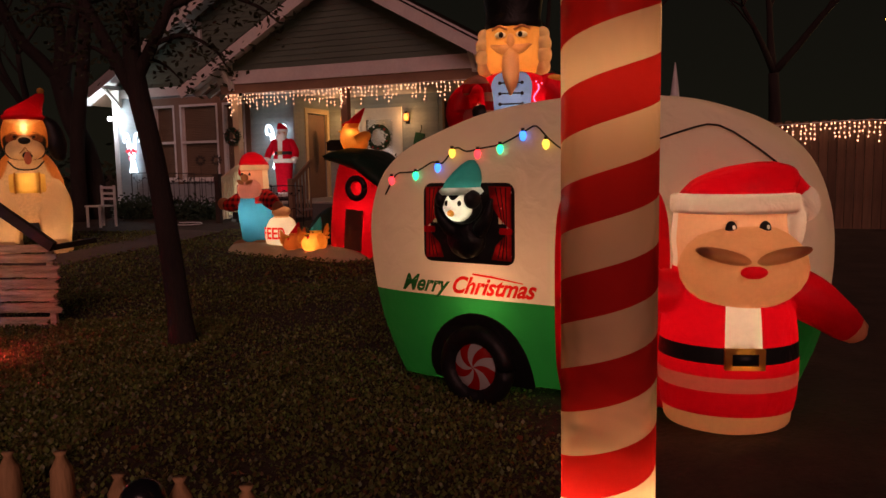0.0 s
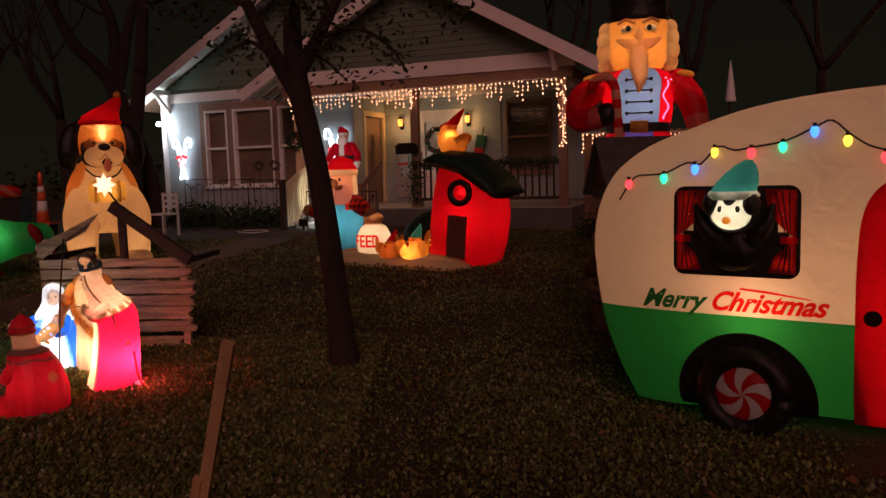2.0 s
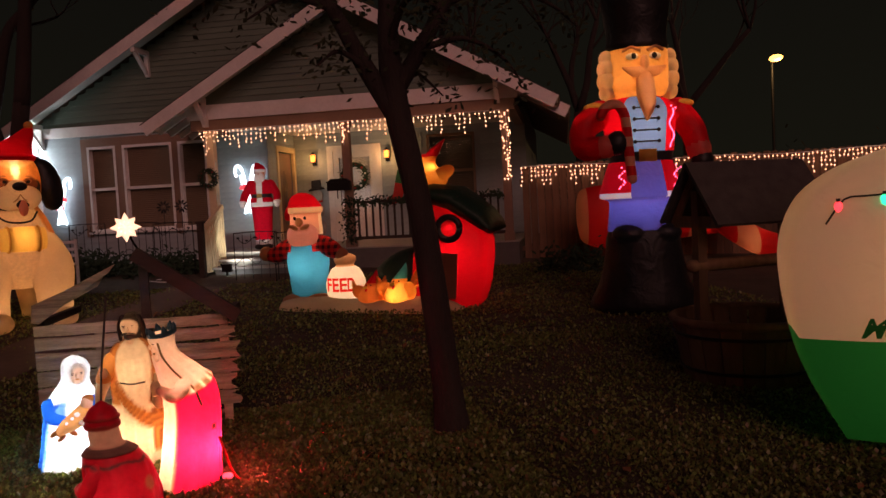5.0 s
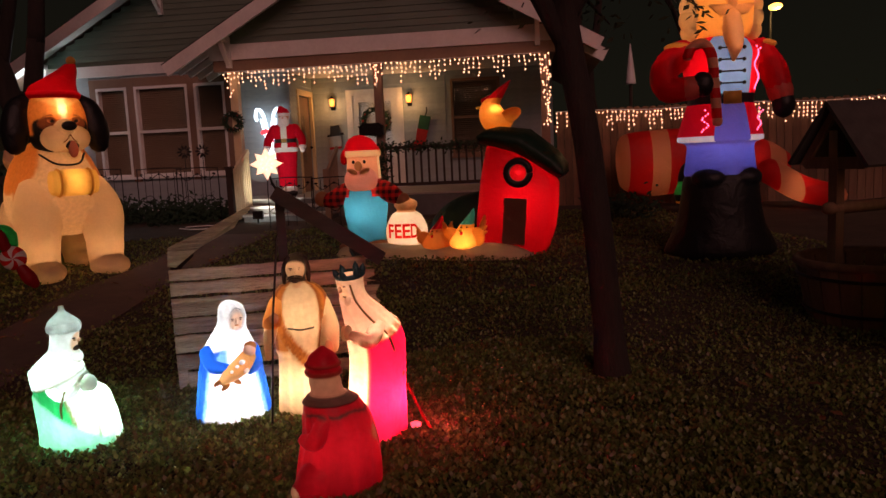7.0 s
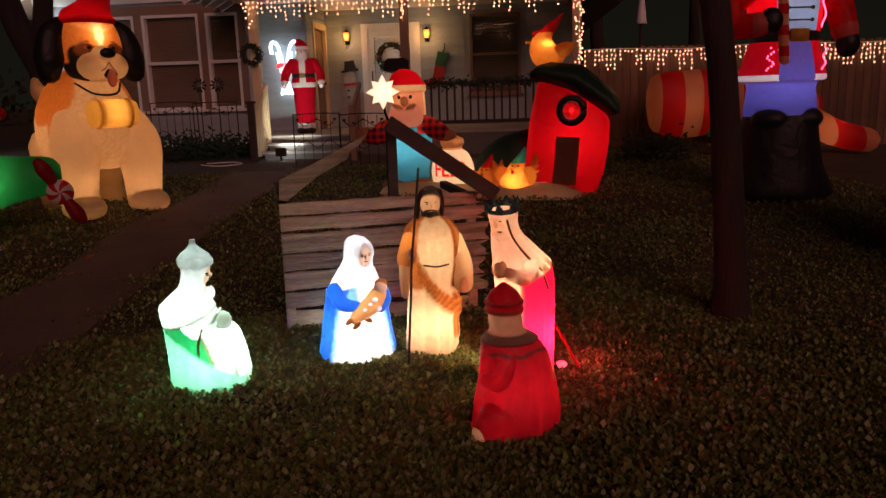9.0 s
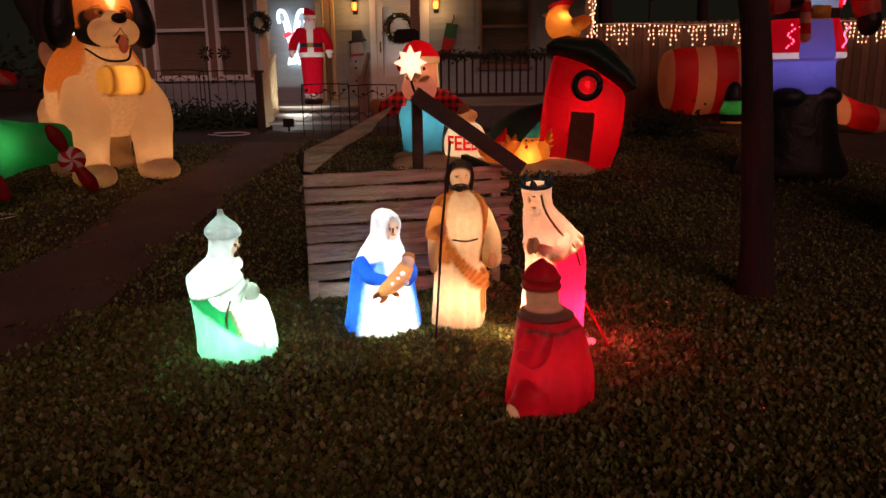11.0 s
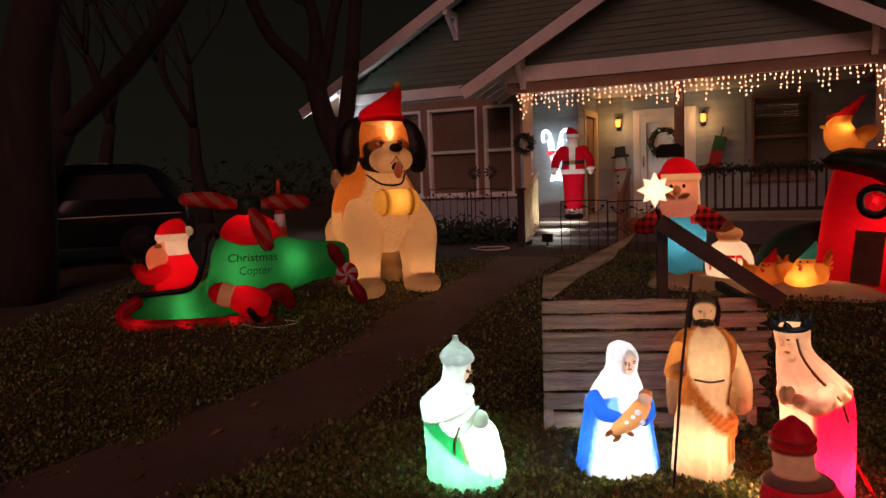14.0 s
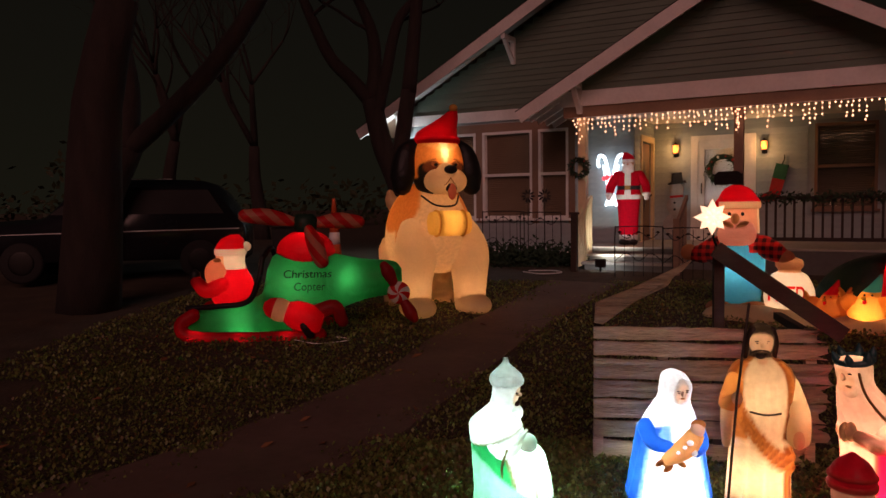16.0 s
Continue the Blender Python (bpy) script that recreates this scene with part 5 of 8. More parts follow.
def king_red():
    rows = [(0.185, 0.17, 0, 0.0, 0), (0.195, 0.18, 0.03, 0, 0), (0.188, 0.172, 0.14, 0.01, 0), (0.165, 0.155, 0.27, 0.015, 0), (0.150, 0.135, 0.36, 0.0, 0), (0.126, 0.115, 0.42, -0.018, 0), (0.095, 0.09, 0.45, -0.028, 0), (0.074, 0.075, 0.475, -0.034, 0), (0.072, 0.074, 0.51, -0.04, 0),
            (0.070, 0.074, 0.545, -0.044, 0), (0.076, 0.08, 0.56, -0.046, 0), (0.076, 0.08, 0.60, -0.046, 0), (0.058, 0.06, 0.64, -0.046, 0), (0.028, 0.028, 0.665, -0.046, 0), (0.008, 0.008, 0.68, -0.046, 0)]

    def relief(a, z):
        q = 0.0
        if z < 0.38:
            q += 0.013 * ridge(radians(a) * 3.6 + 1.4 * z) * min(1, (0.42 - z) * 4) + 0.004 * ridge(radians(a) * 8 - 4 * z)
        if 0.425 < z < 0.455:
            q += 0.010
        if 0.552 < z < 0.572 or 0.592 < z < 0.606:
            q += 0.007
        return q

    def paint(a, z):
        if z > 0.55:
            return 4 if 0.552 < z < 0.572 or 0.594 < z < 0.606 else 0
        if z > 0.462:
            return 1
        if z > 0.425:
            return 2
        if abs(z - 0.385 - 0.006 * math.sin(radians(a * 5))) < 0.007 and abs(a) < 80:
            return 2
        if oval(a, z, 52, 12, 0.27, 0.034):
            return 3
        return 0
    bm = bmesh.new()
    mould(bm, rows, relief)
    tube(bm, [(-0.08, -0.08, 0.37), (-0.135, -0.085, 0.28), (-0.16, -0.02, 0.27)], [0.04, 0.042, 0.032], 0, seg=14)
    tube(bm, [(-0.05, -0.04, 0.10), (-0.14, -0.06, 0.095), (-0.19, -0.05, 0.06)], [0.10, 0.085, 0.055], 0, seg=16)
    ball(bm, (-0.22, -0.05, 0.05), (0.03, 0.04, 0.04), 3)
    finish("nativity_figure", bm, rows, paint, [(0.50, 0.010, 0.026), (0.66, 0.38, 0.26), (0.10, 0.05, 0.04), (0.40, 0.12, 0.05), (0.24, 0.03, 0.02)], [PL["red"], PL["skin"], PL["cream"]], pose(-4.2, 5.42, 0.0, rz=14), "dim red kneeling wise man figure in a banded cap", relief)
    lamp("nativity_light", (-4.2, 5.42, 0.22), 2.2, (1.0, 0.6, 0.46), 0.04)
    lamp("nativity_light", (-4.24, 5.42, 0.54), 0.16, (1.0, 0.7, 0.5), 0.02)


king_green(), mother(), joseph_figure(), king_pink(), king_red()

# ---------------------------------------------------------------- stable of old planks
stable = thing("nativity_stable", Matrix.Identity(4), "small stable front of weathered broken planks", "wooden stable")


def plank(a, b, z0, z1, y, tilt=0.0, ragged=0.0, thick=0.022):
    """A rough board from x=a to b with uneven edges and splintered ends."""
    bm = bmesh.new()
    n = 14
    top, bot = [], []
    for i in range(n + 1):
        x = a + (b - a) * i / n
        top.append((x, z1 + tilt * (x - a) + rnd.uniform(-0.006, 0.004)))
        bot.append((x, z0 + tilt * (x - a) + rnd.uniform(-0.004, 0.006)))
    end = [(b + rnd.uniform(-ragged, ragged * 0.4), z0 + (z1 - z0) * k / 4 + tilt * (b - a)) for k in (1, 2, 3)]
    slab(bm, bot + end + list(reversed(top)), y - thick / 2, y + thick / 2)
    return part("plank", bm, M["old_wood"], stable)


zp = 0.855
for i, h in enumerate((0.075, 0.085, 0.118, 0.10, 0.112, 0.10)):
    plank(-5.03, -3.70 + rnd.uniform(-0.03, 0.05), zp - h, zp, 7.15 + rnd.uniform(-0.006, 0.006), rnd.uniform(-0.014, 0.006) - 0.01, 0.07)
    zp -= h + rnd.uniform(0.010, 0.018)
plank(-4.97, -3.80, 0.05, 0.16, 7.17, -0.02, 0.05)
for x, z1, lean in ((-5.0, 0.24, 0.0), (-4.30, 1.30, 0.0), (-3.78, 0.84, 0.0), (-4.62, 0.84, 0.0)):
    bm = bmesh.new()
    bar(bm, (x, 7.19, -0.03), (x + lean, 7.19, z1), 0.06, 0.045, up=(0, 1, 0))
    part("post", bm, M["old_wood"] if z1 < 1 else M["dark_wood"], stable)
bm = bmesh.new()
slab(bm, [(-5.03, 0.88), (-5.02, 1.00), (-4.80, 1.09), (-4.47, 1.25), (-4.52, 1.19), (-4.62, 1.12), (-4.72, 1.06), (-4.86, 0.96), (-4.98, 0.87)], 7.10, 7.125)
part("roof_plank", bm, M["old_wood"], stable, "splintered roof plank")
bm = bmesh.new()
slab(bm, [(-4.99, 0.90), (-4.95, 0.98), (-4.56, 1.16), (-4.60, 1.10)], 7.13, 7.15)
part("roof_plank", bm, M["old_wood"], stable)
bm = bmesh.new()
bar(bm, (-4.34, 7.09, 1.315), (-3.66, 7.03, 0.83), 0.06, 0.095)
part("roof_beam", bm, M["dark_wood"], stable, "dark slanting roof beam")
bm = bmesh.new()
bar(bm, (-5.0, 7.2, 0.86), (-4.95, 8.0, 0.86), 0.05, 0.05)
part("side_rail", bm, M["dark_wood"], stable)
bm = bmesh.new()
bar(bm, (-3.78, 7.2, 0.80), (-3.72, 8.0, 0.80), 0.05, 0.05)
part("side_rail", bm, M["dark_wood"], stable)
star = thing("star_light", pose(-4.37, 7.05, 1.50), "lit eight-pointed star on the stable post", "star light")
for k in range(8):
    bm = bmesh.new()
    a = math.pi * k / 4
    r = 0.105 if k % 2 == 0 else 0.095
    d, s = Vector((math.sin(a), 0, math.cos(a))), Vector((math.cos(a), 0, -math.sin(a)))
    v = [bm.verts.new(p) for p in (d * r, d * 0.045 + s * 0.03, Vector((0, -0.03, 0)), d * 0.045 - s * 0.03, Vector((0, 0.02, 0)))]
    for q in ((0, 1, 2), (0, 2, 3), (0, 4, 1), (0, 3, 4)):
        bm.faces.new([v[i] for i in q])
    part("point", bm, M["star_glow"], star)
for k in range(9):
    bm = bmesh.new()
    q = 0.04 if k else 0.0
    ball(bm, (q * math.sin(k * math.pi / 4), -0.035, q * math.cos(k * math.pi / 4)), 0.009, seg=6, rows=4)
    part("bulb", bm, M["bulb_warm"], star)
bm = bmesh.new()
tube(bm, [(0, 0.02, -0.02), (0.03, 0.10, -0.12), (0.07, 0.14, -0.20)], 0.008)
part("mount", bm, M["iron"], star)

# ---------------------------------------------------------------- big inflatables
def bearded_man():
    """Large inflatable figure in a red suit beside the caravan."""
    def body(a, z):
        if z < 0.17:
            return 4
        if 0.46 < z < 0.53:
            return 2
        if 0.30 < z < 0.38:
            return 7
        if abs(a) < 14 and z > 0.53:
            return 1
        return 0
    bm = bmesh.new()
    shell(bm, [(0.25, 0.22, 0.05, 0, 0), (0.33, 0.28, 0.08, 0, 0), (0.345, 0.30, 0.15, 0, 0), (0.36, 0.31, 0.19, 0, 0), (0.375, 0.33, 0.35, 0, 0), (0.37, 0.33, 0.5, 0, 0), (0.35, 0.31, 0.7, 0, 0), (0.31, 0.28, 0.88, 0, 0), (0.30, 0.27, 1.0, 0, 0), (0.31, 0.28, 1.1, 0, 0),
               (0.30, 0.27, 1.24, 0, 0), (0.335, 0.31, 1.245, 0.02, 0), (0.335, 0.31, 1.33, 0.02, 0), (0.30, 0.28, 1.345, 0.03, 0), (0.27, 0.25, 1.42, 0.08, 0), (0.18, 0.17, 1.48, 0.14, 0), (0.04, 0.04, 1.51, 0.18, 0)],
          lambda a, z: (1 if 1.235 < z < 1.345 else 0 if z >= 1.345 else 3 if (z > 0.95 and abs(a) < 75) else 1 if z > 0.95 else body(a, z)))
    ball(bm, (0.02, -0.20, 0.96), (0.335, 0.20, 0.235), 4)
    for s in (-1, 1):
        ball(bm, (0.02 + s * 0.14, -0.375, 1.035), (0.15, 0.04, 0.036), 5, pose(0, 0, 0, 0, -s * 14, 0).to_3x3())
        ball(bm, (0.02 + s * 0.085, -0.272, 1.165), (0.03, 0.02, 0.042), 2)
        ball(bm, (0.03 + s * 0.085, -0.288, 1.175), (0.009, 0.008, 0.012), 1)
    ball(bm, (0.02, -0.30, 1.09), (0.05, 0.05, 0.045), 3)
    ball(bm, (0.02, -0.385, 0.955), (0.07, 0.03, 0.035), 0)
    tube(bm, [(0.14, 0.0, 1.40), (0.26, -0.02, 1.39), (0.36, -0.03, 1.34)], [0.11, 0.10, 0.06], 0)
    ball(bm, (0.38, -0.03, 1.28), (0.08, 0.08, 0.10), 1)
    ball(bm, (0.30, -0.05, 1.18), (0.08, 0.10, 0.17), 1)
    box(bm, (-0.10, -0.355, 0.44), (0.10, -0.325, 0.55), 6)
    box(bm, (-0.065, -0.362, 0.465), (0.065, -0.354, 0.525), 2)
    tube(bm, [(0.30, -0.02, 0.82), (0.44, -0.04, 0.75), (0.60, -0.05, 0.63)], [0.14, 0.13, 0.10], 0)
    tube(bm, [(0.60, -0.05, 0.63), (0.64, -0.05, 0.60)], 0.085, 4, steps=1)
    tube(bm, [(-0.28, -0.04, 0.80), (-0.42, -0.05, 0.82), (-0.52, -0.04, 0.93)], [0.13, 0.12, 0.10], 0)
    tube(bm, [(-0.52, -0.04, 0.93), (-0.545, -0.04, 0.965)], 0.10, 1, steps=1)
    tube(bm, [(-0.55, -0.04, 0.985), (-0.58, -0.04, 1.08)], [0.10, 0.085], 2, steps=1)
    ball(bm, (-0.47, -0.05, 1.04), (0.05, 0.04, 0.06), 2)
    statue("inflatable_man", bm, [FAB["red"], FAB["white"], FAB["black"], FAB["skin"], FAB["tan"], FAB["brown2"], FAB["gold"], FAB["dkpink"]], pose(1.47, 3.84, 0.10, rz=-6) @ Matrix.Scale(0.93, 4), "large inflatable bearded man in a red suit and cap", "inflatable")
    lamp("inflatable_light", (1.47, 3.86, 0.66), 4.8, WARM, 0.04)
    lamp("inflatable_light", (1.47, 3.84, 1.20), 2.4, WARM, 0.04)


FAB["brown2"] = cloth("tan_brown_nylon", (0.45, 0.20, 0.09), 0.5)
FAB["dkpink"] = cloth("coral_nylon", (0.60, 0.14, 0.11), 0.5)
bearded_man()


def toy_soldier():
    """Tall inflatable nutcracker soldier."""
    ch = lambda a, z: 3 if z < 1.50 else (1 if z < 1.58 and abs(a) > 20 else 2 if 1.93 < z < 2.05 else 4 if (z > 2.05 and abs(a) < 38) else 3 if (abs(a) < 24 and z < 1.93) else 0)
    bm = bmesh.new()
    shell(bm, [(0.40, 0.31, 1.10, 0, 0), (0.42, 0.33, 1.14, 0, 0), (0.40, 0.31, 1.3, 0, 0), (0.39, 0.31, 1.46, 0, 0), (0.46, 0.36, 1.5, 0, 0), (0.50, 0.37, 1.52, 0, 0), (0.49, 0.36, 1.6, 0, 0), (0.42, 0.33, 1.82, 0, 0), (0.38, 0.31, 1.93, 0, 0), (0.385, 0.31, 2.0, 0, 0), (0.40, 0.32, 2.1, 0, 0), (0.43, 0.33, 2.35, 0, 0), (0.45, 0.32, 2.52, 0, 0), (0.36, 0.28, 2.64, 0, 0), (0.2, 0.2, 2.70, 0, 0)], ch)
    # boots and stand
    shell(bm, [(0.62, 0.45, 0.16, 0, 0), (0.66, 0.48, 0.25, 0, 0), (0.52, 0.42, 0.55, 0, 0), (0.46, 0.38, 0.85, 0, 0), (0.43, 0.35, 1.06, 0, 0), (0.36, 0.28, 1.20, 0, 0)], lambda a, z: 2)
    for s in (-1, 1):
        ball(bm, (s * 0.20, -0.17, 1.08), (0.21, 0.20, 0.13), 2)
    # head
    shell(bm, [(0.2, 0.18, 2.66, 0, 0), (0.33, 0.28, 2.73, 0, 0), (0.37, 0.31, 2.9, 0, 0), (0.37, 0.31, 3.1, 0, 0), (0.34, 0.29, 3.26, 0, 0), (0.2, 0.2, 3.34, 0, 0)], lambda a, z: 5)
    for s in (-1, 1):
        for z, r in ((2.76, 0.10), (2.90, 0.12), (3.04, 0.115), (3.16, 0.09)):
            ball(bm, (s * 0.37, -0.02, z), (r, r * 1.2, r * 1.1), 6)
        tube(bm, [(0, -0.31, 2.965), (s * 0.12, -0.33, 2.95), (s * 0.24, -0.30, 3.0)], [0.05, 0.06, 0.02], 7)
        ball(bm, (s * 0.13, -0.285, 3.13), (0.075, 0.04, 0.04), 1)
        ball(bm, (s * 0.12, -0.318, 3.13), (0.03, 0.015, 0.035), 2)
        tube(bm, [(s * 0.05, -0.30, 3.20), (s * 0.14, -0.30, 3.235), (s * 0.23, -0.27, 3.20)], 0.018, 7)
        # epaulettes
        ball(bm, (s * 0.50, 0, 2.60), (0.16, 0.15, 0.06), 8)
    ball(bm, (0, -0.33, 3.05), (0.05, 0.06, 0.09), 7)
    tube(bm, [(0, -0.30, 2.88), (0.0, -0.35, 2.70), (0.01, -0.37, 2.55), (0.0, -0.36, 2.40)], [0.10, 0.11, 0.085, 0.02], 7)
    # hat
    shell(bm, [(0.36, 0.31, 3.24, 0, 0), (0.37, 0.32, 3.29, 0, 0), (0.35, 0.31, 3.40, 0, 0), (0.40, 0.35, 3.85, 0, 0), (0.3, 0.25, 3.90, 0, 0)], lambda a, z: 2)
    # coat bars
    for z in (2.15, 2.28, 2.41, 2.54):
        tube(bm, [(-0.13, -0.325, z), (0, -0.345, z), (0.13, -0.325, z)], 0.009, 2, steps=2)
        for s in (-1, 1):
            ball(bm, (s * 0.14, -0.325, z), (0.022, 0.015, 0.022), 2)
    box(bm, (-0.10, -0.345, 1.92), (0.10, -0.32, 2.06), 8)
    # arms
    tube(bm, [(-0.45, 0, 2.52), (-0.68, -0.08, 2.35), (-0.70, -0.20, 2.12), (-0.52, -0.34, 2.10)], [0.17, 0.16, 0.15, 0.13], 0)
    tube(bm, [(-0.52, -0.34, 2.10), (-0.47, -0.36, 2.11)], 0.135, 9, steps=1)
    ball(bm, (-0.37, -0.40, 2.14), (0.13, 0.12, 0.14), 2)
    tube(bm, [(0.45, 0, 2.52), (0.62, -0.02, 2.30), (0.68, -0.06, 2.08)], [0.17, 0.16, 0.14], 0)
    tube(bm, [(0.675, -0.06, 2.09), (0.69, -0.07, 2.03)], 0.145, 9, steps=1)
    ball(bm, (0.71, -0.10, 1.90), (0.13, 0.12, 0.16), 2)
    # candy cane in the arm
    tube(bm, [(-0.22, -0.44, 1.72), (-0.25, -0.44, 2.1), (-0.28, -0.43, 2.45), (-0.38, -0.43, 2.58), (-0.50, -0.42, 2.54), (-0.55, -0.42, 2.45)], 0.055, 10, seg=12)
    statue("inflatable_soldier", bm, [FAB["red"], FAB["white"], FAB["black"], FAB["purple"], FAB["blue"], FAB["orange2"], FAB["cream"], FAB["tan"], FAB["gold"], FAB["dkpink"], FAB["candy"]], pose(0.95, 9.85, 0.0, rz=-12), "tall inflatable toy soldier with a white moustache and red coat", "inflatable")
    for x, y, z, w in ((0.95, 9.85, 2.95, 6.0), (0.95, 9.85, 2.3, 10.0), (0.95, 9.85, 1.42, 5.0)):
        lamp("inflatable_light", (x, y, z), w, (1.0, 0.52, 0.20) if z > 2.8 else (1.0, 0.70, 0.48) if z > 1.5 else (0.8, 0.85, 1.0), 0.04)
    # rows of tiny lights on the coat
    trim = thing("coat_lights", pose(0.95, 9.85, 0.0, rz=-12), "tiny pink lights curling down the coat", "string lights")
    n = 0
    for x0, z0, z1, k in ((0.31, 2.55, 2.08, 26), (0.34, 1.86, 1.62, 12), (-0.30, 1.86, 1.62, 12)):
        for i in range(k):
            f = i / (k - 1)
            bm = bmesh.new()
            ball(bm, (0, 0, 0), 0.011, seg=6, rows=4)
            xx, zz = x0 + 0.03 * math.sin(f * 11) + (0.05 if i == 1 else 0), z0 + (z1 - z0) * f
            part("bulb", bm, bulb_mat["p"], trim, at=Matrix.Translation((xx, -0.335 + 0.3 * (1 - math.sqrt(max(0.0, 1 - (xx / 0.47) ** 2))) - (0.03 if zz < 1.9 else 0.0), zz)))


bulb_mat["p"] = glow("bulb_pink", (1.0, 0.10, 0.22), 4.0)
FAB["orange2"] = cloth("peach_nylon", (0.86, 0.50, 0.16), 0.6)
toy_soldier()


def big_dog():
    bm = bmesh.new()
    # torso, deep and tapering backwards
    body = [(0.34, 0.40, 0.74, 0, 0.25), (0.47, 0.60, 0.86, 0, 0.22), (0.54, 0.74, 1.08, 0, 0.22), (0.53, 0.74, 1.35, 0, 0.22), (0.46, 0.66, 1.58, 0, 0.22), (0.36, 0.46, 1.76, 0, 0.16), (0.22, 0.24, 1.90, 0, 0.0)]
    shell(bm, body, lambda a, z: 8, wob=0.012, seg=84, fine=10)
    for s, y in ((-1, -0.30), (1, -0.30)):
        tube(bm, [(s * 0.30, y + 0.12, 1.24), (s * 0.35, y, 1.0), (s * 0.37, y, 0.68), (s * 0.365, y, 0.38)], [0.24, 0.265, 0.225, 0.20], 0, seg=18)
        ball(bm, (s * 0.37, y - 0.10, 0.345), (0.225, 0.30, 0.15), 0)
    for s in (-1, 1):
        tube(bm, [(s * 0.30, 0.62, 1.0), (s * 0.32, 0.70, 0.6), (s * 0.32, 0.62, 0.35)], [0.26, 0.20, 0.17], 0, seg=14)
        ball(bm, (s * 0.32, 0.55, 0.34), (0.19, 0.26, 0.14), 0)
    tube(bm, [(-0.15, 0.85, 1.5), (-0.26, 0.95, 1.66), (-0.30, 0.92, 1.78)], [0.12, 0.10, 0.05], 0)
    # head
    head = [(0.16, 0.15, 1.72, 0, -0.14), (0.27, 0.25, 1.82, 0, -0.16), (0.33, 0.30, 2.0, 0, -0.16), (0.33, 0.30, 2.2, 0, -0.14), (0.27, 0.26, 2.38, 0, -0.12), (0.16, 0.16, 2.46, 0, -0.1)]
    shell(bm, head, lambda a, z: 9, seg=84, fine=12)

    def face_paint(a, z):
        b = abs(a)
        if b < 7 + 26 * max(0.0, z - 2.18) + 60 * max(0.0, 2.08 - z):
            return 0
        if z < 1.94:
            return 2 if 34 < b < 120 else 0
        if oval(b, z, 34, 19, 2.07, 0.075):
            return 3
        if oval(b, z, 50, 20, 1.99, 0.13):
            return 2
        return 4 if z > 2.24 + 0.002 * b else 1

    def coat_paint(a, z):
        b = abs(a)
        if oval(b, z, 82, 52, 1.62, 0.36) or (34 < b < 66 and 1.12 + 0.012 * (66 - b) < z < 1.6):
            return 1
        return 0
    for s in (-1, 1):
        tube(bm, [(s * 0.29, -0.10, 2.36), (s * 0.40, -0.12, 2.24), (s * 0.45, -0.14, 2.0), (s * 0.47, -0.15, 1.84)], [0.09, 0.13, 0.155, 0.12], 2, seg=16)
        ball(bm, (s * 0.13, -0.428, 2.105), (0.050, 0.04, 0.032), 4)
        ball(bm, (s * 0.13, -0.455, 2.095), (0.026, 0.02, 0.022), 2)
        tube(bm, [(s * 0.06, -0.43, 2.15), (s * 0.14, -0.42, 2.165), (s * 0.21, -0.38, 2.14)], 0.006, 4, seg=8)
        ball(bm, (s * 0.105, -0.44, 1.895), (0.165, 0.18, 0.15), 0)
        tube(bm, [(0.0, -0.62, 1.93), (s * 0.05, -0.61, 1.86), (s * 0.12, -0.58, 1.825)], 0.005, 4, seg=8)
    ball(bm, (0, -0.44, 1.99), (0.13, 0.18, 0.13), 0)
    ball(bm, (0, -0.62, 2.03), (0.085, 0.05, 0.055), 2)
    ball(bm, (0.03, -0.56, 1.81), (0.075, 0.05, 0.06), 2)
    ball(bm, (0.03, -0.585, 1.765), (0.055, 0.04, 0.10), 5)
    # collar and barrel
    tube(bm, [(-0.25, -0.25, 1.72), (-0.12, -0.43, 1.60), (0.12, -0.43, 1.60), (0.25, -0.25, 1.72)], 0.012, 2)
    rings = []
    for x, r in ((-0.25, 0.10), (-0.245, 0.135), (-0.2, 0.145), (-0.1, 0.155), (0.1, 0.155), (0.2, 0.145), (0.245, 0.135), (0.25, 0.10)):
        rings.append([(x, -0.56 + r * math.cos(t), 1.38 + r * math.sin(t)) for t in [2 * math.pi * k / 20 for k in range(20)]])
    skin(bm, rings, 6)
    for x in (-0.17, 0.17):
        tube(bm, [(x, -0.56 + 0.155 * math.cos(t), 1.38 + 0.155 * math.sin(t)) for t in [2 * math.pi * k / 16 for k in range(17)]], 0.014, 7, steps=1, ends=False)
    # cap
    shell(bm, [(0.29, 0.27, 2.37, 0, -0.12), (0.31, 0.29, 2.41, 0, -0.12), (0.29, 0.27, 2.45, 0, -0.12)], lambda a, z: 3)
    shell(bm, [(0.28, 0.26, 2.44, 0, -0.12), (0.26, 0.24, 2.52, 0.02, -0.1), (0.20, 0.19, 2.60, 0.09, -0.08), (0.13, 0.12, 2.70, 0.19, -0.06), (0.06, 0.06, 2.80, 0.26, -0.05)], lambda a, z: 3)
    ball(bm, (0.27, -0.05, 2.84), 0.055, 7)
    union(bm)
    bm.verts.index_update()
    hues = [CREAM, (0.66, 0.25, 0.06), (0.010, 0.010, 0.011), (0.16, 0.05, 0.02), (0.80, 0.40, 0.14)]
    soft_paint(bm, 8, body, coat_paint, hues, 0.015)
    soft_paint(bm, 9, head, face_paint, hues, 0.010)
    dyed = painted_cloth("dyed_nylon", 0.55, 0.5)
    tagged(part("inflatable_dog", bm, [FAB["cream"], FAB["rust"], FAB["black"], FAB["red"], FAB["brown"], FAB["tongue"], FAB["yellow2"], FAB["gold"], dyed, dyed], None, "", pose(-6.68, 12.2, 0.0, rz=28)), "giant inflatable rescue dog with red cap and barrel", "inflatable")
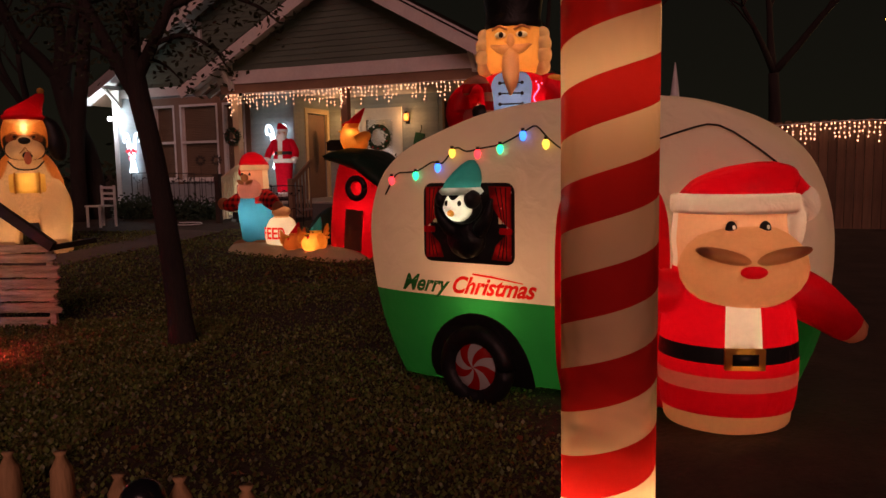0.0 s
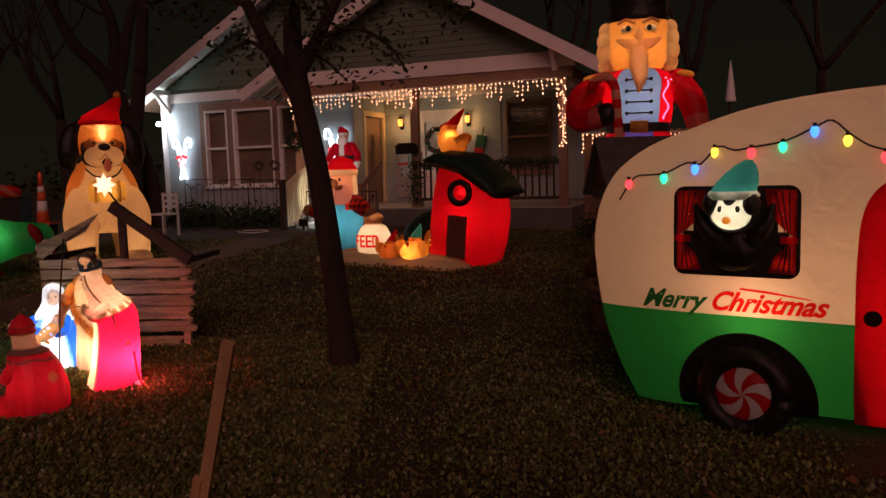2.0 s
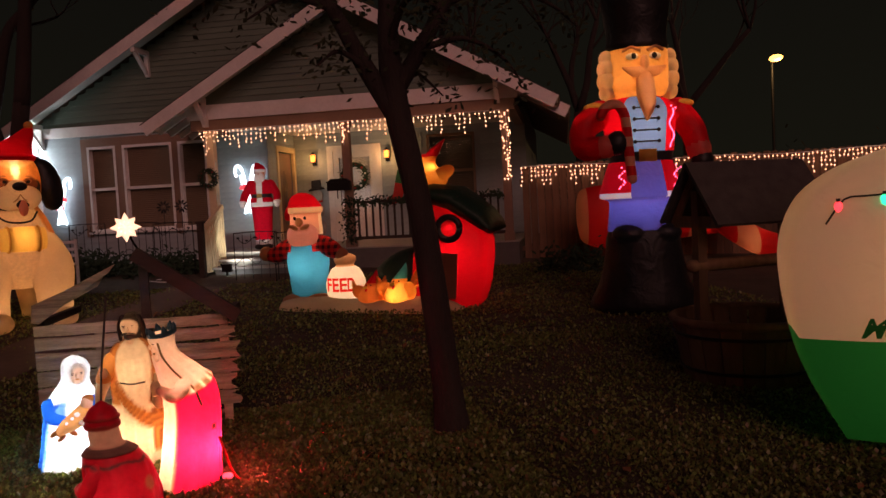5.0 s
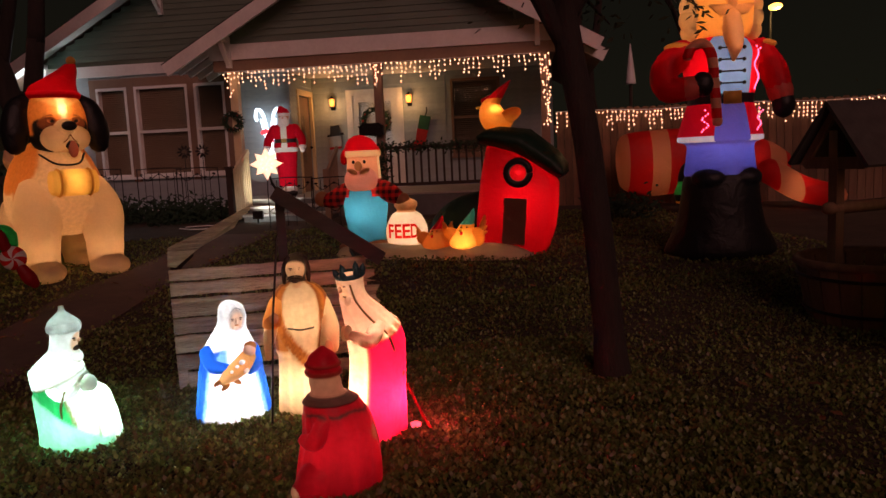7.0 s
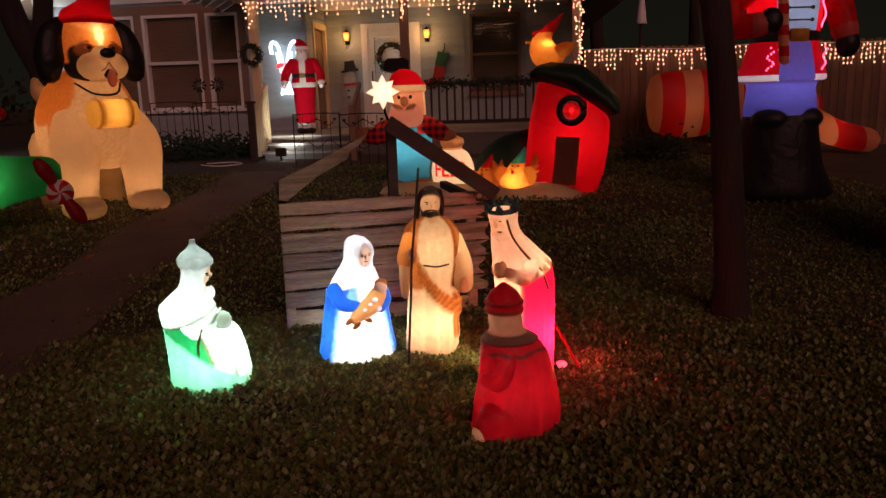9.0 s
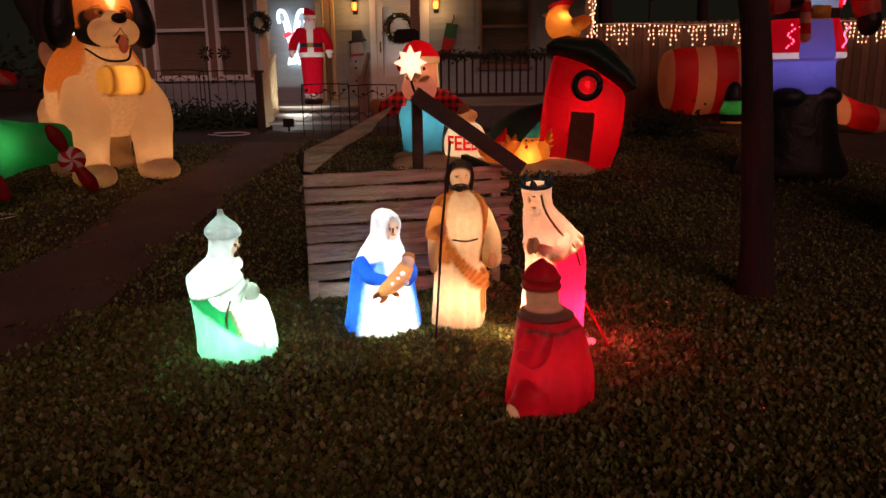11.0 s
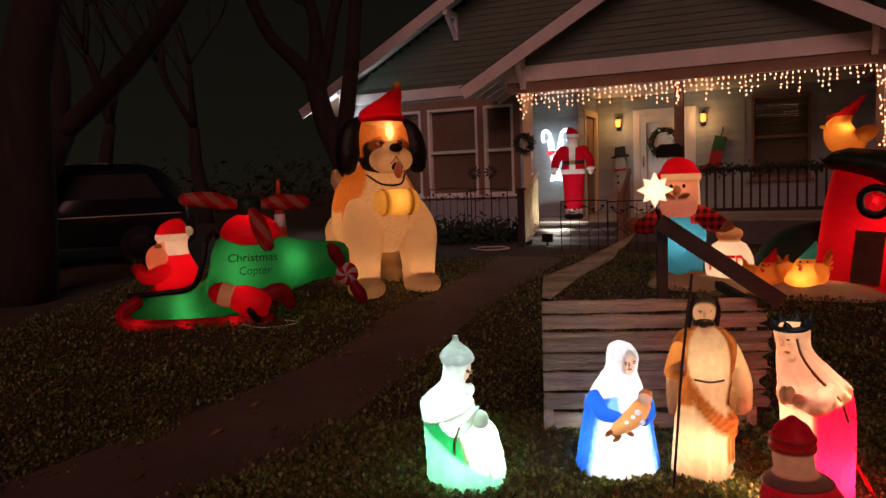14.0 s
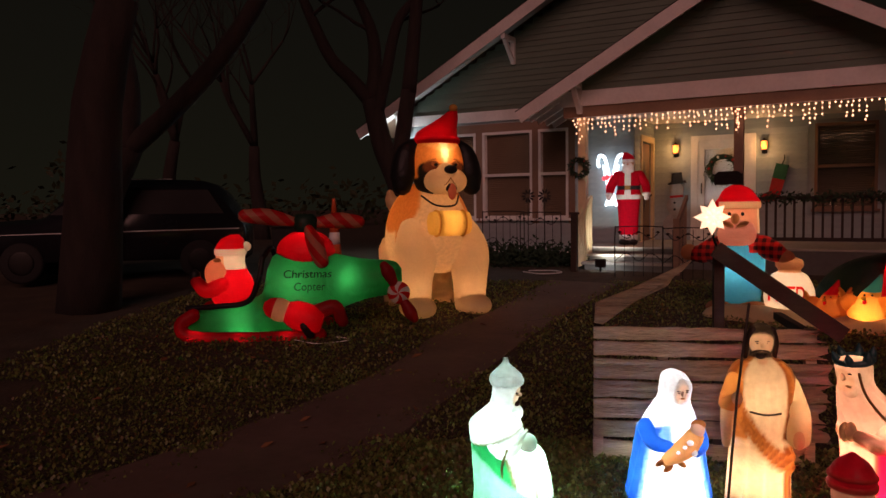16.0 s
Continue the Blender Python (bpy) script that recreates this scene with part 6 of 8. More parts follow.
    o = pose(-6.68, 12.2, 0.0, rz=28)
    for x, y, z, w in ((0, 0.2, 1.2, 10.5), (0, -0.36, 2.22, 3.0), (0, -0.45, 1.94, 0.35), (0, -0.60, 1.40, 1.2), (-0.37, -0.30, 0.6, 1.5), (0.37, -0.30, 0.6, 1.5)):
        lamp("inflatable_light", o @ Vector((x, y, z)), w * 1.1, (1.0, 0.55, 0.27), 0.03)


FAB["rust"] = cloth("rust_nylon", (0.72, 0.25, 0.05), 0.5)
FAB["tongue"] = cloth("pink_nylon", (0.62, 0.20, 0.14), 0.5)
FAB["yellow2"] = cloth("barrel_nylon", (0.88, 0.62, 0.16), 0.55)
big_dog()


def coop_scene():
    O = pose(-1.2, 11.3, 0, 0, 0, -28)
    g = 0.17
    t = thing("inflatable_farm", O, "inflatable farm scene with red coop, gnome, feed sack and hens", "inflatable")
    bm = bmesh.new()
    rings = []
    for x, z, d in smooth_line([(-2.25, 0.24, 0.10), (-2.1, 0.36, 0.28), (-1.7, 0.40, 0.36), (-1.2, 0.37, 0.40), (-0.7, 0.36, 0.40), (-0.2, 0.37, 0.40), (0.15, 0.32, 0.36), (0.36, 0.22, 0.12)], 4):
        rings.append([(x, -0.38 + d * math.cos(a), g - 0.08 + (z - g + 0.08) * max(0.0, 0.5 + 0.62 * math.sin(a) if math.sin(a) < 0.8 else 1.0)) for a in [2 * math.pi * k / 20 for k in range(20)]])
    skin(bm, rings)
    part("snow_base", bm, FAB["cream"], t, "cream snow-drift base")
    bm = bmesh.new()
    rings = []
    for f, x0, x1, d in ((0.0, -0.36, 0.44, 0.36), (0.04, -0.40, 0.50, 0.40), (0.3, -0.38, 0.60, 0.42), (0.6, -0.32, 0.65, 0.42), (0.85, -0.24, 0.66, 0.40), (1.0, -0.18, 0.56, 0.34)):
        ring = []
        for k in range(40):
            a = 2 * math.pi * k / 40
            c, s = math.cos(a), math.sin(a)
            x = (x0 + x1) / 2 + (x1 - x0) / 2 * math.copysign(abs(c) ** 0.4, c)
            ztop = 1.72 - 0.56 * (x + 0.2)
            ring.append((x, d * math.copysign(abs(s) ** 0.4, s), g - 0.02 + (ztop - g + 0.02) * f))
        rings.append(ring)
    skin(bm, rings)
    barn = part("barn", bm, FAB["red"], t, "glowing red coop")
    bm = bmesh.new()
    slab(bm, [(-0.03, 0.36), (0.25, 0.33), (0.30, 0.91), (0.02, 0.93)], -0.46, -0.425)
    part("barn_door", bm, FAB["brown3"], barn, "dull brown door")
    bm = bmesh.new()
    tube(bm, [(0.20 + 0.145 * math.cos(a), -0.44, 1.235 + 0.145 * math.sin(a)) for a in [2 * math.pi * k / 20 for k in range(21)]], 0.042, steps=1, ends=False)
    part("wreath", bm, FAB["black"], barn, "dark wreath round the window")
    bm = bmesh.new()
    rings = []
    for f, r in ((0, 0.04), (0.03, 0.12), (0.15, 0.16), (0.5, 0.20), (0.85, 0.17), (0.97, 0.12), (1, 0.04)):
        c = Vector((-0.28 + 1.04 * f, 0, 1.70 - 0.50 * f + 0.16 * math.sin(math.pi * f)))
        rings.append([(c.x + 0.45 * r * math.sin(a), 0.56 * math.cos(a) - 0.02, c.z + 0.8 * r * math.sin(a)) for a in [2 * math.pi * k / 24 for k in range(24)]])
    skin(bm, rings)
    part("coop_roof", bm, FAB["dkgreen"], t, "dark green puffy roof")
    bm = bmesh.new()
    shell(bm, [(0.50, 0.25, 0.25, -0.62, 0.12), (0.50, 0.30, 0.50, -0.60, 0.12), (0.44, 0.26, 0.74, -0.52, 0.12), (0.26, 0.18, 0.92, -0.44, 0.12), (0.03, 0.03, 1.0, -0.36, 0.12)])
    part("hill", bm, FAB["dkgreen"], t, "dark green hump")
    bm = bmesh.new()
    shell(bm, [(0.05, 0.05, 1.76, -0.11, 0), (0.17, 0.15, 1.81, -0.10, 0), (0.215, 0.19, 1.92, -0.11, 0), (0.16, 0.15, 2.03, -0.17, 0), (0.125, 0.12, 2.10, -0.18, 0), (0.11, 0.11, 2.16, -0.15, 0), (0.095, 0.095, 2.20, -0.11, 0), (0.07, 0.07, 2.28, -0.04, 0), (0.035, 0.035, 2.36, 0.04, 0), (0.012, 0.012, 2.40, 0.08, 0)], lambda a, z: 1 if z > 2.18 else 0)
    ball(bm, (0.06, -0.06, 1.95), (0.17, 0.10, 0.09), 0, pose(0, 0, 0, 0, -25, 0).to_3x3())
    ball(bm, (-0.32, -0.03, 2.07), (0.05, 0.03, 0.02), 2)
    for k in range(3):
        ball(bm, (-0.27 + 0.035 * k, -0.02, 2.16 + 0.015 * k), 0.032, 1)
    union(bm)
    part("hen", bm, [FAB["orange"], FAB["red"], FAB["yellow"]], t, "orange hen in a red cap on the roof")
    bm = bmesh.new()

    def gp(a, z):
        if z > 1.60:
            return 3
        if z > 1.52:
            return 4
        if z > 1.22:
            return 2 if abs(a) < 80 else 4
        if z > 1.02:
            return 1 if abs(a) > 30 else 0
        if z < 0.40:
            return 6
        return 0
    shell(bm, [(0.26, 0.17, 0.30, 0, 0), (0.27, 0.2, 0.36, 0, 0), (0.25, 0.20, 0.42, 0, 0), (0.265, 0.23, 0.62, 0, 0), (0.295, 0.25, 0.86, 0, 0), (0.27, 0.23, 1.04, 0, 0), (0.23, 0.21, 1.16, 0, 0), (0.225, 0.21, 1.30, 0, 0), (0.215, 0.20, 1.50, 0, 0), (0.235, 0.22, 1.53, 0, 0), (0.235, 0.22, 1.60, 0, 0), (0.21, 0.20, 1.66, -0.02, 0), (0.15, 0.14, 1.75, -0.03, 0), (0.05, 0.05, 1.80, -0.04, 0)], gp, (-1.86, -0.25, 0.0))
    ball(bm, (-1.86, -0.38, 1.22), (0.225, 0.13, 0.20), 5)
    ball(bm, (-1.85, -0.49, 1.40), (0.05, 0.06, 0.065), 6)
    tube(bm, [(-2.02, -0.22, 1.62), (-2.10, -0.24, 1.54), (-2.12, -0.26, 1.47)], [0.09, 0.07, 0.05], 3)
    for s in (-1, 1):
        ball(bm, (-1.85 + 0.085 * s, -0.49, 1.335), (0.075, 0.04, 0.03), 6, pose(0, 0, 0, 0, -s * 22, 0).to_3x3())
        ball(bm, (-1.85 + 0.075 * s, -0.455, 1.455), (0.02, 0.016, 0.024), 8)
        ball(bm, (-1.86 + 0.17 * s, -0.34, 0.34), (0.19, 0.20, 0.09), 6)
    tube(bm, [(-1.60, -0.27, 1.08), (-1.46, -0.33, 1.02), (-1.38, -0.36, 0.98)], [0.13, 0.12, 0.10], 1)
    ball(bm, (-1.32, -0.37, 0.95), (0.10, 0.09, 0.09), 6)
    tube(bm, [(-2.12, -0.27, 1.06), (-2.26, -0.33, 0.98), (-2.34, -0.36, 0.97)], [0.13, 0.12, 0.10], 1)
    ball(bm, (-2.42, -0.37, 0.99), (0.10, 0.09, 0.10), 6)
    union(bm)
    part("gnome", bm, [FAB["denim"], FAB["plaid"], FAB["skin2"], FAB["red"], FAB["cream"], FAB["pinkbeard"], FAB["brown2"], FAB["brown"], FAB["black"]], t, "bearded gnome in teal overalls and a red cap")
    bm = bmesh.new()
    shell(bm, [(0.22, 0.18, 0.32, 0, 0), (0.265, 0.22, 0.42, 0, 0), (0.27, 0.23, 0.58, 0, 0), (0.20, 0.17, 0.74, 0, 0), (0.12, 0.11, 0.80, 0, 0), (0.15, 0.13, 0.86, 0.0, 0), (0.14, 0.12, 0.92, 0.0, 0), (0.06, 0.06, 0.96, 0, 0)], lambda a, z: 1 if z > 0.79 else 0, at=(-1.29, -0.32, 0.0))
    sack = part("feed_sack", bm, [FAB["white"], FAB["tan"]], t, "white feed sack")
    for k, ch in enumerate("FEED"):
        a = radians(-33 + 22 * k)
        lettering("lettering", ch, 0.25, FAB["ink_red"], sack, Matrix.Translation((-1.29 + 0.283 * math.sin(a), -0.32 - 0.243 * math.cos(a), 0.545)) @ pose(0, 0, 0, 90, 0, math.degrees(a)), 0.0, label="red block letter", width=0.10, bold=0.02)
    for x, s, cap in ((-0.48, 1.0, "teal"), (-0.86, 0.85, "red")):
        bm = bmesh.new()
        shell(bm, [(0.10, 0.10, 0.0, 0, 0), (0.19, 0.16, 0.08, 0, 0), (0.18, 0.15, 0.18, 0, 0), (0.11, 0.10, 0.27, 0.02, 0), (0.095, 0.09, 0.32, 0.04, 0), (0.085, 0.085, 0.34, 0.05, 0), (0.045, 0.045, 0.44, 0.10, 0), (0.01, 0.01, 0.52, 0.13, 0)], lambda a, z: 1 if z > 0.333 else 0)
        ball(bm, (0.17, -0.04, 0.17), (0.10, 0.06, 0.12), 0)
        ball(bm, (-0.16, -0.04, 0.20), (0.10, 0.07, 0.10), 0)
        ball(bm, (-0.02, -0.14, 0.27), (0.03, 0.05, 0.02), 2)
        for k in range(4):
            ball(bm, (0.20 + 0.012 * k, -0.02, 0.20 + 0.045 * k), (0.11, 0.035, 0.028), 0, pose(0, 0, 0, 0, -20 - 16 * k, 0).to_3x3())
            ball(bm, (-0.19 - 0.01 * k, -0.03, 0.17 + 0.04 * k), (0.09, 0.035, 0.026), 0, pose(0, 0, 0, 0, 20 + 14 * k, 0).to_3x3())
        for q in (-1, 1):
            ball(bm, (0.02 + 0.035 * q, -0.085, 0.30), 0.012, 3, seg=8, rows=5)
        ball(bm, (-0.01, -0.12, 0.225), (0.02, 0.02, 0.035), 4)
        union(bm)
        part("hen", bm, [FAB["orange"] if s == 1.0 else FAB["rust"], FAB[cap], FAB["yellow"], FAB["black"], FAB["red"]], t, "orange hen in a pointed cap", Matrix.Translation((x, -0.58, 0.30)) @ Matrix.Scale(s, 4))
    for x, y, z, w, c in ((0.2, -0.1, 0.85, 11.0, WARM), (0.20, -0.40, 1.235, 0.35, WARM), (-0.12, -0.08, 2.02, 1.5, WARM), (-1.86, -0.30, 0.82, 6.5, (1.0, 0.85, 0.65)), (-1.86, -0.27, 1.45, 2.4, WARM), (-1.29, -0.32, 0.55, 3.6, WARM), (-0.48, -0.64, 0.42, 2.6, WARM), (-0.86, -0.58, 0.42, 0.5, WARM), (-0.15, -0.40, 0.26, 1.2, WARM), (-1.0, -0.4, 0.26, 1.0, WARM), (-1.75, -0.4, 0.26, 1.0, WARM)):
        lamp("inflatable_light", O @ Vector((x, y, z)), w, c, 0.025)


FAB["brown3"] = cloth("dull_brown_nylon", (0.20, 0.09, 0.05), 0.5)
FAB["skin2"] = cloth("pink_face_nylon", (0.72, 0.34, 0.22), 0.5)
FAB["pinkbeard"] = cloth("rosy_beard_nylon", (0.70, 0.28, 0.22), 0.5)
coop_scene()


def copter():
    O = pose(-7.98, 10.75, 0.10, 0, 0, 9) @ Matrix.Scale(0.97, 4)
    t = thing("inflatable_helicopter", O, "inflatable green toy helicopter with red rotor and skids", "inflatable")
    # hull lofted along x
    bm = bmesh.new()
    rows = smooth_line([(-1.35, 0.10, 0.05, 0.20), (-1.20, 0.26, 0.15, 0.25), (-0.8, 0.34, 0.20, 0.28), (-0.45, 0.36, 0.24, 0.32), (-0.32, 0.40, 0.44, 0.55), (-0.05, 0.40, 0.47, 0.60), (0.3, 0.36, 0.36, 0.66), (0.7, 0.25, 0.24, 0.70), (1.05, 0.19, 0.19, 0.72), (1.15, 0.10, 0.10, 0.72)], 4)
    rings = [[(x, ry * math.cos(a), zc + rz * math.sin(a)) for a in [2 * math.pi * k / 28 for k in range(28)]] for x, ry, rz, zc in rows]
    skin(bm, rings)
    part("hull", bm, FAB["green"], t, "glowing green hull")
    bm = bmesh.new()
    tube(bm, [(-1.25, -0.24, 0.42), (-0.9, -0.33, 0.45), (-0.55, -0.36, 0.50), (-0.42, -0.37, 0.75), (-0.38, -0.34, 0.98)], 0.03)
    tube(bm, [(-0.38, -0.34, 0.98), (-0.35, 0.0, 1.08), (-0.38, 0.34, 0.98)], 0.03)
    part("cockpit_rim", bm, FAB["black"], t, "black cockpit rim")
    bm = bmesh.new()
    ball(bm, (0.05, 0, 1.02), (0.34, 0.30, 0.26))
    part("engine_dome", bm, FAB["red"], t, "red engine dome")
    bm = bmesh.new()
    turn(bm, [(0.11, 1.24), (0.13, 1.28), (0.14, 1.40), (0.10, 1.46)], (0.05, 0, 0))
    part("rotor_hub", bm, FAB["dkgreen"], t)
    for dx, dz, dy in ((-0.66, 0.09, -0.15), (0.60, 0.0, 0.2), (0.24, -0.42, -0.45)):
        bm = bmesh.new()
        tube(bm, [(0.05 + dx * 0.15, dy * 0.15, 1.36 + dz * 0.1), (0.05 + dx * 0.6, dy * 0.6, 1.38 + dz * 0.6), (0.05 + dx, dy, 1.36 + dz)], [0.05, 0.095, 0.075], seg=14)
        part("rotor_blade", bm, FAB["candy2"], t, "red and pink striped rotor blade")
    for s in (-1, 1):
        bm = bmesh.new()
        tube(bm, [(-1.15, s * 0.36, 0.36), (-1.28, s * 0.38, 0.26), (-1.22, s * 0.40, 0.14), (-0.9, s * 0.42, 0.10), (-0.2, s * 0.42, 0.10), (0.25, s * 0.42, 0.13)], 0.075, seg=14)
        part("skid", bm, FAB["red"], t, "red tubular skid")
    tail = part("tail_rotor", (lambda b: (ball(b, (0, 0, 0), (0.13, 0.07, 0.13)), b)[1])(bmesh.new()), FAB["mint"], t, "peppermint tail rotor", Matrix.Translation((1.12, -0.22, 0.56)))
    for dx, dz in ((-0.12, 0.24), (0.13, -0.23)):
        bm = bmesh.new()
        tube(bm, [(dx * 0.4, 0, dz * 0.4), (dx, 0, dz), (dx * 1.35, 0, dz * 1.3)], [0.05, 0.075, 0.05])
        part("blade", bm, FAB["dkred"], tail)
    # pilot
    bm = bmesh.new()
    shell(bm, [(0.20, 0.19, 0.42, 0, 0), (0.24, 0.22, 0.52, 0, 0), (0.23, 0.21, 0.70, 0, 0), (0.17, 0.16, 0.82, 0, 0), (0.16, 0.16, 0.92, -0.02, 0), (0.165, 0.165, 1.0, -0.02, 0), (0.18, 0.18, 1.02, -0.02, 0), (0.175, 0.175, 1.08, -0.02, 0), (0.13, 0.13, 1.18, 0.0, 0), (0.05, 0.05, 1.24, 0.03, 0)],
          lambda a, z: 1 if 1.0 < z < 1.085 else 0 if z > 1.08 else 2 if (z > 0.86 and -150 < a < -10) else 1 if z > 0.84 else 0, (-0.78, -0.05, 0))
    ball(bm, (-0.93, -0.12, 0.80), (0.15, 0.14, 0.17), 3)
    ball(bm, (-0.62, -0.05, 1.10), 0.055, 1)
    tube(bm, [(-0.85, -0.22, 0.68), (-1.02, -0.28, 0.62), (-1.14, -0.24, 0.72)], [0.09, 0.085, 0.07], 0)
    ball(bm, (-1.16, -0.22, 0.78), (0.06, 0.06, 0.08), 4)
    ball(bm, (-0.92, -0.16, 0.95), (0.05, 0.06, 0.03), 5)
    union(bm)
    part("pilot", bm, [FAB["red"], FAB["white"], FAB["skin"], FAB["tanbeard"], FAB["black"], FAB["brown"]], t, "bearded pilot figure in red")
    # figure hanging on the skid
    bm = bmesh.new()
    shell(bm, [(0.10, 0.12, -0.28, 0, 0), (0.15, 0.15, -0.2, 0, 0), (0.16, 0.15, 0.0, 0, 0), (0.12, 0.12, 0.12, 0, 0), (0.13, 0.13, 0.2, 0, 0), (0.10, 0.10, 0.32, 0, 0), (0.04, 0.04, 0.38, 0, 0)], lambda a, z: 1 if (0.12 < z < 0.26 and abs(a) < 95) else 0, (0.02, -0.50, 0.36), m=pose(0, 0, 0, 0, -72, 0).to_3x3())
    tube(bm, [(0.05, -0.5, 0.42), (0.10, -0.6, 0.28), (0.16, -0.56, 0.16)], [0.06, 0.055, 0.05], 2)
    tube(bm, [(0.22, -0.48, 0.38), (0.42, -0.46, 0.44), (0.50, -0.44, 0.28)], [0.09, 0.08, 0.07], 3)
    union(bm)
    part("passenger", bm, [FAB["red"], FAB["skin"], FAB["black"], FAB["dkred"]], t, "small red passenger figure clinging to the skid")
    lettering("lettering", "Christmas", 0.13, FAB["dkgreen"], t, Matrix.Translation((0.12, -0.405, 0.80)) @ pose(0, 0, 0, 98, 0, 4), 0.1, label="dark script lettering", width=0.52)
    lettering("lettering", "Copter", 0.13, FAB["dkgreen"], t, Matrix.Translation((0.14, -0.42, 0.66)) @ pose(0, 0, 0, 93, 0, 4), 0.1, width=0.34)
    for x, y, z, w, c in ((-0.78, -0.05, 0.66, 3.0, WARM), (-0.8, -0.05, 0.98, 0.8, WARM), (-0.05, -0.22, 0.66, 1.6, (0.9, 1.0, 0.7)), (0.52, -0.18, 0.72, 1.0, (0.9, 1.0, 0.7)), (-0.65, -0.2, 0.26, 1.2, (0.9, 1.0, 0.7)), (0.05, -0.05, 1.17, 2.0, WARM), (-1.1, -0.41, 0.12, 0.25, WARM), (-0.6, -0.42, 0.10, 0.25, WARM), (-0.1, -0.42, 0.105, 0.25, WARM), (0.03, -0.5, 0.40, 0.8, WARM)):
        lamp("inflatable_light", O @ Vector((x, y, z)), w, c, 0.025)


FAB["candy2"] = cloth("striped_blade_nylon", WHITE, 0.4, lambda nt: two_tone(nt, math_node(nt, "GREATER_THAN", math_node(nt, "FRACT", math_node(nt, "ADD", math_node(nt, "MULTIPLY", math_node(nt, "ADD", object_xyz(nt)[0], object_xyz(nt)[2]), 5.0), 50.0)), 0.5), (0.60, 0.02, 0.02), (0.60, 0.22, 0.14)))
FAB["tanbeard"] = cloth("coral_beard_nylon", (0.72, 0.26, 0.16), 0.5)
copter()


# ---------------------------------------------------------------- fairy lights
bulb_shape = bmesh.new()
ball(bulb_shape, (0, 0, 0), (0.0125, 0.0125, 0.017), seg=6, rows=4)
BULB = bpy.data.meshes.new("bulb")
bulb_shape.to_mesh(BULB)
bulb_shape.free()
BULB.materials.append(M["bulb_warm"])


def icicles(m, x0, x1, z_at, drops, label, step=0.088, upright=()):
    """A strip of icicle lights: a level wire with hanging strands of bulbs."""
    s = thing("icicle_lights", m, label, "string lights")
    bm = bmesh.new()
    pts, bulbs = [], []
    x = x0
    r = random.Random(int(x0 * 100) + 5)
    while x < x1:
        z = z_at(x)
        pts.append((x, 0, z))
        n = r.choice(drops)
        for k in range(n):
            bulbs.append((x + r.uniform(-0.015, 0.015), r.uniform(-0.03, 0.01), z - 0.02 - 0.078 * k - r.uniform(0, 0.035)))
        if n > 1:
            tube(bm, [(x, 0, z), (x, 0, z - 0.078 * n)], 0.003, steps=1, seg=4, ends=False)
        x += step * r.uniform(0.8, 1.2)
    tube(bm, pts, 0.006, steps=1, seg=5)
    for (ux, uz0, uz1, n, spread) in upright:
        for k in range(n):
            bulbs.append((ux + r.uniform(-spread, spread), r.uniform(-0.05, 0.02), uz0 + (uz1 - uz0) * k / n + r.uniform(-0.02, 0.02)))
        tube(bm, [(ux, 0, uz0), (ux, 0, uz1)], 0.005, steps=1, seg=5)
    part("wire", bm, M["white_plastic"], s)
    r.shuffle(bulbs)
    for p in bulbs[:300]:
        o = new("bulb", BULB)
        o.parent = s
        o.location = p
    if len(bulbs) > 300:
        rest = bmesh.new()
        for p in bulbs[300:]:
            ball(rest, p, (0.0125, 0.0125, 0.017), seg=6, rows=4)
        tagged(part("bulbs", rest, M["bulb_warm"], s), kind="stuff")
    return s


icicles(HOUSE @ Matrix.Translation((0, -0.07, 0)), -5.72, 0.12, lambda x: 3.185, [1, 2, 2, 3, 4, 4, 5, 3], "warm white icicle lights along the porch eave", upright=((0.16, 3.15, 1.9, 46, 0.07), (-2.88, 3.15, 2.75, 9, 0.05), (-5.62, 3.15, 2.7, 9, 0.06)))
icicles(HOUSE @ Matrix.Translation((0, 0.86, 0)), 0.35, 10.5, lambda x: 2.17 + 0.02 * math.sin(x * 2.1), [1, 3, 4, 5, 3, 2, 4, 5], "warm white icicle lights on the board fence", 0.078)

# ---------------------------------------------------------------- board fence
fence = thing("board_fence", HOUSE @ Matrix.Translation((0, 0.95, 0)), "tall brown board fence hung with lights", "fence")
bm = bmesh.new()
slab(bm, [(0, 0.25), (0.135, 0.25), (0.135, 2.19), (0.10, 2.22), (0.035, 2.22), (0, 2.19)], 0, 0.02)
FB = bpy.data.meshes.new("fence_board")
bm.to_mesh(FB)
bm.free()
FB.materials.append(M["fence_wood"])
x = 0.35
while x < 14:
    o = new("fence_board", FB)
    o.parent = fence
    o.location = (x, rnd.uniform(-0.004, 0.004), rnd.uniform(-0.02, 0.01))
    x += 0.143
for z in (0.6, 1.9):
    bm = bmesh.new()
    bar(bm, (0.3, 0.05, z), (14, 0.05, z), 0.04, 0.09)
    part("rail", bm, M["fence_wood"], fence)

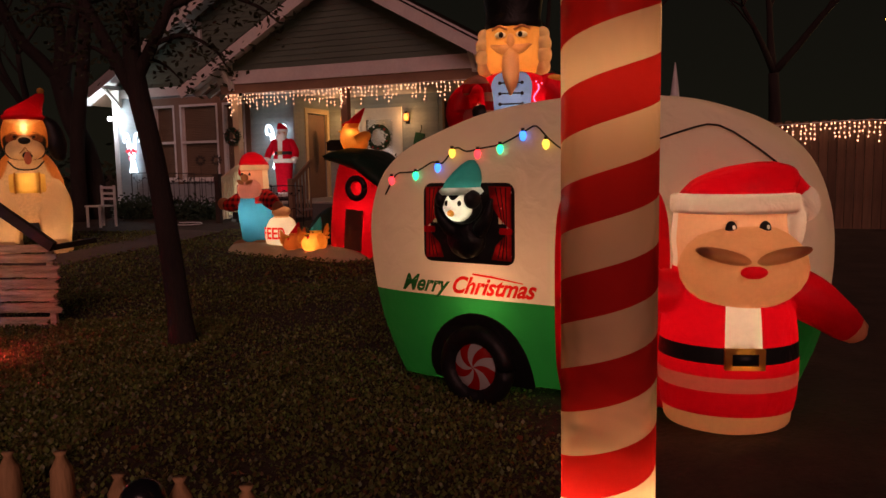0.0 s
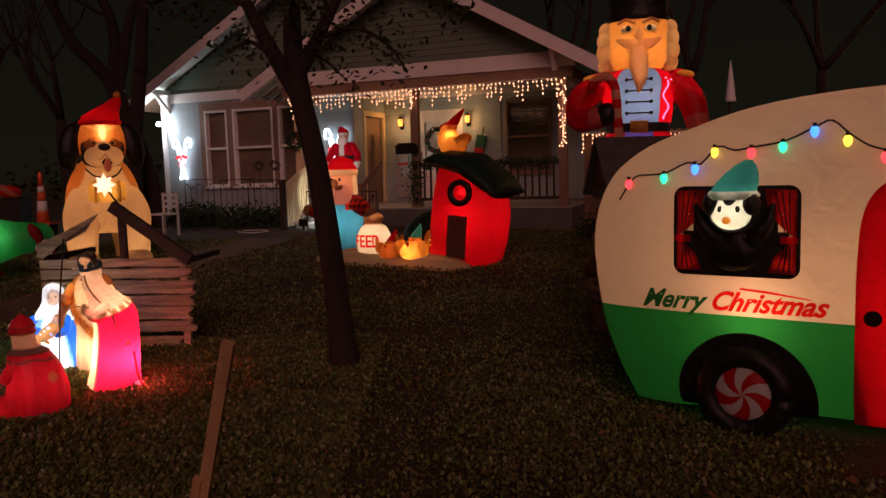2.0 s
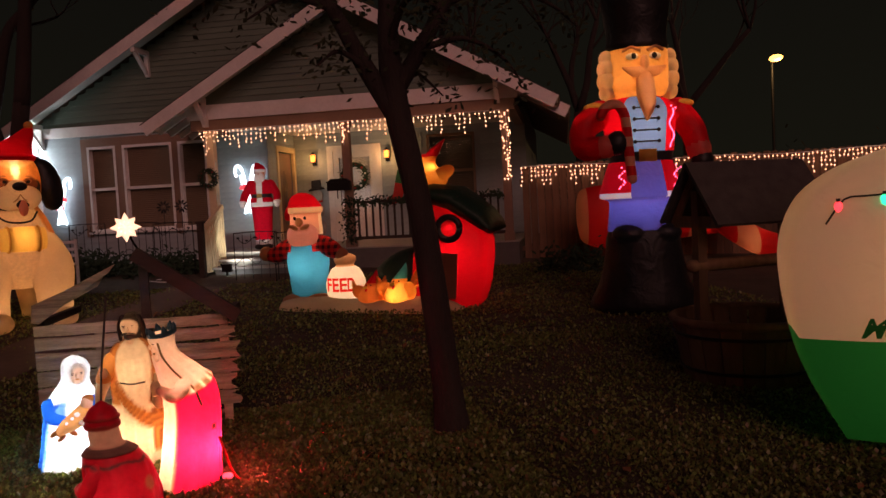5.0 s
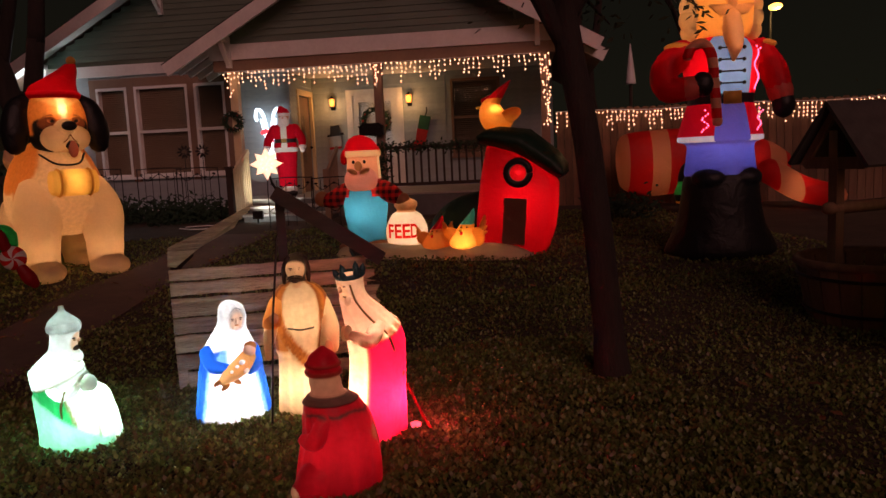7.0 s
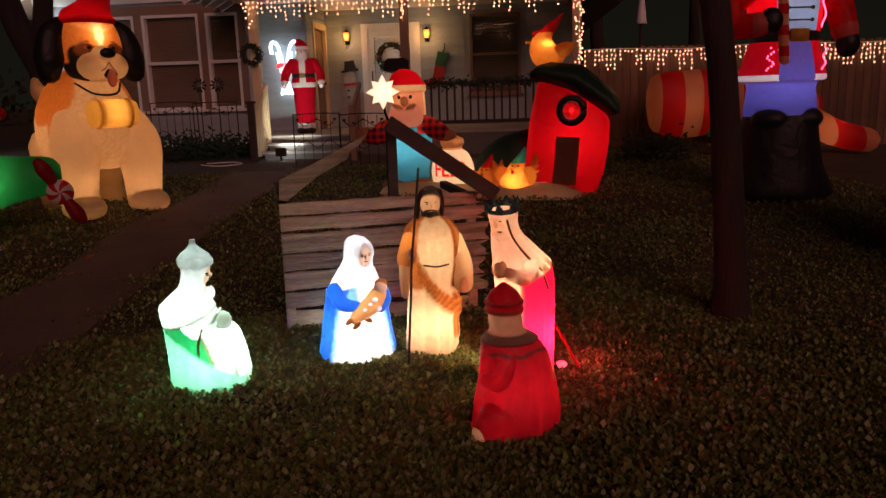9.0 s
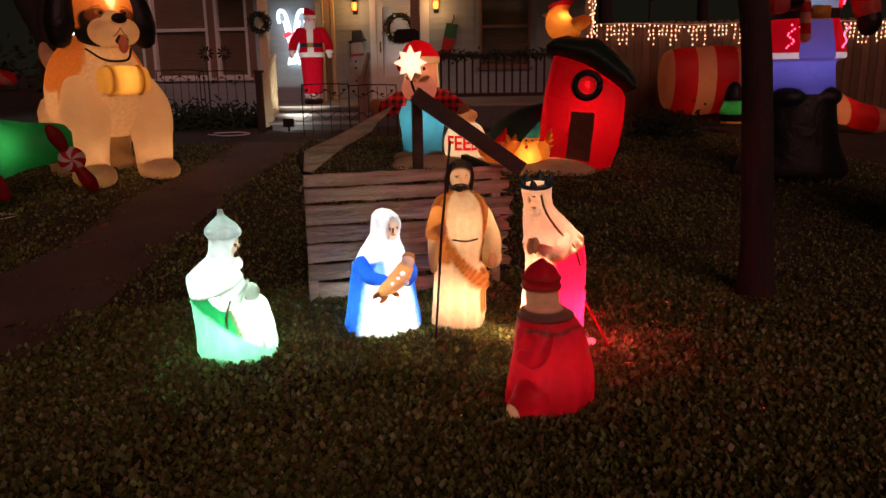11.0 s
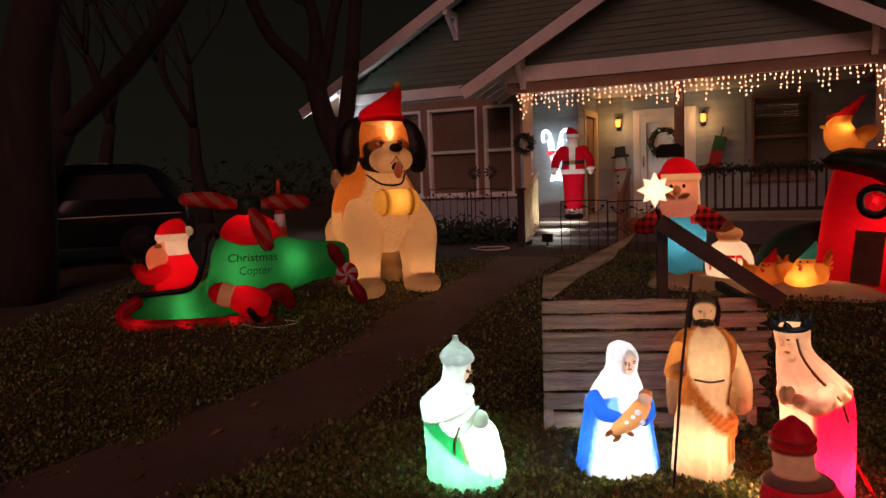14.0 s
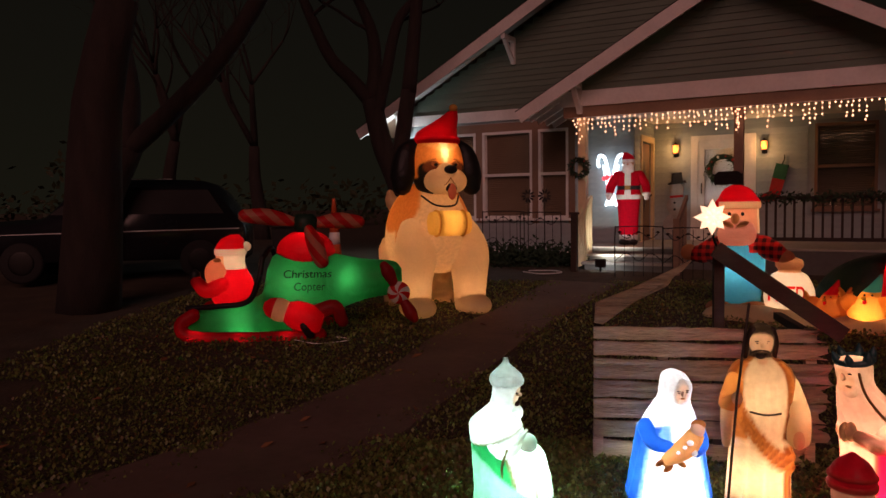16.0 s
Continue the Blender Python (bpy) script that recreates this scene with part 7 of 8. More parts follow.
# ---------------------------------------------------------------- porch things
def rope_canes(m, label):
    c = thing("candy_cane_light", m, label, "rope light", "crossed candy canes")
    for s in (-1, 1):
        bm = bmesh.new()
        tube(bm, [(s * -0.10, 0, -0.52), (s * 0.02, 0, -0.1), (s * 0.09, 0, 0.28), (s * 0.15, 0, 0.44), (s * 0.24, 0, 0.46), (s * 0.27, 0, 0.34), (s * 0.25, 0, 0.26)], 0.030, seg=8)
        part("cane", bm, M["rope_white"], c)
        bm = bmesh.new()
        tube(bm, [(s * -0.03, -0.02, -0.52), (s * 0.08, -0.02, -0.1), (s * 0.155, -0.02, 0.26)], 0.018, seg=8)
        part("cane", bm, M["rope_white"], c)
    bm = bmesh.new()
    for s in (-1, 1):
        ball(bm, (s * 0.09, -0.04, 0.02), (0.09, 0.03, 0.05), m=pose(0, 0, 0, 0, s * 20, 0).to_3x3())
        tube(bm, [(0, -0.04, 0), (s * 0.06, -0.04, -0.12), (s * 0.08, -0.04, -0.2)], 0.018)
    part("bow", bm, glow("red_rope_light", (1.0, 0.06, 0.08), 1.2), c, "red light bow")


rope_canes(HOUSE @ Matrix.Translation((-9.80, 1.30, 2.06)), "white rope-light candy canes on the wall")
rope_canes(HOUSE @ Matrix.Translation((-5.42, 1.30, 2.10)), "white rope-light candy canes on the wall")


def porch_figure():
    bm = bmesh.new()
    def paint(a, z):
        if z < 0.10:
            return 3
        if z < 0.17:
            return 1
        if 0.86 < z < 0.95:
            return 1
        if 1.06 < z < 1.11:
            return 3
        if abs(a) < 12 and 0.95 < z < 1.42:
            return 1
        if z > 1.62:
            return 0
        if z > 1.56:
            return 1
        if z > 1.42:
            return 2 if abs(a) < 70 else 1
        return 0
    shell(bm, [(0.15, 0.13, 0.0, 0, 0), (0.16, 0.13, 0.09, 0, 0), (0.17, 0.13, 0.12, 0, 0), (0.19, 0.14, 0.5, 0, 0), (0.22, 0.16, 0.86, 0, 0), (0.24, 0.17, 0.88, 0, 0), (0.235, 0.17, 0.95, 0, 0), (0.21, 0.16, 1.08, 0, 0), (0.23, 0.16, 1.25, 0, 0), (0.21, 0.14, 1.37, 0, 0), (0.09, 0.09, 1.42, 0, 0), (0.10, 0.10, 1.5, 0, 0), (0.115, 0.12, 1.56, 0, 0), (0.12, 0.12, 1.62, 0, 0), (0.09, 0.09, 1.70, -0.02, 0), (0.03, 0.03, 1.76, -0.06, 0)], paint, wob=0.02)
    ball(bm, (0, -0.09, 1.42), (0.11, 0.07, 0.15), 1)
    for s in (-1, 1):
        tube(bm, [(s * 0.20, 0, 1.33), (s * 0.32, -0.03, 1.12), (s * 0.34, -0.12, 0.98)], [0.085, 0.08, 0.075], 0)
        ball(bm, (s * 0.345, -0.14, 0.955), (0.08, 0.08, 0.05), 1)
        ball(bm, (s * 0.35, -0.17, 0.90), (0.05, 0.06, 0.06), 1)
        ball(bm, (s * 0.09, -0.05, 0.05), (0.09, 0.15, 0.06), 3)
    ball(bm, (0, -0.13, 1.52), (0.02, 0.03, 0.022), 2)
    box(bm, (-0.05, -0.185, 1.05), (0.05, -0.165, 1.12), 4)
    tagged(part("porch_mannequin", bm, [M["red_cloth"], M["white_cloth"], M["skin"], M["plain_black"], M["gold"]], None, "", HOUSE @ pose(-4.95, 0.85, FLOOR, rz=8)), "life-size white-bearded doll in a red plush suit", "doll")


M["gold"] = solid("brass_buckle", (0.45, 0.30, 0.10), 0.35, 20, 0.2, 0.1, metal=0.8)
porch_figure()


def leaf_cloud(bm, spots, size, r, mi=0):
    """Small pointed leaves at random spots (a list of points with a spread)."""
    for p, spread, n in spots:
        for _ in range(n):
            c = Vector(p) + Vector((r.gauss(0, 1), r.gauss(0, 1), r.gauss(0, 1))) * spread
            d = Vector((r.uniform(-1, 1), r.uniform(-1, 1), r.uniform(-0.8, 0.7))).normalized()
            s = d.orthogonal().normalized() * size * 0.28
            k = size * r.uniform(0.7, 1.3)
            v = [bm.verts.new(q) for q in (c, c + d * k * 0.5 + s, c + d * k, c + d * k * 0.5 - s)]
            f = bm.faces.new(v)
            f.material_index = mi


def wreath(m, radius, label, berries=True):
    w = thing("wreath", m, label, "wreath")
    r = random.Random(3)
    bm = bmesh.new()
    tube(bm, [(radius * math.cos(a), 0, radius * math.sin(a)) for a in [2 * math.pi * k / 20 for k in range(21)]], radius * 0.2, steps=1, ends=False)
    leaf_cloud(bm, [((radius * math.cos(a), -0.02, radius * math.sin(a)), radius * 0.13, 16) for a in [2 * math.pi * k / 24 for k in range(24)]], 0.06, r)
    part("greenery", bm, M["needles"], w)
    if berries:
        for k in range(11):
            a = 2 * math.pi * k / 11 + 0.2
            bm = bmesh.new()
            ball(bm, (radius * math.cos(a), -radius * 0.24, radius * math.sin(a)), radius * (0.11 if k % 2 else 0.08), seg=8, rows=6)
            part("bauble", bm, M["stocking_red"] if k % 3 else M["white_plastic"], w)


wreath(HOUSE @ Matrix.Translation((-5.62, -0.08, 2.28)), 0.15, "small wreath with red baubles on the porch post")
wreath(HOUSE @ Matrix.Translation((-3.55, 2.93, 2.28)), 0.27, "green wreath with baubles on the white door")

mb = thing("mailbox", HOUSE @ Matrix.Translation((-3.02, 0.0, 2.0)), "black metal mailbox on the porch post", "mailbox")
bm = bmesh.new()
slab(bm, [(-0.22, -0.10), (0.22, -0.10), (0.22, 0.06), (0.15, 0.12), (-0.15, 0.12), (-0.22, 0.06)], -0.12, 0.02)
part("box", bm, M["iron"], mb)
bm = bmesh.new()
box(bm, (-0.235, -0.135, 0.05), (0.235, -0.122, 0.075))
part("lid_edge", bm, M["iron"], mb)

st = thing("stocking", HOUSE @ Matrix.Translation((-2.5, 2.97, 2.06)) @ pose(0, 0, 0, 0, 12, 0), "red and green felt stocking on the wall", "stocking")
bm = bmesh.new()
slab(bm, [(-0.12, 0.0), (0.12, 0.0), (0.13, 0.30), (-0.11, 0.30)], -0.05, 0.0)
part("cuff", bm, M["stocking_green"], st)
bm = bmesh.new()
slab(bm, [(-0.12, 0.0), (0.12, 0.0), (0.10, -0.30), (0.05, -0.42), (-0.12, -0.50), (-0.24, -0.46), (-0.24, -0.36), (-0.12, -0.28)], -0.048, -0.004)
part("foot", bm, M["stocking_red"], st)
bm = bmesh.new()
tube(bm, [(0.0, -0.02, 0.30), (0.02, -0.02, 0.40), (0.0, -0.02, 0.48)], 0.012)
part("loop", bm, M["wire"], st)

sn = HOUSE @ Matrix.Translation((-4.52, 2.96, 1.15))
bm = bmesh.new()
slab(bm, [(0.24 * math.cos(a), 0.24 * math.sin(a)) for a in [2 * math.pi * k / 24 for k in range(24)]], -0.03, 0.0, 0)
slab(bm, [(0.02 + 0.19 * math.cos(a), 0.40 + 0.20 * math.sin(a)) for a in [2 * math.pi * k / 24 for k in range(24)]], -0.034, -0.002, 0)
slab(bm, [(0.04 + 0.15 * math.cos(a), 0.72 + 0.16 * math.sin(a)) for a in [2 * math.pi * k / 24 for k in range(24)]], -0.038, -0.004, 0)
slab(bm, [(-0.14, 0.84), (0.24, 0.88), (0.22, 0.93), (0.16, 0.92), (0.14, 1.10), (-0.06, 1.08), (-0.07, 0.90), (-0.14, 0.88)], -0.045, -0.006, 1)
for z in (0.05, 0.32, 0.46):
    ball(bm, (0.0, -0.036, z), (0.025, 0.012, 0.025), 1, seg=8, rows=6)
slab(bm, [(-0.10, 0.56), (0.18, 0.58), (0.18, 0.63), (-0.10, 0.61)], -0.05, -0.036, 2)
tagged(part("snowman_plaque", bm, [M["board_shaded"], M["plain_black"], M["stocking_red"]], None, "", sn), "flat white snowman sign leaning on the wall", "sign")

# railings of the porch, with a garland
rail = thing("porch_railing", HOUSE, "dark porch railing wrapped with a green garland", "railing")
bm = bmesh.new()
bar(bm, (-2.8, 0.10, 1.66), (0.05, 0.10, 1.66), 0.09, 0.05)
part("top_rail", bm, M["dark_wood"], rail)
bm = bmesh.new()
bar(bm, (-2.8, 0.10, 0.98), (0.05, 0.10, 0.98), 0.06, 0.06)
part("bottom_rail", bm, M["dark_wood"], rail)
for k in range(20):
    bm = bmesh.new()
    x = -2.72 + 0.14 * k
    box(bm, (x - 0.018, 0.085, 1.01), (x + 0.018, 0.12, 1.635))
    part("baluster", bm, M["dark_wood"], rail)
gar = bmesh.new()
leaf_cloud(gar, [((-2.8 + 0.05 * k, 0.06, 1.69 - 0.05 * math.sin(k * 0.35) ** 2), 0.045, 14) for k in range(58)] + [((-2.86, 0.0, 1.7 - 0.06 * k), 0.07, 22) for k in range(14)], 0.075, random.Random(9))
tagged(part("garland", gar, M["needles"]), "dark green pine garland along the porch railing", "garland").matrix_basis = HOUSE

stair = thing("stair_railing", HOUSE, "cream painted stair railing with a dark newel", "railing")
bm = bmesh.new()
bar(bm, (-5.42, -0.85, 1.30), (-5.42, 0.02, 1.72), 0.05, 0.09)
part("handrail", bm, M["cream_wood"], stair)
for k in range(9):
    y = -0.78 + 0.095 * k
    bm = bmesh.new()
    box(bm, (-5.44, y - 0.03, 0.50 + 0.10 * max(0, k - 2) * 0.3), (-5.40, y + 0.03, 1.26 + 0.48 * (y + 0.85)))
    part("baluster", bm, M["cream_wood"], stair)
bm = bmesh.new()
box(bm, (-5.48, -0.96, 0.30), (-5.38, -0.86, 1.42))
box(bm, (-5.50, -0.98, 1.42), (-5.36, -0.84, 1.46))
part("newel", bm, M["dark_wood"], stair, "dark newel post")
stair2 = thing("stair_railing", HOUSE, "brown wooden stair railing", "railing")
bm = bmesh.new()
bar(bm, (-3.72, -0.75, 1.25), (-3.72, 0.05, 1.70), 0.05, 0.08)
part("handrail", bm, M["brown_trim"], stair2)
for k in range(6):
    y = -0.68 + 0.13 * k
    bm = bmesh.new()
    box(bm, (-3.735, y - 0.017, 0.52), (-3.705, y + 0.017, 1.22 + 0.55 * (y + 0.75)))
    part("baluster", bm, M["brown_trim"], stair2)
bm = bmesh.new()
box(bm, (-3.77, -0.82, 0.35), (-3.67, -0.72, 1.34))
part("newel", bm, M["brown_trim"], stair2)


# small iron fence panels in the bed
def iron_panel(m, w, h, label):
    p = thing("garden_fence_panel", m, label, "garden fence", "garden fence panels")
    bm = bmesh.new()
    tube(bm, [(-w / 2, 0, 0), (-w / 2, 0, h * 0.9), (-w / 2 + 0.08, 0, h), (w / 2 - 0.08, 0, h), (w / 2, 0, h * 0.9), (w / 2, 0, 0)], 0.010, seg=6)
    part("frame", bm, M["iron"], p)
    n = int(w / 0.14)
    for k in range(1, n):
        bm = bmesh.new()
        x = -w / 2 + w * k / n
        tube(bm, [(x, 0, 0.05), (x, 0, h * 0.97)], 0.006, steps=1, seg=5)
        part("bar", bm, M["iron"], p)
    bm = bmesh.new()
    tube(bm, [(-w / 2, 0, h * 0.35), (-w / 4, 0, h * 0.5), (0, 0, h * 0.35), (w / 4, 0, h * 0.5), (w / 2, 0, h * 0.35)], 0.007, seg=5)
    tube(bm, [(-w / 2 + 0.05, 0, h * 0.9), (-w / 4, 0, h * 0.78), (0, 0, h * 0.9), (w / 4, 0, h * 0.78), (w / 2 - 0.05, 0, h * 0.9)], 0.007, seg=5)
    for k in range(5):
        ball(bm, (-w / 2 + w * (k + 0.5) / 5, -0.012, h * (0.84 if k % 2 else 0.9)), (0.03, 0.006, 0.018), seg=6, rows=4)
    part("scroll", bm, M["iron"], p)


for x, y, w, a in ((-7.15, -0.1, 0.85, -18), (-6.28, -0.35, 0.80, -22), (-8.6, 0.4, 0.8, -20), (-4.2, -1.35, 0.75, -14), (-3.4, -1.5, 0.75, -14)):
    p = HOUSE @ Vector((x, y, 0))
    iron_panel(pose(p.x, p.y, ground_z(p.x, p.y) - 0.02, rz=a), w, 1.0 if x < -5 else 0.85, "black wrought-iron garden fence panel")


def spinner(m, label):
    s = thing("garden_spinner", m, label, "garden ornament")
    bm = bmesh.new()
    tube(bm, [(0, 0, 0), (0, 0, 1.25)], 0.008, steps=1, seg=5)
    part("stake", bm, M["iron"], s)
    bm = bmesh.new()
    for k in range(10):
        a = 2 * math.pi * k / 10
        ball(bm, (0.09 * math.cos(a), -0.02, 1.27 + 0.09 * math.sin(a)), (0.05, 0.012, 0.02), m=pose(0, 0, 0, 0, -math.degrees(a), 0).to_3x3(), seg=8, rows=5)
    part("petals", bm, M["iron"], s)


for x, y in ((-6.75, 0.2), (-6.5, 0.45)):
    p = HOUSE @ Vector((x, y, 0))
    spinner(pose(p.x, p.y, ground_z(p.x, p.y)), "dark metal garden spinner on a stake")

for k, (x, y, w) in enumerate(((-6.6, -0.55, 0.5), (-7.4, -0.3, 0.45), (-5.95, -0.2, 0.35), (-8.6, 0.2, 0.5), (-7.9, -0.75, 0.4), (1.3, -1.2, 0.5))):
    p = HOUSE @ Vector((x, y, 0))
    bm = bmesh.new()
    r = random.Random(30 + k)
    leaf_cloud(bm, [((r.uniform(-w, w), r.uniform(-w, w) * 0.5, r.uniform(0.05, 0.28)), 0.10, 26) for _ in range(26)], 0.10, r)
    tagged(part("shrub", bm, M["needles"], None, "", pose(p.x, p.y, ground_z(p.x, p.y))), "low dark leafy plant in the flower bed", "shrub", "flower bed plants")

# ---------------------------------------------------------------- trees
def limb(bm, pts, radii, seg=9):
    tube(bm, pts, radii, 0, seg, 5)


tree = thing("yard_tree", pose(-2.30, 6.43, 0.0), "slender dark tree with small evergreen leaves", "tree")
bm = bmesh.new()
tube(bm, [(0.05, 0, -0.1), (0.02, 0, 0.05), (0.0, 0, 0.35), (-0.06, 0, 1.0), (-0.13, 0, 1.6), (-0.24, 0, 2.2), (-0.27, 0, 2.6), (-0.25, 0.0, 3.3), (-0.3, 0, 4.2)], [0.16, 0.125, 0.10, 0.092, 0.085, 0.085, 0.07, 0.05, 0.02], seg=14)
part("trunk", bm, M["bark"], tree)
twigs = []
r = random.Random(12)
for pts, rad in (([(-0.25, 0, 2.15), (-0.42, 0.02, 2.45), (-0.62, 0.05, 2.85), (-0.9, 0.1, 3.4)], [0.07, 0.06, 0.045, 0.02]), ([(-0.24, 0, 2.3), (-0.08, -0.05, 2.55), (0.12, -0.1, 2.9), (0.35, -0.1, 3.4)], [0.06, 0.05, 0.04, 0.02]),
                 ([(-0.1, -0.05, 2.55), (0.2, -0.1, 2.62), (0.45, -0.12, 2.5), (0.58, -0.15, 2.32)], [0.025, 0.018, 0.012, 0.006]), ([(-0.42, 0, 2.45), (-0.6, -0.05, 2.55), (-0.75, -0.1, 2.45)], [0.025, 0.015, 0.006]),
                 ([(-0.27, 0, 2.6), (-0.2, -0.3, 2.8), (-0.1, -0.5, 2.75), (-0.02, -0.6, 2.6)], [0.03, 0.02, 0.015, 0.006]), ([(0.1, -0.1, 2.85), (0.45, -0.1, 2.95), (0.8, -0.1, 2.85), (1.0, -0.1, 2.7)], [0.03, 0.02, 0.014, 0.006]),
                 ([(-0.62, 0.05, 2.85), (-0.9, 0.0, 2.9), (-1.15, -0.05, 2.75)], [0.03, 0.018, 0.006]), ([(-0.26, 0, 2.5), (-0.05, 0.1, 2.42), (0.1, 0.1, 2.28)], [0.02, 0.012, 0.005])):
    bm = bmesh.new()
    tube(bm, pts, rad, seg=8)
    part("branch", bm, M["bark"], tree)
    for q in smooth_line(pts, 5)[5:]:
        twigs.append((tuple(q), 0.10, 11))
for _ in range(130):
    twigs.append(((min(r.gauss(-0.3, 0.65), 0.55), r.gauss(0, 0.45), r.uniform(2.85, 4.0)), 0.14, 12))
bm = bmesh.new()
leaf_cloud(bm, twigs, 0.062, r)
M["leaf"] = solid("evergreen_leaf", (0.035, 0.045, 0.02), 0.5, 8, 0.4, 0.1)
tagged(part("crown", bm, M["leaf"], tree), kind="stuff")


def bare_tree(x, y, height, radius, seed, lean=(0, 0), fork=0.35, label="bare dark winter tree"):
    r = random.Random(seed)
    t = thing("bare_tree", pose(x, y, ground_z(x, y) - 0.05), label, "tree", "bare trees")
    bm = bmesh.new()

    first = Vector((lean[0], lean[1], 1)).normalized()
    end, way, rad = grow(bm, r, (0, 0, 0), first, height * fork, radius, 0, 0)
    part("trunk", bm, M["bark"], t)
    for _ in range(3):
        bm = bmesh.new()
        dd = (way + Vector((r.uniform(-0.9, 0.9), r.uniform(-0.9, 0.9), r.uniform(-0.1, 0.6)))).normalized()
        grow(bm, r, end, dd, height * fork * r.uniform(0.62, 0.85), rad * r.uniform(0.6, 0.8), 1, 5)
        part("limb", bm, M["bark"], t)


def grow(bm, r, p, d, length, rad, depth, last):
    """One crooked limb, and up to depth last the finer ones that fork from it; gives its end, direction and thickness."""
    pts, rads = [tuple(p)], [rad]
    q = Vector(p)
    for k in range(3):
        d = (d + Vector((r.uniform(-0.22, 0.22), r.uniform(-0.22, 0.22), r.uniform(-0.02, 0.16)))).normalized()
        q = q + d * length / 3
        pts.append(tuple(q))
        rads.append(rad * (1 - 0.13 * (k + 1)))
    tube(bm, pts, rads, 0, 8 if depth < 2 else 5, 2, ends=depth > 3)
    if depth < last and rad > 0.005:
        for _ in range(2 if depth != 1 else 3):
            dd = (d + Vector((r.uniform(-0.9, 0.9), r.uniform(-0.9, 0.9), r.uniform(-0.25, 0.6)))).normalized()
            grow(bm, r, pts[-1], dd, length * r.uniform(0.62, 0.85), rads[-1] * r.uniform(0.55, 0.78), depth + 1, last)
        grow(bm, r, pts[2], (d + Vector((r.uniform(-1, 1), r.uniform(-1, 1), 0.2))).normalized(), length * 0.55, rads[2] * 0.45, depth + 1, last)
    return pts[-1], d, rads[-1]


def forked_tree(x, y, limbs, seed, label):
    """A tree with its main limbs laid out one by one (points, thickness at the start and at the end), each ending in fine boughs."""
    r = random.Random(seed)
    t = thing("bare_tree", pose(x, y, ground_z(x, y) - 0.05), label, "tree", "bare trees")
    for i, (pts, r0, r1) in enumerate(limbs):
        bm = bmesh.new()
        n = len(pts)
        tube(bm, pts, [r0 + (r1 - r0) * k / (n - 1) for k in range(n)], seg=12, ends=False)
        if i:
            end, way = Vector(pts[-1]), (Vector(pts[-1]) - Vector(pts[-2])).normalized()
            for _ in range(3):
                grow(bm, r, end, (way + Vector((r.uniform(-0.7, 0.7), r.uniform(-0.5, 0.5), r.uniform(-0.2, 0.5)))).normalized(), r.uniform(1.0, 1.6), r1 * 0.7, 2, 5)
            mid = Vector(pts[-2])
            grow(bm, r, mid, Vector((r.uniform(-1, 1), r.uniform(-0.4, 0.4), 0.3)).normalized(), 1.1, r1 * 0.5, 2, 5)
        part("limb" if i else "trunk", bm, M["bark"], t)


forked_tree(-8.0, 17.2, [([(0.2, 0, 0), (0.0, 0, 1.4), (-0.35, 0, 2.35), (-0.56, 0, 3.25)], 0.24, 0.19), ([(-0.56, 0, 3.2), (-0.95, 0, 3.65), (-1.37, 0, 4.1), (-1.75, 0, 4.9), (-1.95, 0, 5.4)], 0.15, 0.09),
                         ([(-0.56, 0, 3.2), (-0.50, 0.1, 3.9), (-0.56, 0.1, 4.6), (-0.9, 0.1, 5.4)], 0.16, 0.09), ([(-0.45, 0, 3.0), (-0.25, -0.1, 3.7), (0.0, -0.1, 4.7), (0.42, -0.1, 5.2)], 0.13, 0.08)], 4, "dark forked tree at the house corner")
forked_tree(-8.0, 16.6, [([(0.02, 0, 0), (0.05, 0, 1.7), (0.28, 0, 3.35)], 0.17, 0.14), ([(0.28, 0, 3.3), (0.40, 0, 4.4), (0.52, 0, 5.6), (0.7, 0, 6.8)], 0.14, 0.08)], 11, "slim dark tree leaning past the eave")
forked_tree(-12.1, 14.0, [([(-0.6, 0, 0), (-0.3, 0, 1.2), (0.25, 0, 2.3)], 0.34, 0.24), ([(0.25, 0, 2.25), (1.06, 0, 2.9), (1.83, 0, 3.65), (2.46, 0, 4.5), (3.0, 0, 5.4)], 0.17, 0.12), ([(0.2, 0, 2.2), (0.3, 0, 3.2), (0.1, 0, 4.4), (0.2, 0, 5.6)], 0.20, 0.12)], 31, "leaning dark tree over the driveway")
bare_tree(-14.9, 28.0, 9.5, 0.30, 21, (0.02, 0))
bare_tree(-19.5, 30.0, 11.0, 0.34, 8, (0.1, 0))
bare_tree(-11.35, 12.0, 10.0, 0.42, 15, (0.03, 0), 0.42, "massive dark trunk beside the driveway")
bare_tree(6.5, 24.0, 11.0, 0.30, 17, (0, 0))
bare_tree(12.0, 27.0, 12.0, 0.30, 19, (-0.1, 0))
bare_tree(2.5, 27.0, 12.0, 0.25, 23, (0.1, 0))

# distant hedge line
bm = bmesh.new()
r = random.Random(77)
leaf_cloud(bm, [((x + r.uniform(-1.5, 1.5), 46 + r.uniform(-3, 6), abs(r.gauss(0, 1.0)) + 0.4), 0.8, 24) for x in range(-60, 50, 1) for _ in range(2)], 0.55, r)
tagged(part("far_hedge", bm, M["leaf"]), "dark distant line of trees and hedges", "hedge", kind="stuff")

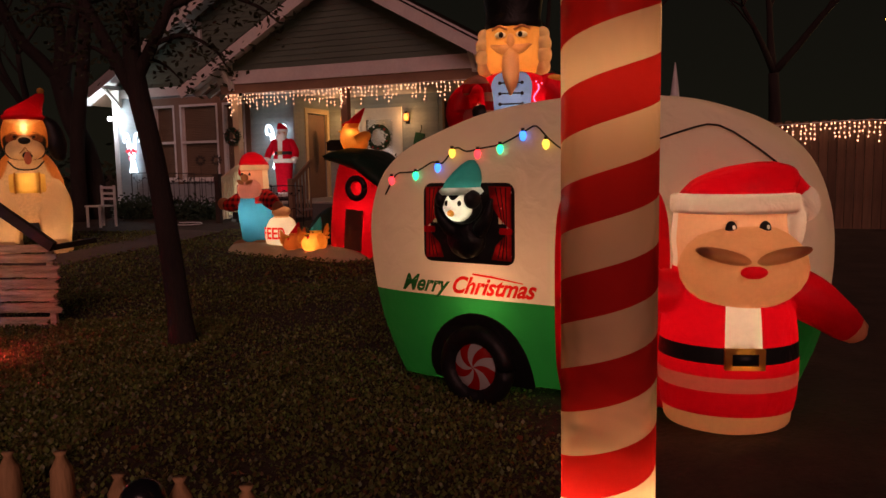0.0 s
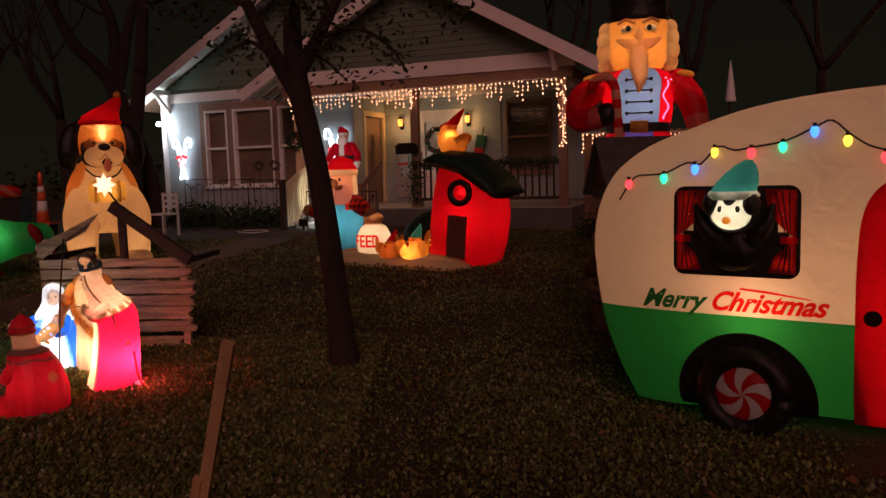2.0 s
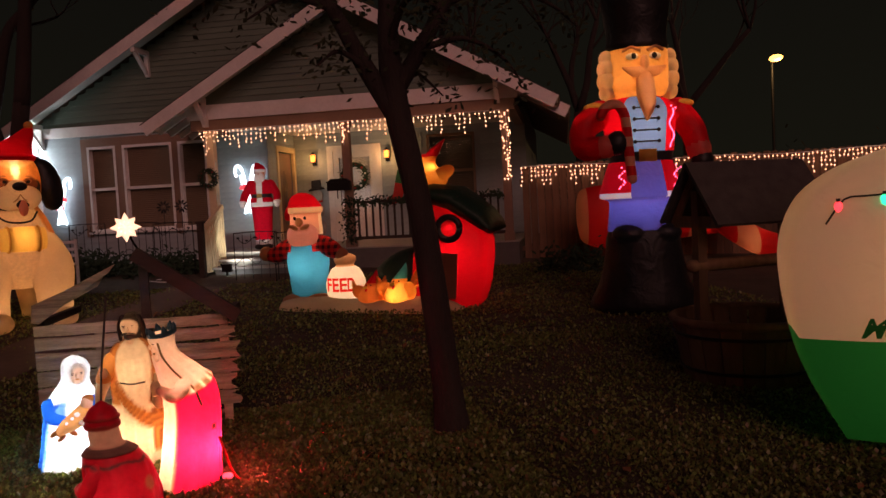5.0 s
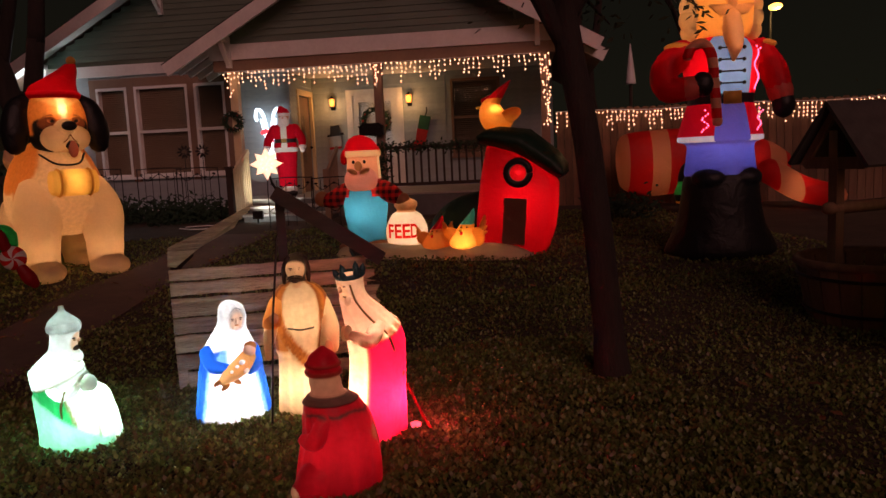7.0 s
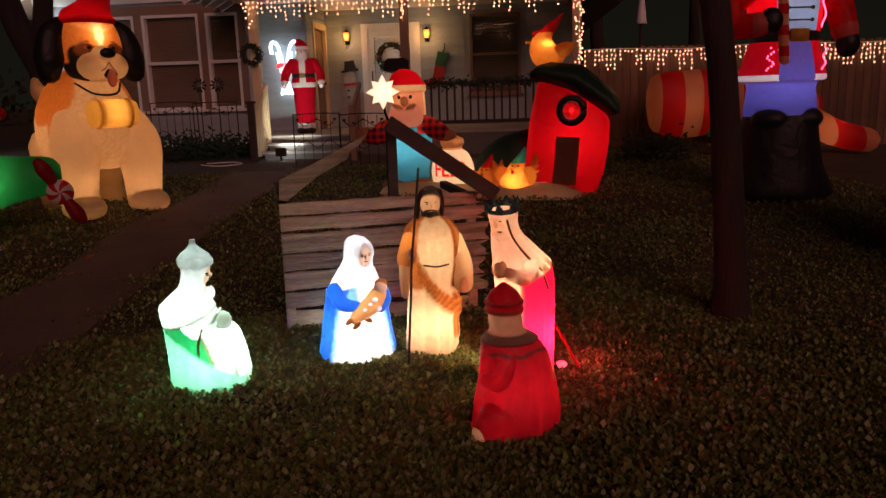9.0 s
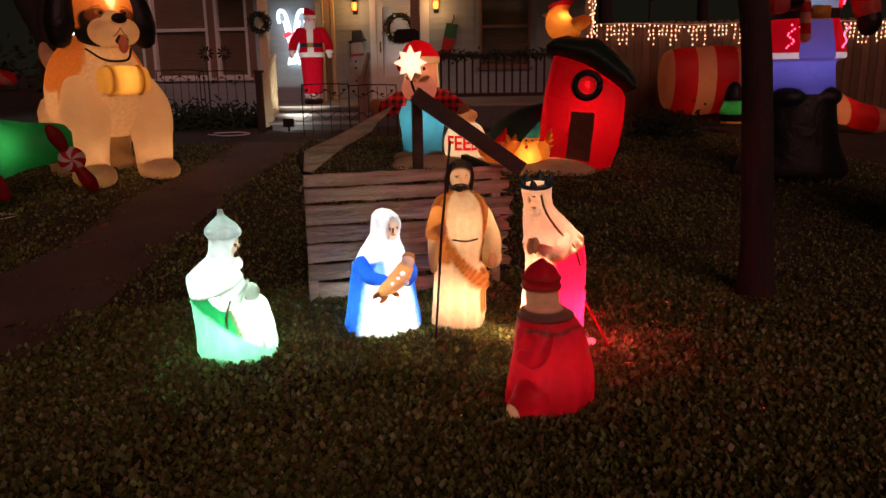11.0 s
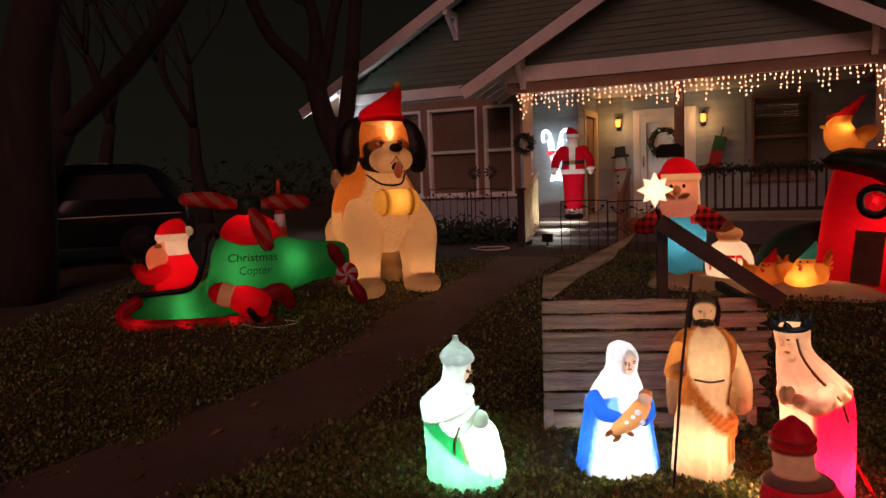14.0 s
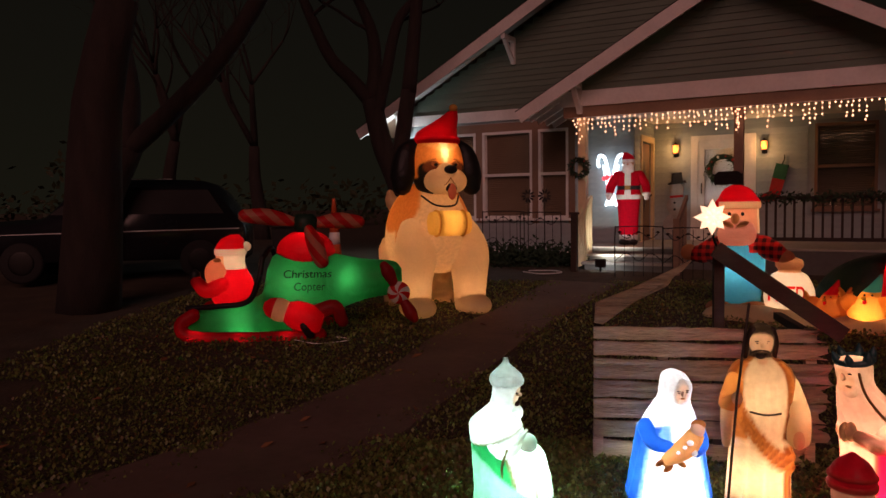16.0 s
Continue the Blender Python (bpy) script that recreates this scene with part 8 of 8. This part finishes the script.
# ---------------------------------------------------------------- wishing well
well = thing("wishing_well", pose(0.35, 6.97, 0.0, rz=5), "dark wooden wishing well with a shingled roof", "well")
for k in range(22):
    a0, a1 = 2 * math.pi * k / 22, 2 * math.pi * (k + 0.92) / 22
    bm = bmesh.new()
    slabs = [(math.cos(a) * q, math.sin(a) * q) for q, a in ((0.54, a0), (0.54, a1), (0.50, a1), (0.50, a0))]
    lo = [bm.verts.new((x * 0.9, y * 0.9, 0)) for x, y in slabs]
    hi = [bm.verts.new((x * 1.08, y * 1.08, 0.50)) for x, y in slabs]
    bm.faces.new(lo), bm.faces.new(list(reversed(hi)))
    for i in range(4):
        j = (i + 1) % 4
        bm.faces.new((lo[i], hi[i], hi[j], lo[j]))
    part("stave", bm, M["fence_wood"], well)
for z, q in ((0.12, 0.515), (0.40, 0.57)):
    bm = bmesh.new()
    tube(bm, [(q * math.cos(a), q * math.sin(a), z) for a in [2 * math.pi * k / 32 for k in range(33)]], 0.014, steps=1, ends=False, seg=6)
    part("hoop", bm, M["iron"], well)
bm = bmesh.new()
tube(bm, [(0.575 * math.cos(a), 0.575 * math.sin(a), 0.505) for a in [2 * math.pi * k / 32 for k in range(33)]], 0.035, steps=1, ends=False, seg=8)
part("rim", bm, M["fence_wood"], well)
for s in (-1, 1):
    bm = bmesh.new()
    bar(bm, (s * 0.42, 0, 0.1), (s * 0.42, 0, 1.55), 0.08, 0.08, up=(0, 1, 0))
    part("post", bm, M["fence_wood"], well)
    bm = bmesh.new()
    bar(bm, (s * 0.44, -0.28, 1.30), (s * 0.44, 0.28, 1.30), 0.03, 0.09)
    part("gable_tie", bm, M["fence_wood"], well)
    for q in (-1, 1):
        bm = bmesh.new()
        bar(bm, (s * 0.44, q * 0.30, 1.28), (s * 0.44, 0.0, 1.70), 0.03, 0.06)
        part("rafter", bm, M["fence_wood"], well)
    bm = bmesh.new()
    slab(bm, [(-0.52, 0), (0.62, 0), (0.62, 0.03), (-0.52, 0.03)], 0, 0.60, m=Matrix.Translation((0, 0, 1.76)) @ pose(0, 0, 0, -52 if s > 0 else 52 + 180, 0, 0))
    part("roof_slope", bm, M["roof"], well, "dark shingled roof slope")
bm = bmesh.new()
tube(bm, [(-0.5, 0, 0.95), (0.5, 0, 0.95)], 0.05, steps=1)
part("windlass", bm, M["fence_wood"], well)

# ---------------------------------------------------------------- striped inflatable behind the soldier
def striped_plane():
    O = pose(3.6, 13.7, 0.15, rz=-16)
    t = thing("inflatable_plane", O, "inflatable red and white striped toy plane", "inflatable")
    bm = bmesh.new()
    rings = []
    for x, q, zc in smooth_line([(-1.75, 0.25, 1.10), (-1.65, 0.48, 1.05), (-1.2, 0.58, 1.02), (-0.5, 0.55, 1.05), (0.3, 0.45, 1.05), (0.9, 0.34, 0.98), (1.25, 0.2, 0.9)], 4):
        rings.append([(x, 0.6 * q * math.cos(a), zc + q * math.sin(a)) for a in [2 * math.pi * k / 22 for k in range(22)]])
    skin(bm, rings)
    part("fuselage", bm, FAB["plane"], t, "striped fuselage")
    bm = bmesh.new()
    tube(bm, [(0.8, -0.3, 0.8), (1.2, -0.6, 0.50), (1.65, -0.85, 0.36)], [0.22, 0.22, 0.20], seg=14)
    part("wing", bm, FAB["plane"], t, "drooping striped wing")
    bm = bmesh.new()
    shell(bm, [(0.18, 0.16, 0.35, 0, 0), (0.22, 0.2, 0.5, 0, 0), (0.16, 0.15, 0.68, 0, 0), (0.15, 0.15, 0.8, 0, 0), (0.10, 0.1, 0.95, 0, 0), (0.03, 0.03, 1.02, 0, 0)], lambda a, z: 1 if 0.5 < z < 0.7 else 2 if z < 0.4 else 0, (-0.75, -0.75, 0))
    part("pilot", bm, [FAB["black"], FAB["green"], FAB["orange"]], t, "small dark bird figure with a green scarf")
    for x, y, z, w in ((-1.1, 0, 1.0, 3.0), (0.5, 0, 1.0, 2.0), (1.2, -0.6, 0.50, 2.0), (-0.75, -0.75, 0.6, 0.7)):
        lamp("inflatable_light", O @ Vector((x, y, z)), w, WARM, 0.03)


FAB["plane"] = cloth("striped_plane_nylon", WHITE, 0.45, lambda nt: two_tone(nt, math_node(nt, "GREATER_THAN", math_node(nt, "FRACT", math_node(nt, "ADD", math_node(nt, "MULTIPLY", object_xyz(nt)[0], 1.45), 50.3)), 0.55), (0.50, 0.012, 0.012), (0.55, 0.22, 0.12)))
striped_plane()

# ---------------------------------------------------------------- close to the walk
pole = thing("candy_pole", pose(0.200, 0.90, 0.0), "red and white spiral striped candy pole", "pole")
bm = bmesh.new()
turn(bm, [(0.0575, 0.0), (0.0575, 2.45), (0.036, 2.50), (0.006, 2.51)], seg=32)
cp = cloth("candy_pole_plastic", WHITE, 0.25, stripes((0.52, 0.02, 0.016), (0.80, 0.62, 0.36), 1, -0.109), rough=0.25)
part("tube", bm, cp, pole)
bm = bmesh.new()
turn(bm, [(0.09, 0.0), (0.09, 0.03), (0.05, 0.05)])
part("foot", bm, M["iron"], pole)
lamp("pole_light", (0.200, 0.90, 1.60), 0.25, WARM, 0.02)
lamp("pole_light", (0.200, 0.90, 1.08), 1.3, WARM, 0.02)

pick = thing("picket_fence", Matrix.Identity(4), "low worn picket fence with tan stakes", "fence")
for k in range(16):
    x = -1.72 + 0.118 * k
    y = 0.97 + -0.406 * x
    bm = bmesh.new()
    h = 1.02 + 0.012 * math.sin(k * 2.3)
    turn(bm, [(0.016, 0.0), (0.016, h - 0.12), (0.011, h - 0.105), (0.020, h - 0.075), (0.018, h - 0.03), (0.007, h - 0.008), (0.011, h)], (x, y, 0), seg=12)
    part("picket", bm, M["tan_stick"], pick)
for z in (0.35, 0.80):
    bm = bmesh.new()
    bar(bm, (-1.75, 1.68, z), (0.08, 0.929, z), 0.02, 0.04)
    part("rail", bm, M["tan_stick"], pick)
stake = thing("wooden_stake", pose(-2.16, 2.03, 0.0), "leaning split wooden stake", "stake")
bm = bmesh.new()
bar(bm, (0, 0, 0.0), (0.41, -0.49, 1.31), 0.017, 0.012, up=(0, 1, 0))
part("shaft", bm, M["tan_stick"], stake)
bm = bmesh.new()
bar(bm, (0.06, -0.09, 0.25), (0.33, -0.41, 1.09), 0.013, 0.010, up=(0, 1, 0))
part("splint", bm, M["tan_stick"], stake)
ball_lamp = thing("path_light", pose(-1.60, 1.46, 0.08), "small dark globe garden light on a stake", "garden light")
bm = bmesh.new()
ball(bm, (0, 0, 0.98), (0.034, 0.034, 0.032))
turn(bm, [(0.020, 0.93), (0.026, 0.945), (0.024, 0.955)], seg=12)
part("globe", bm, M["car"], ball_lamp)
bm = bmesh.new()
tube(bm, [(0, 0, 0), (0, 0, 0.94)], 0.010, steps=1)
part("stake", bm, M["white_plastic"], ball_lamp)

copy_thing(ball_lamp, pose(-0.46, 1.09, 0.03))

# ---------------------------------------------------------------- driveway side
cone = thing("traffic_cone", pose(-8.35, 13.5, ground_z(0, 13.5)), "orange traffic cone with white bands on a bin", "traffic cone")
bm = bmesh.new()
box(bm, (-0.19, -0.19, 0.5), (0.19, 0.19, 0.53))
turn(bm, [(0.105, 0.53), (0.092, 0.70), (0.09, 0.72)], mi=0)
turn(bm, [(0.09, 0.72), (0.074, 0.90)], mi=1)
turn(bm, [(0.074, 0.90), (0.06, 1.05)], mi=0)
turn(bm, [(0.06, 1.05), (0.05, 1.15)], mi=1)
turn(bm, [(0.05, 1.15), (0.026, 1.38), (0.022, 1.40)], mi=0)
part("shell", bm, [M["orange"], M["white_plastic"]], cone)
bm = bmesh.new()
box(bm, (-0.16, -0.16, 0.0), (0.16, 0.16, 0.499))
part("stand", bm, M["rubber"], cone)
bin_ = thing("waste_bin", pose(-9.0, 13.6, ground_z(0, 13.6), rz=12), "dark wheeled waste bin with a lid", "waste bin")
bm = bmesh.new()
slab(bm, [(-0.24, 0.05), (0.24, 0.05), (0.30, 0.98), (-0.30, 0.98)], -0.30, 0.30)
part("bin_body", bm, M["rubber"], bin_)
bm = bmesh.new()
slab(bm, [(-0.33, 0.98), (0.33, 0.98), (0.31, 1.05), (-0.31, 1.05)], -0.34, 0.34)
part("lid", bm, M["rubber"], bin_)
for s in (-1, 1):
    bm = bmesh.new()
    tube(bm, [(s * 0.25, 0.30, 0.1), (s * 0.30, 0.30, 0.1)], 0.1, steps=1, ends=False)
    part("wheel", bm, M["rubber"], bin_)

car = thing("parked_car", pose(-12.6, 15.2, ground_z(0, 15.2), rz=18), "dark parked sport utility car in the driveway", "car")
bm = bmesh.new()
prof = smooth_line([(-2.2, 0.35), (-2.25, 0.75), (-2.1, 0.98), (-1.5, 1.05), (-1.15, 1.10), (-0.7, 1.55), (-0.4, 1.68), (0.9, 1.70), (1.6, 1.62), (2.0, 1.15), (2.15, 0.9), (2.15, 0.35)], 3)
rings = [[(x * (1 - 0.01 * abs(k - 3)), y, 0.3 + (z - 0.3) * (1 - (0.10 if abs(y) > 0.85 else 0.0))) for x, z in prof] for k, y in enumerate((-0.92, -0.86, -0.6, 0.0, 0.6, 0.86, 0.92))]
skin(bm, rings)
body = part("car_body", bm, M["car"], car)
for s in (-1, 1):
    bm = bmesh.new()
    slab(bm, [(-1.0, 1.12), (1.75, 1.12), (1.5, 1.52), (-0.45, 1.52)], s * 0.915, s * 0.925)
    part("side_window", bm, M["plain_black"], car)
    # highlight on the dark paint, made as a thin white strip
    bm = bmesh.new()
    bar(bm, (-2.1, s * 0.925, 0.80), (2.0, s * 0.925, 0.86), 0.01, 0.012)
    part("side_glint", bm, M["white_plastic"], car, "pale strip standing in for a glint along the flank")
    bm = bmesh.new()
    bar(bm, (-0.4, s * 0.70, 1.71), (0.9, s * 0.70, 1.71), 0.015, 0.012)
    part("roof_rail", bm, M["white_plastic"], car)
    for x in (-1.45, 1.35):
        bm = bmesh.new()
        rings = [[(x + q * math.cos(a), s * (0.70 + 0.24 * f), 0.34 + q * math.sin(a)) for a in [2 * math.pi * k / 24 for k in range(24)]] for f, q in ((0, 0.30), (0.1, 0.34), (0.9, 0.34), (1.0, 0.30))]
        skin(bm, rings)
        wh = part("wheel", bm, M["rubber"], car)
        bm = bmesh.new()
        ball(bm, (x, s * 0.94, 0.34), (0.20, 0.02, 0.20))
        part("rim", bm, M["iron"], wh)
    bm = bmesh.new()
    ball(bm, (-2.16, s * 0.70, 0.80), (0.06, 0.14, 0.09))
    part("headlight", bm, M["white_plastic"], car)

chair = thing("garden_chair", pose(-7.02, 15.5, ground_z(0, 15.5), rz=-30), "small white slatted garden chair", "chair")
for x in (-0.2, 0.2):
    for y in (-0.18, 0.18):
        bm = bmesh.new()
        box(bm, (x - 0.02, y - 0.02, 0), (x + 0.02, y + 0.02, 0.42 if y < 0 else 0.85))
        part("leg", bm, M["white_plastic"], chair)
bm = bmesh.new()
box(bm, (-0.23, -0.22, 0.42), (0.23, 0.17, 0.45))
part("seat", bm, M["white_plastic"], chair)
for z in (0.55, 0.66, 0.78):
    bm = bmesh.new()
    box(bm, (-0.18, 0.17, z), (0.18, 0.19, z + 0.05))
    part("back_slat", bm, M["white_plastic"], chair)

# street lamp far behind, and a steeple tip
sl = thing("street_lamp", pose(17.6, 30.0, 0.5), "distant street lamp, lit orange", "street lamp")
bm = bmesh.new()
tube(bm, [(0, 0, 0), (0, 0, 6.0), (-0.1, -0.2, 6.35), (-0.3, -0.6, 6.45)], 0.06, seg=8)
part("pole", bm, M["iron"], sl)
bm = bmesh.new()
ball(bm, (-0.4, -0.8, 6.35), (0.22, 0.34, 0.14))
part("lantern", bm, glow("sodium_lamp", (1.0, 0.45, 0.08), 5.0), sl)
lamp("street_light", (17.2, 29.0, 6.6), 260.0, (1.0, 0.58, 0.22), 0.2)

spire = thing("white_spire", pose(7.0, 22.8, ground_z(7.0, 22.8)), "slim white pointed spire on a dark post", "spire")
bm = bmesh.new()
tube(bm, [(0, 0, 0), (0, 0, 2.85)], 0.05, steps=1)
part("post", bm, M["dark_wood"], spire)
bm = bmesh.new()
turn(bm, [(0.17, 2.80), (0.15, 2.84), (0.09, 3.4), (0.01, 3.98)], seg=16)
part("cone", bm, M["white_plastic"], spire)

# air hose and cords
for pts, rad, mt, lab in (([(-6.3, 11.9, 0.27), (-6.0, 11.3, 0.24), (-5.6, 11.2, 0.24), (-5.0, 11.6, 0.26)], 0.014, "rubber", "black hose lying across the path"),
                          ([(-3.75, 5.95, 0.28), (-3.68, 5.85, 0.10), (-3.62, 5.90, 0.03), (-3.52, 5.92, 0.03)], 0.008, "stocking_red", "red lit cord behind the figure"),
                          ([(-7.9, 10.2, 0.20), (-7.6, 10.05, 0.19), (-7.3, 10.25, 0.20), (-7.5, 10.4, 0.2)], 0.006, "white_plastic", "loose pale cord on the grass"),
                          ([(-5.6, 15.6, 0.45), (-5.3, 15.3, 0.44), (-4.95, 15.4, 0.45), (-5.1, 15.7, 0.46), (-5.5, 15.7, 0.46)], 0.010, "white_plastic", "coiled pale cord by the steps")):
    bm = bmesh.new()
    tube(bm, pts, rad, seg=6)
    tagged(part("power_cord", bm, M[mt]), lab, "cord")

loose = thing("loose_bulb", pose(-3.72, 5.935, ground_z(-3.72, 5.935) + 0.025), "lit pink-red bulb lying on the grass", "bulb")
bm = bmesh.new()
ball(bm, (0, 0, 0.03), (0.032, 0.022, 0.02))
part("glass", bm, glow("red_lawn_bulb", (1.0, 0.10, 0.16), 1.4), loose)
bm = bmesh.new()
tube(bm, [(-0.028, 0, 0.027), (-0.058, 0.01, 0.02)], 0.012, steps=1, seg=8)
part("socket", bm, M["wire"], loose)
# lamp added off to the bulb's right, to throw the red spill there
lamp("loose_bulb_light", (-3.58, 5.84, 0.15), 3.6, (1.0, 0.06, 0.07), 0.03)

# ---------------------------------------------------------------- turf and fallen leaves
def turf_material():
    m, nt, bs, out = nodes_of("turf_leaves")
    geo = nt.nodes.new("ShaderNodeNewGeometry")
    ramp = nt.nodes.new("ShaderNodeValToRGB")
    e = ramp.color_ramp.elements
    e[0].position, e[0].color = 0.0, (0.17, 0.11, 0.045, 1)
    e[1].position, e[1].color = 1.0, (0.22, 0.33, 0.075, 1)
    k = e.new(0.45)
    k.color = (0.11, 0.17, 0.04, 1)
    k = e.new(0.8)
    k.color = (0.24, 0.25, 0.08, 1)
    nt.links.new(geo.outputs["Random Per Island"], ramp.inputs[0])
    nt.links.new(ramp.outputs[0], bs.inputs["Base Color"])
    bs.inputs["Roughness"].default_value = 0.45
    tr = nt.nodes.new("ShaderNodeBsdfTranslucent")
    nt.links.new(ramp.outputs[0], tr.inputs["Color"])
    mix = nt.nodes.new("ShaderNodeMixShader")
    mix.inputs[0].default_value = 0.35
    nt.links.new(bs.outputs[0], mix.inputs[1])
    nt.links.new(tr.outputs[0], mix.inputs[2])
    nt.links.new(mix.outputs[0], out.inputs["Surface"])
    return m


def turf():
    r = np.random.RandomState(5)
    lx, ly = np.array([p[0] for p in left]), np.array([p[1] for p in left])
    rx, ry = np.array([p[0] for p in right]), np.array([p[1] for p in right])
    blocks = []
    for x0, x1, y0, y1, n, size in ((-7.6, -2.0, 2.6, 7.4, 330000, 0.027), (-9.5, 3.0, 2.4, 9.0, 170000, 0.024), (-10.5, 2.5, 8.5, 14.5, 70000, 0.032), (-1.5, 3.0, 2.0, 6.0, 40000, 0.024)):
        x, y = r.uniform(x0, x1, n), r.uniform(y0, y1, n)
        patch = np.sin(x * 2.3 + 1.7 * np.sin(y * 1.9)) + np.sin(y * 3.1 + 1.3 * np.sin(x * 2.7)) + r.uniform(-1.6, 1.6, n)
        rag = 0.07 * np.sin(y * 7.3 + np.sin(x * 5)) + 0.05 * np.sin(y * 17.0) + r.exponential(0.07, n)
        keep = (patch > -1.4) & ~((x > np.interp(y, ly, lx) + rag) & (x < np.interp(y, ry, rx) - rag) & (y > 3.6))
        blocks.append(np.stack([x[keep], y[keep], np.full(keep.sum(), size)], 1))
    p = np.concatenate(blocks)
    n = len(p)
    s = np.clip(p[:, 1] - 6.3, 0, 11.5)
    z = 0.045 * s * np.minimum(1, s / 1.5) + r.uniform(0.002, 0.034, n) * (1 + 0.5 * np.sin(p[:, 0] * 5.1 + 2 * np.sin(p[:, 1] * 4.3)) * np.sin(p[:, 1] * 5.7))
    a, tilt, k = r.uniform(0, 2 * np.pi, n), r.uniform(0.15, 1.35, n), p[:, 2] * r.uniform(0.6, 1.5, n)
    d = np.stack([np.cos(a) * np.cos(tilt), np.sin(a) * np.cos(tilt), np.sin(tilt)], 1)
    w = np.stack([-np.sin(a), np.cos(a), r.uniform(-0.4, 0.4, n)], 1)
    c = np.stack([p[:, 0], p[:, 1], z], 1)
    kk = k[:, None]
    v = np.stack([c, c + d * kk * 0.55 + w * kk * 0.38, c + d * kk, c + d * kk * 0.55 - w * kk * 0.38], 1).reshape(-1, 3)
    me = bpy.data.meshes.new("turf")
    me.vertices.add(len(v))
    me.vertices.foreach_set("co", v.ravel())
    me.loops.add(4 * n)
    me.loops.foreach_set("vertex_index", np.arange(4 * n))
    me.polygons.add(n)
    me.polygons.foreach_set("loop_start", np.arange(0, 4 * n, 4))
    me.update(calc_edges=True)
    me.materials.append(turf_material())
    tagged(new("turf", me), "short clover and grass turf with dead patches", "grass", kind="stuff")


turf()
r = random.Random(41)
bm = bmesh.new()
for _ in range(170):
    x, y = r.uniform(-9, 2), r.uniform(3.3, 12.5)
    c = Vector((x, y, ground_z(x, y) + 0.04))
    a, k = r.uniform(0, 6.3), r.uniform(0.03, 0.065)
    d, s = Vector((math.cos(a), math.sin(a), r.uniform(-0.1, 0.4))) * k, Vector((-math.sin(a), math.cos(a), r.uniform(-0.2, 0.3))) * k * 0.4
    v = [bm.verts.new(q) for q in (c - d, c + s + Vector((0, 0, 0.01)), c + d, c - s)]
    bm.faces.new(v)
tagged(part("fallen_leaves", bm, solid("dry_leaf", (0.22, 0.10, 0.04), 0.7, 12, 0.4, 0.2)), "scattered dry brown leaves on the lawn", "leaves", kind="stuff")
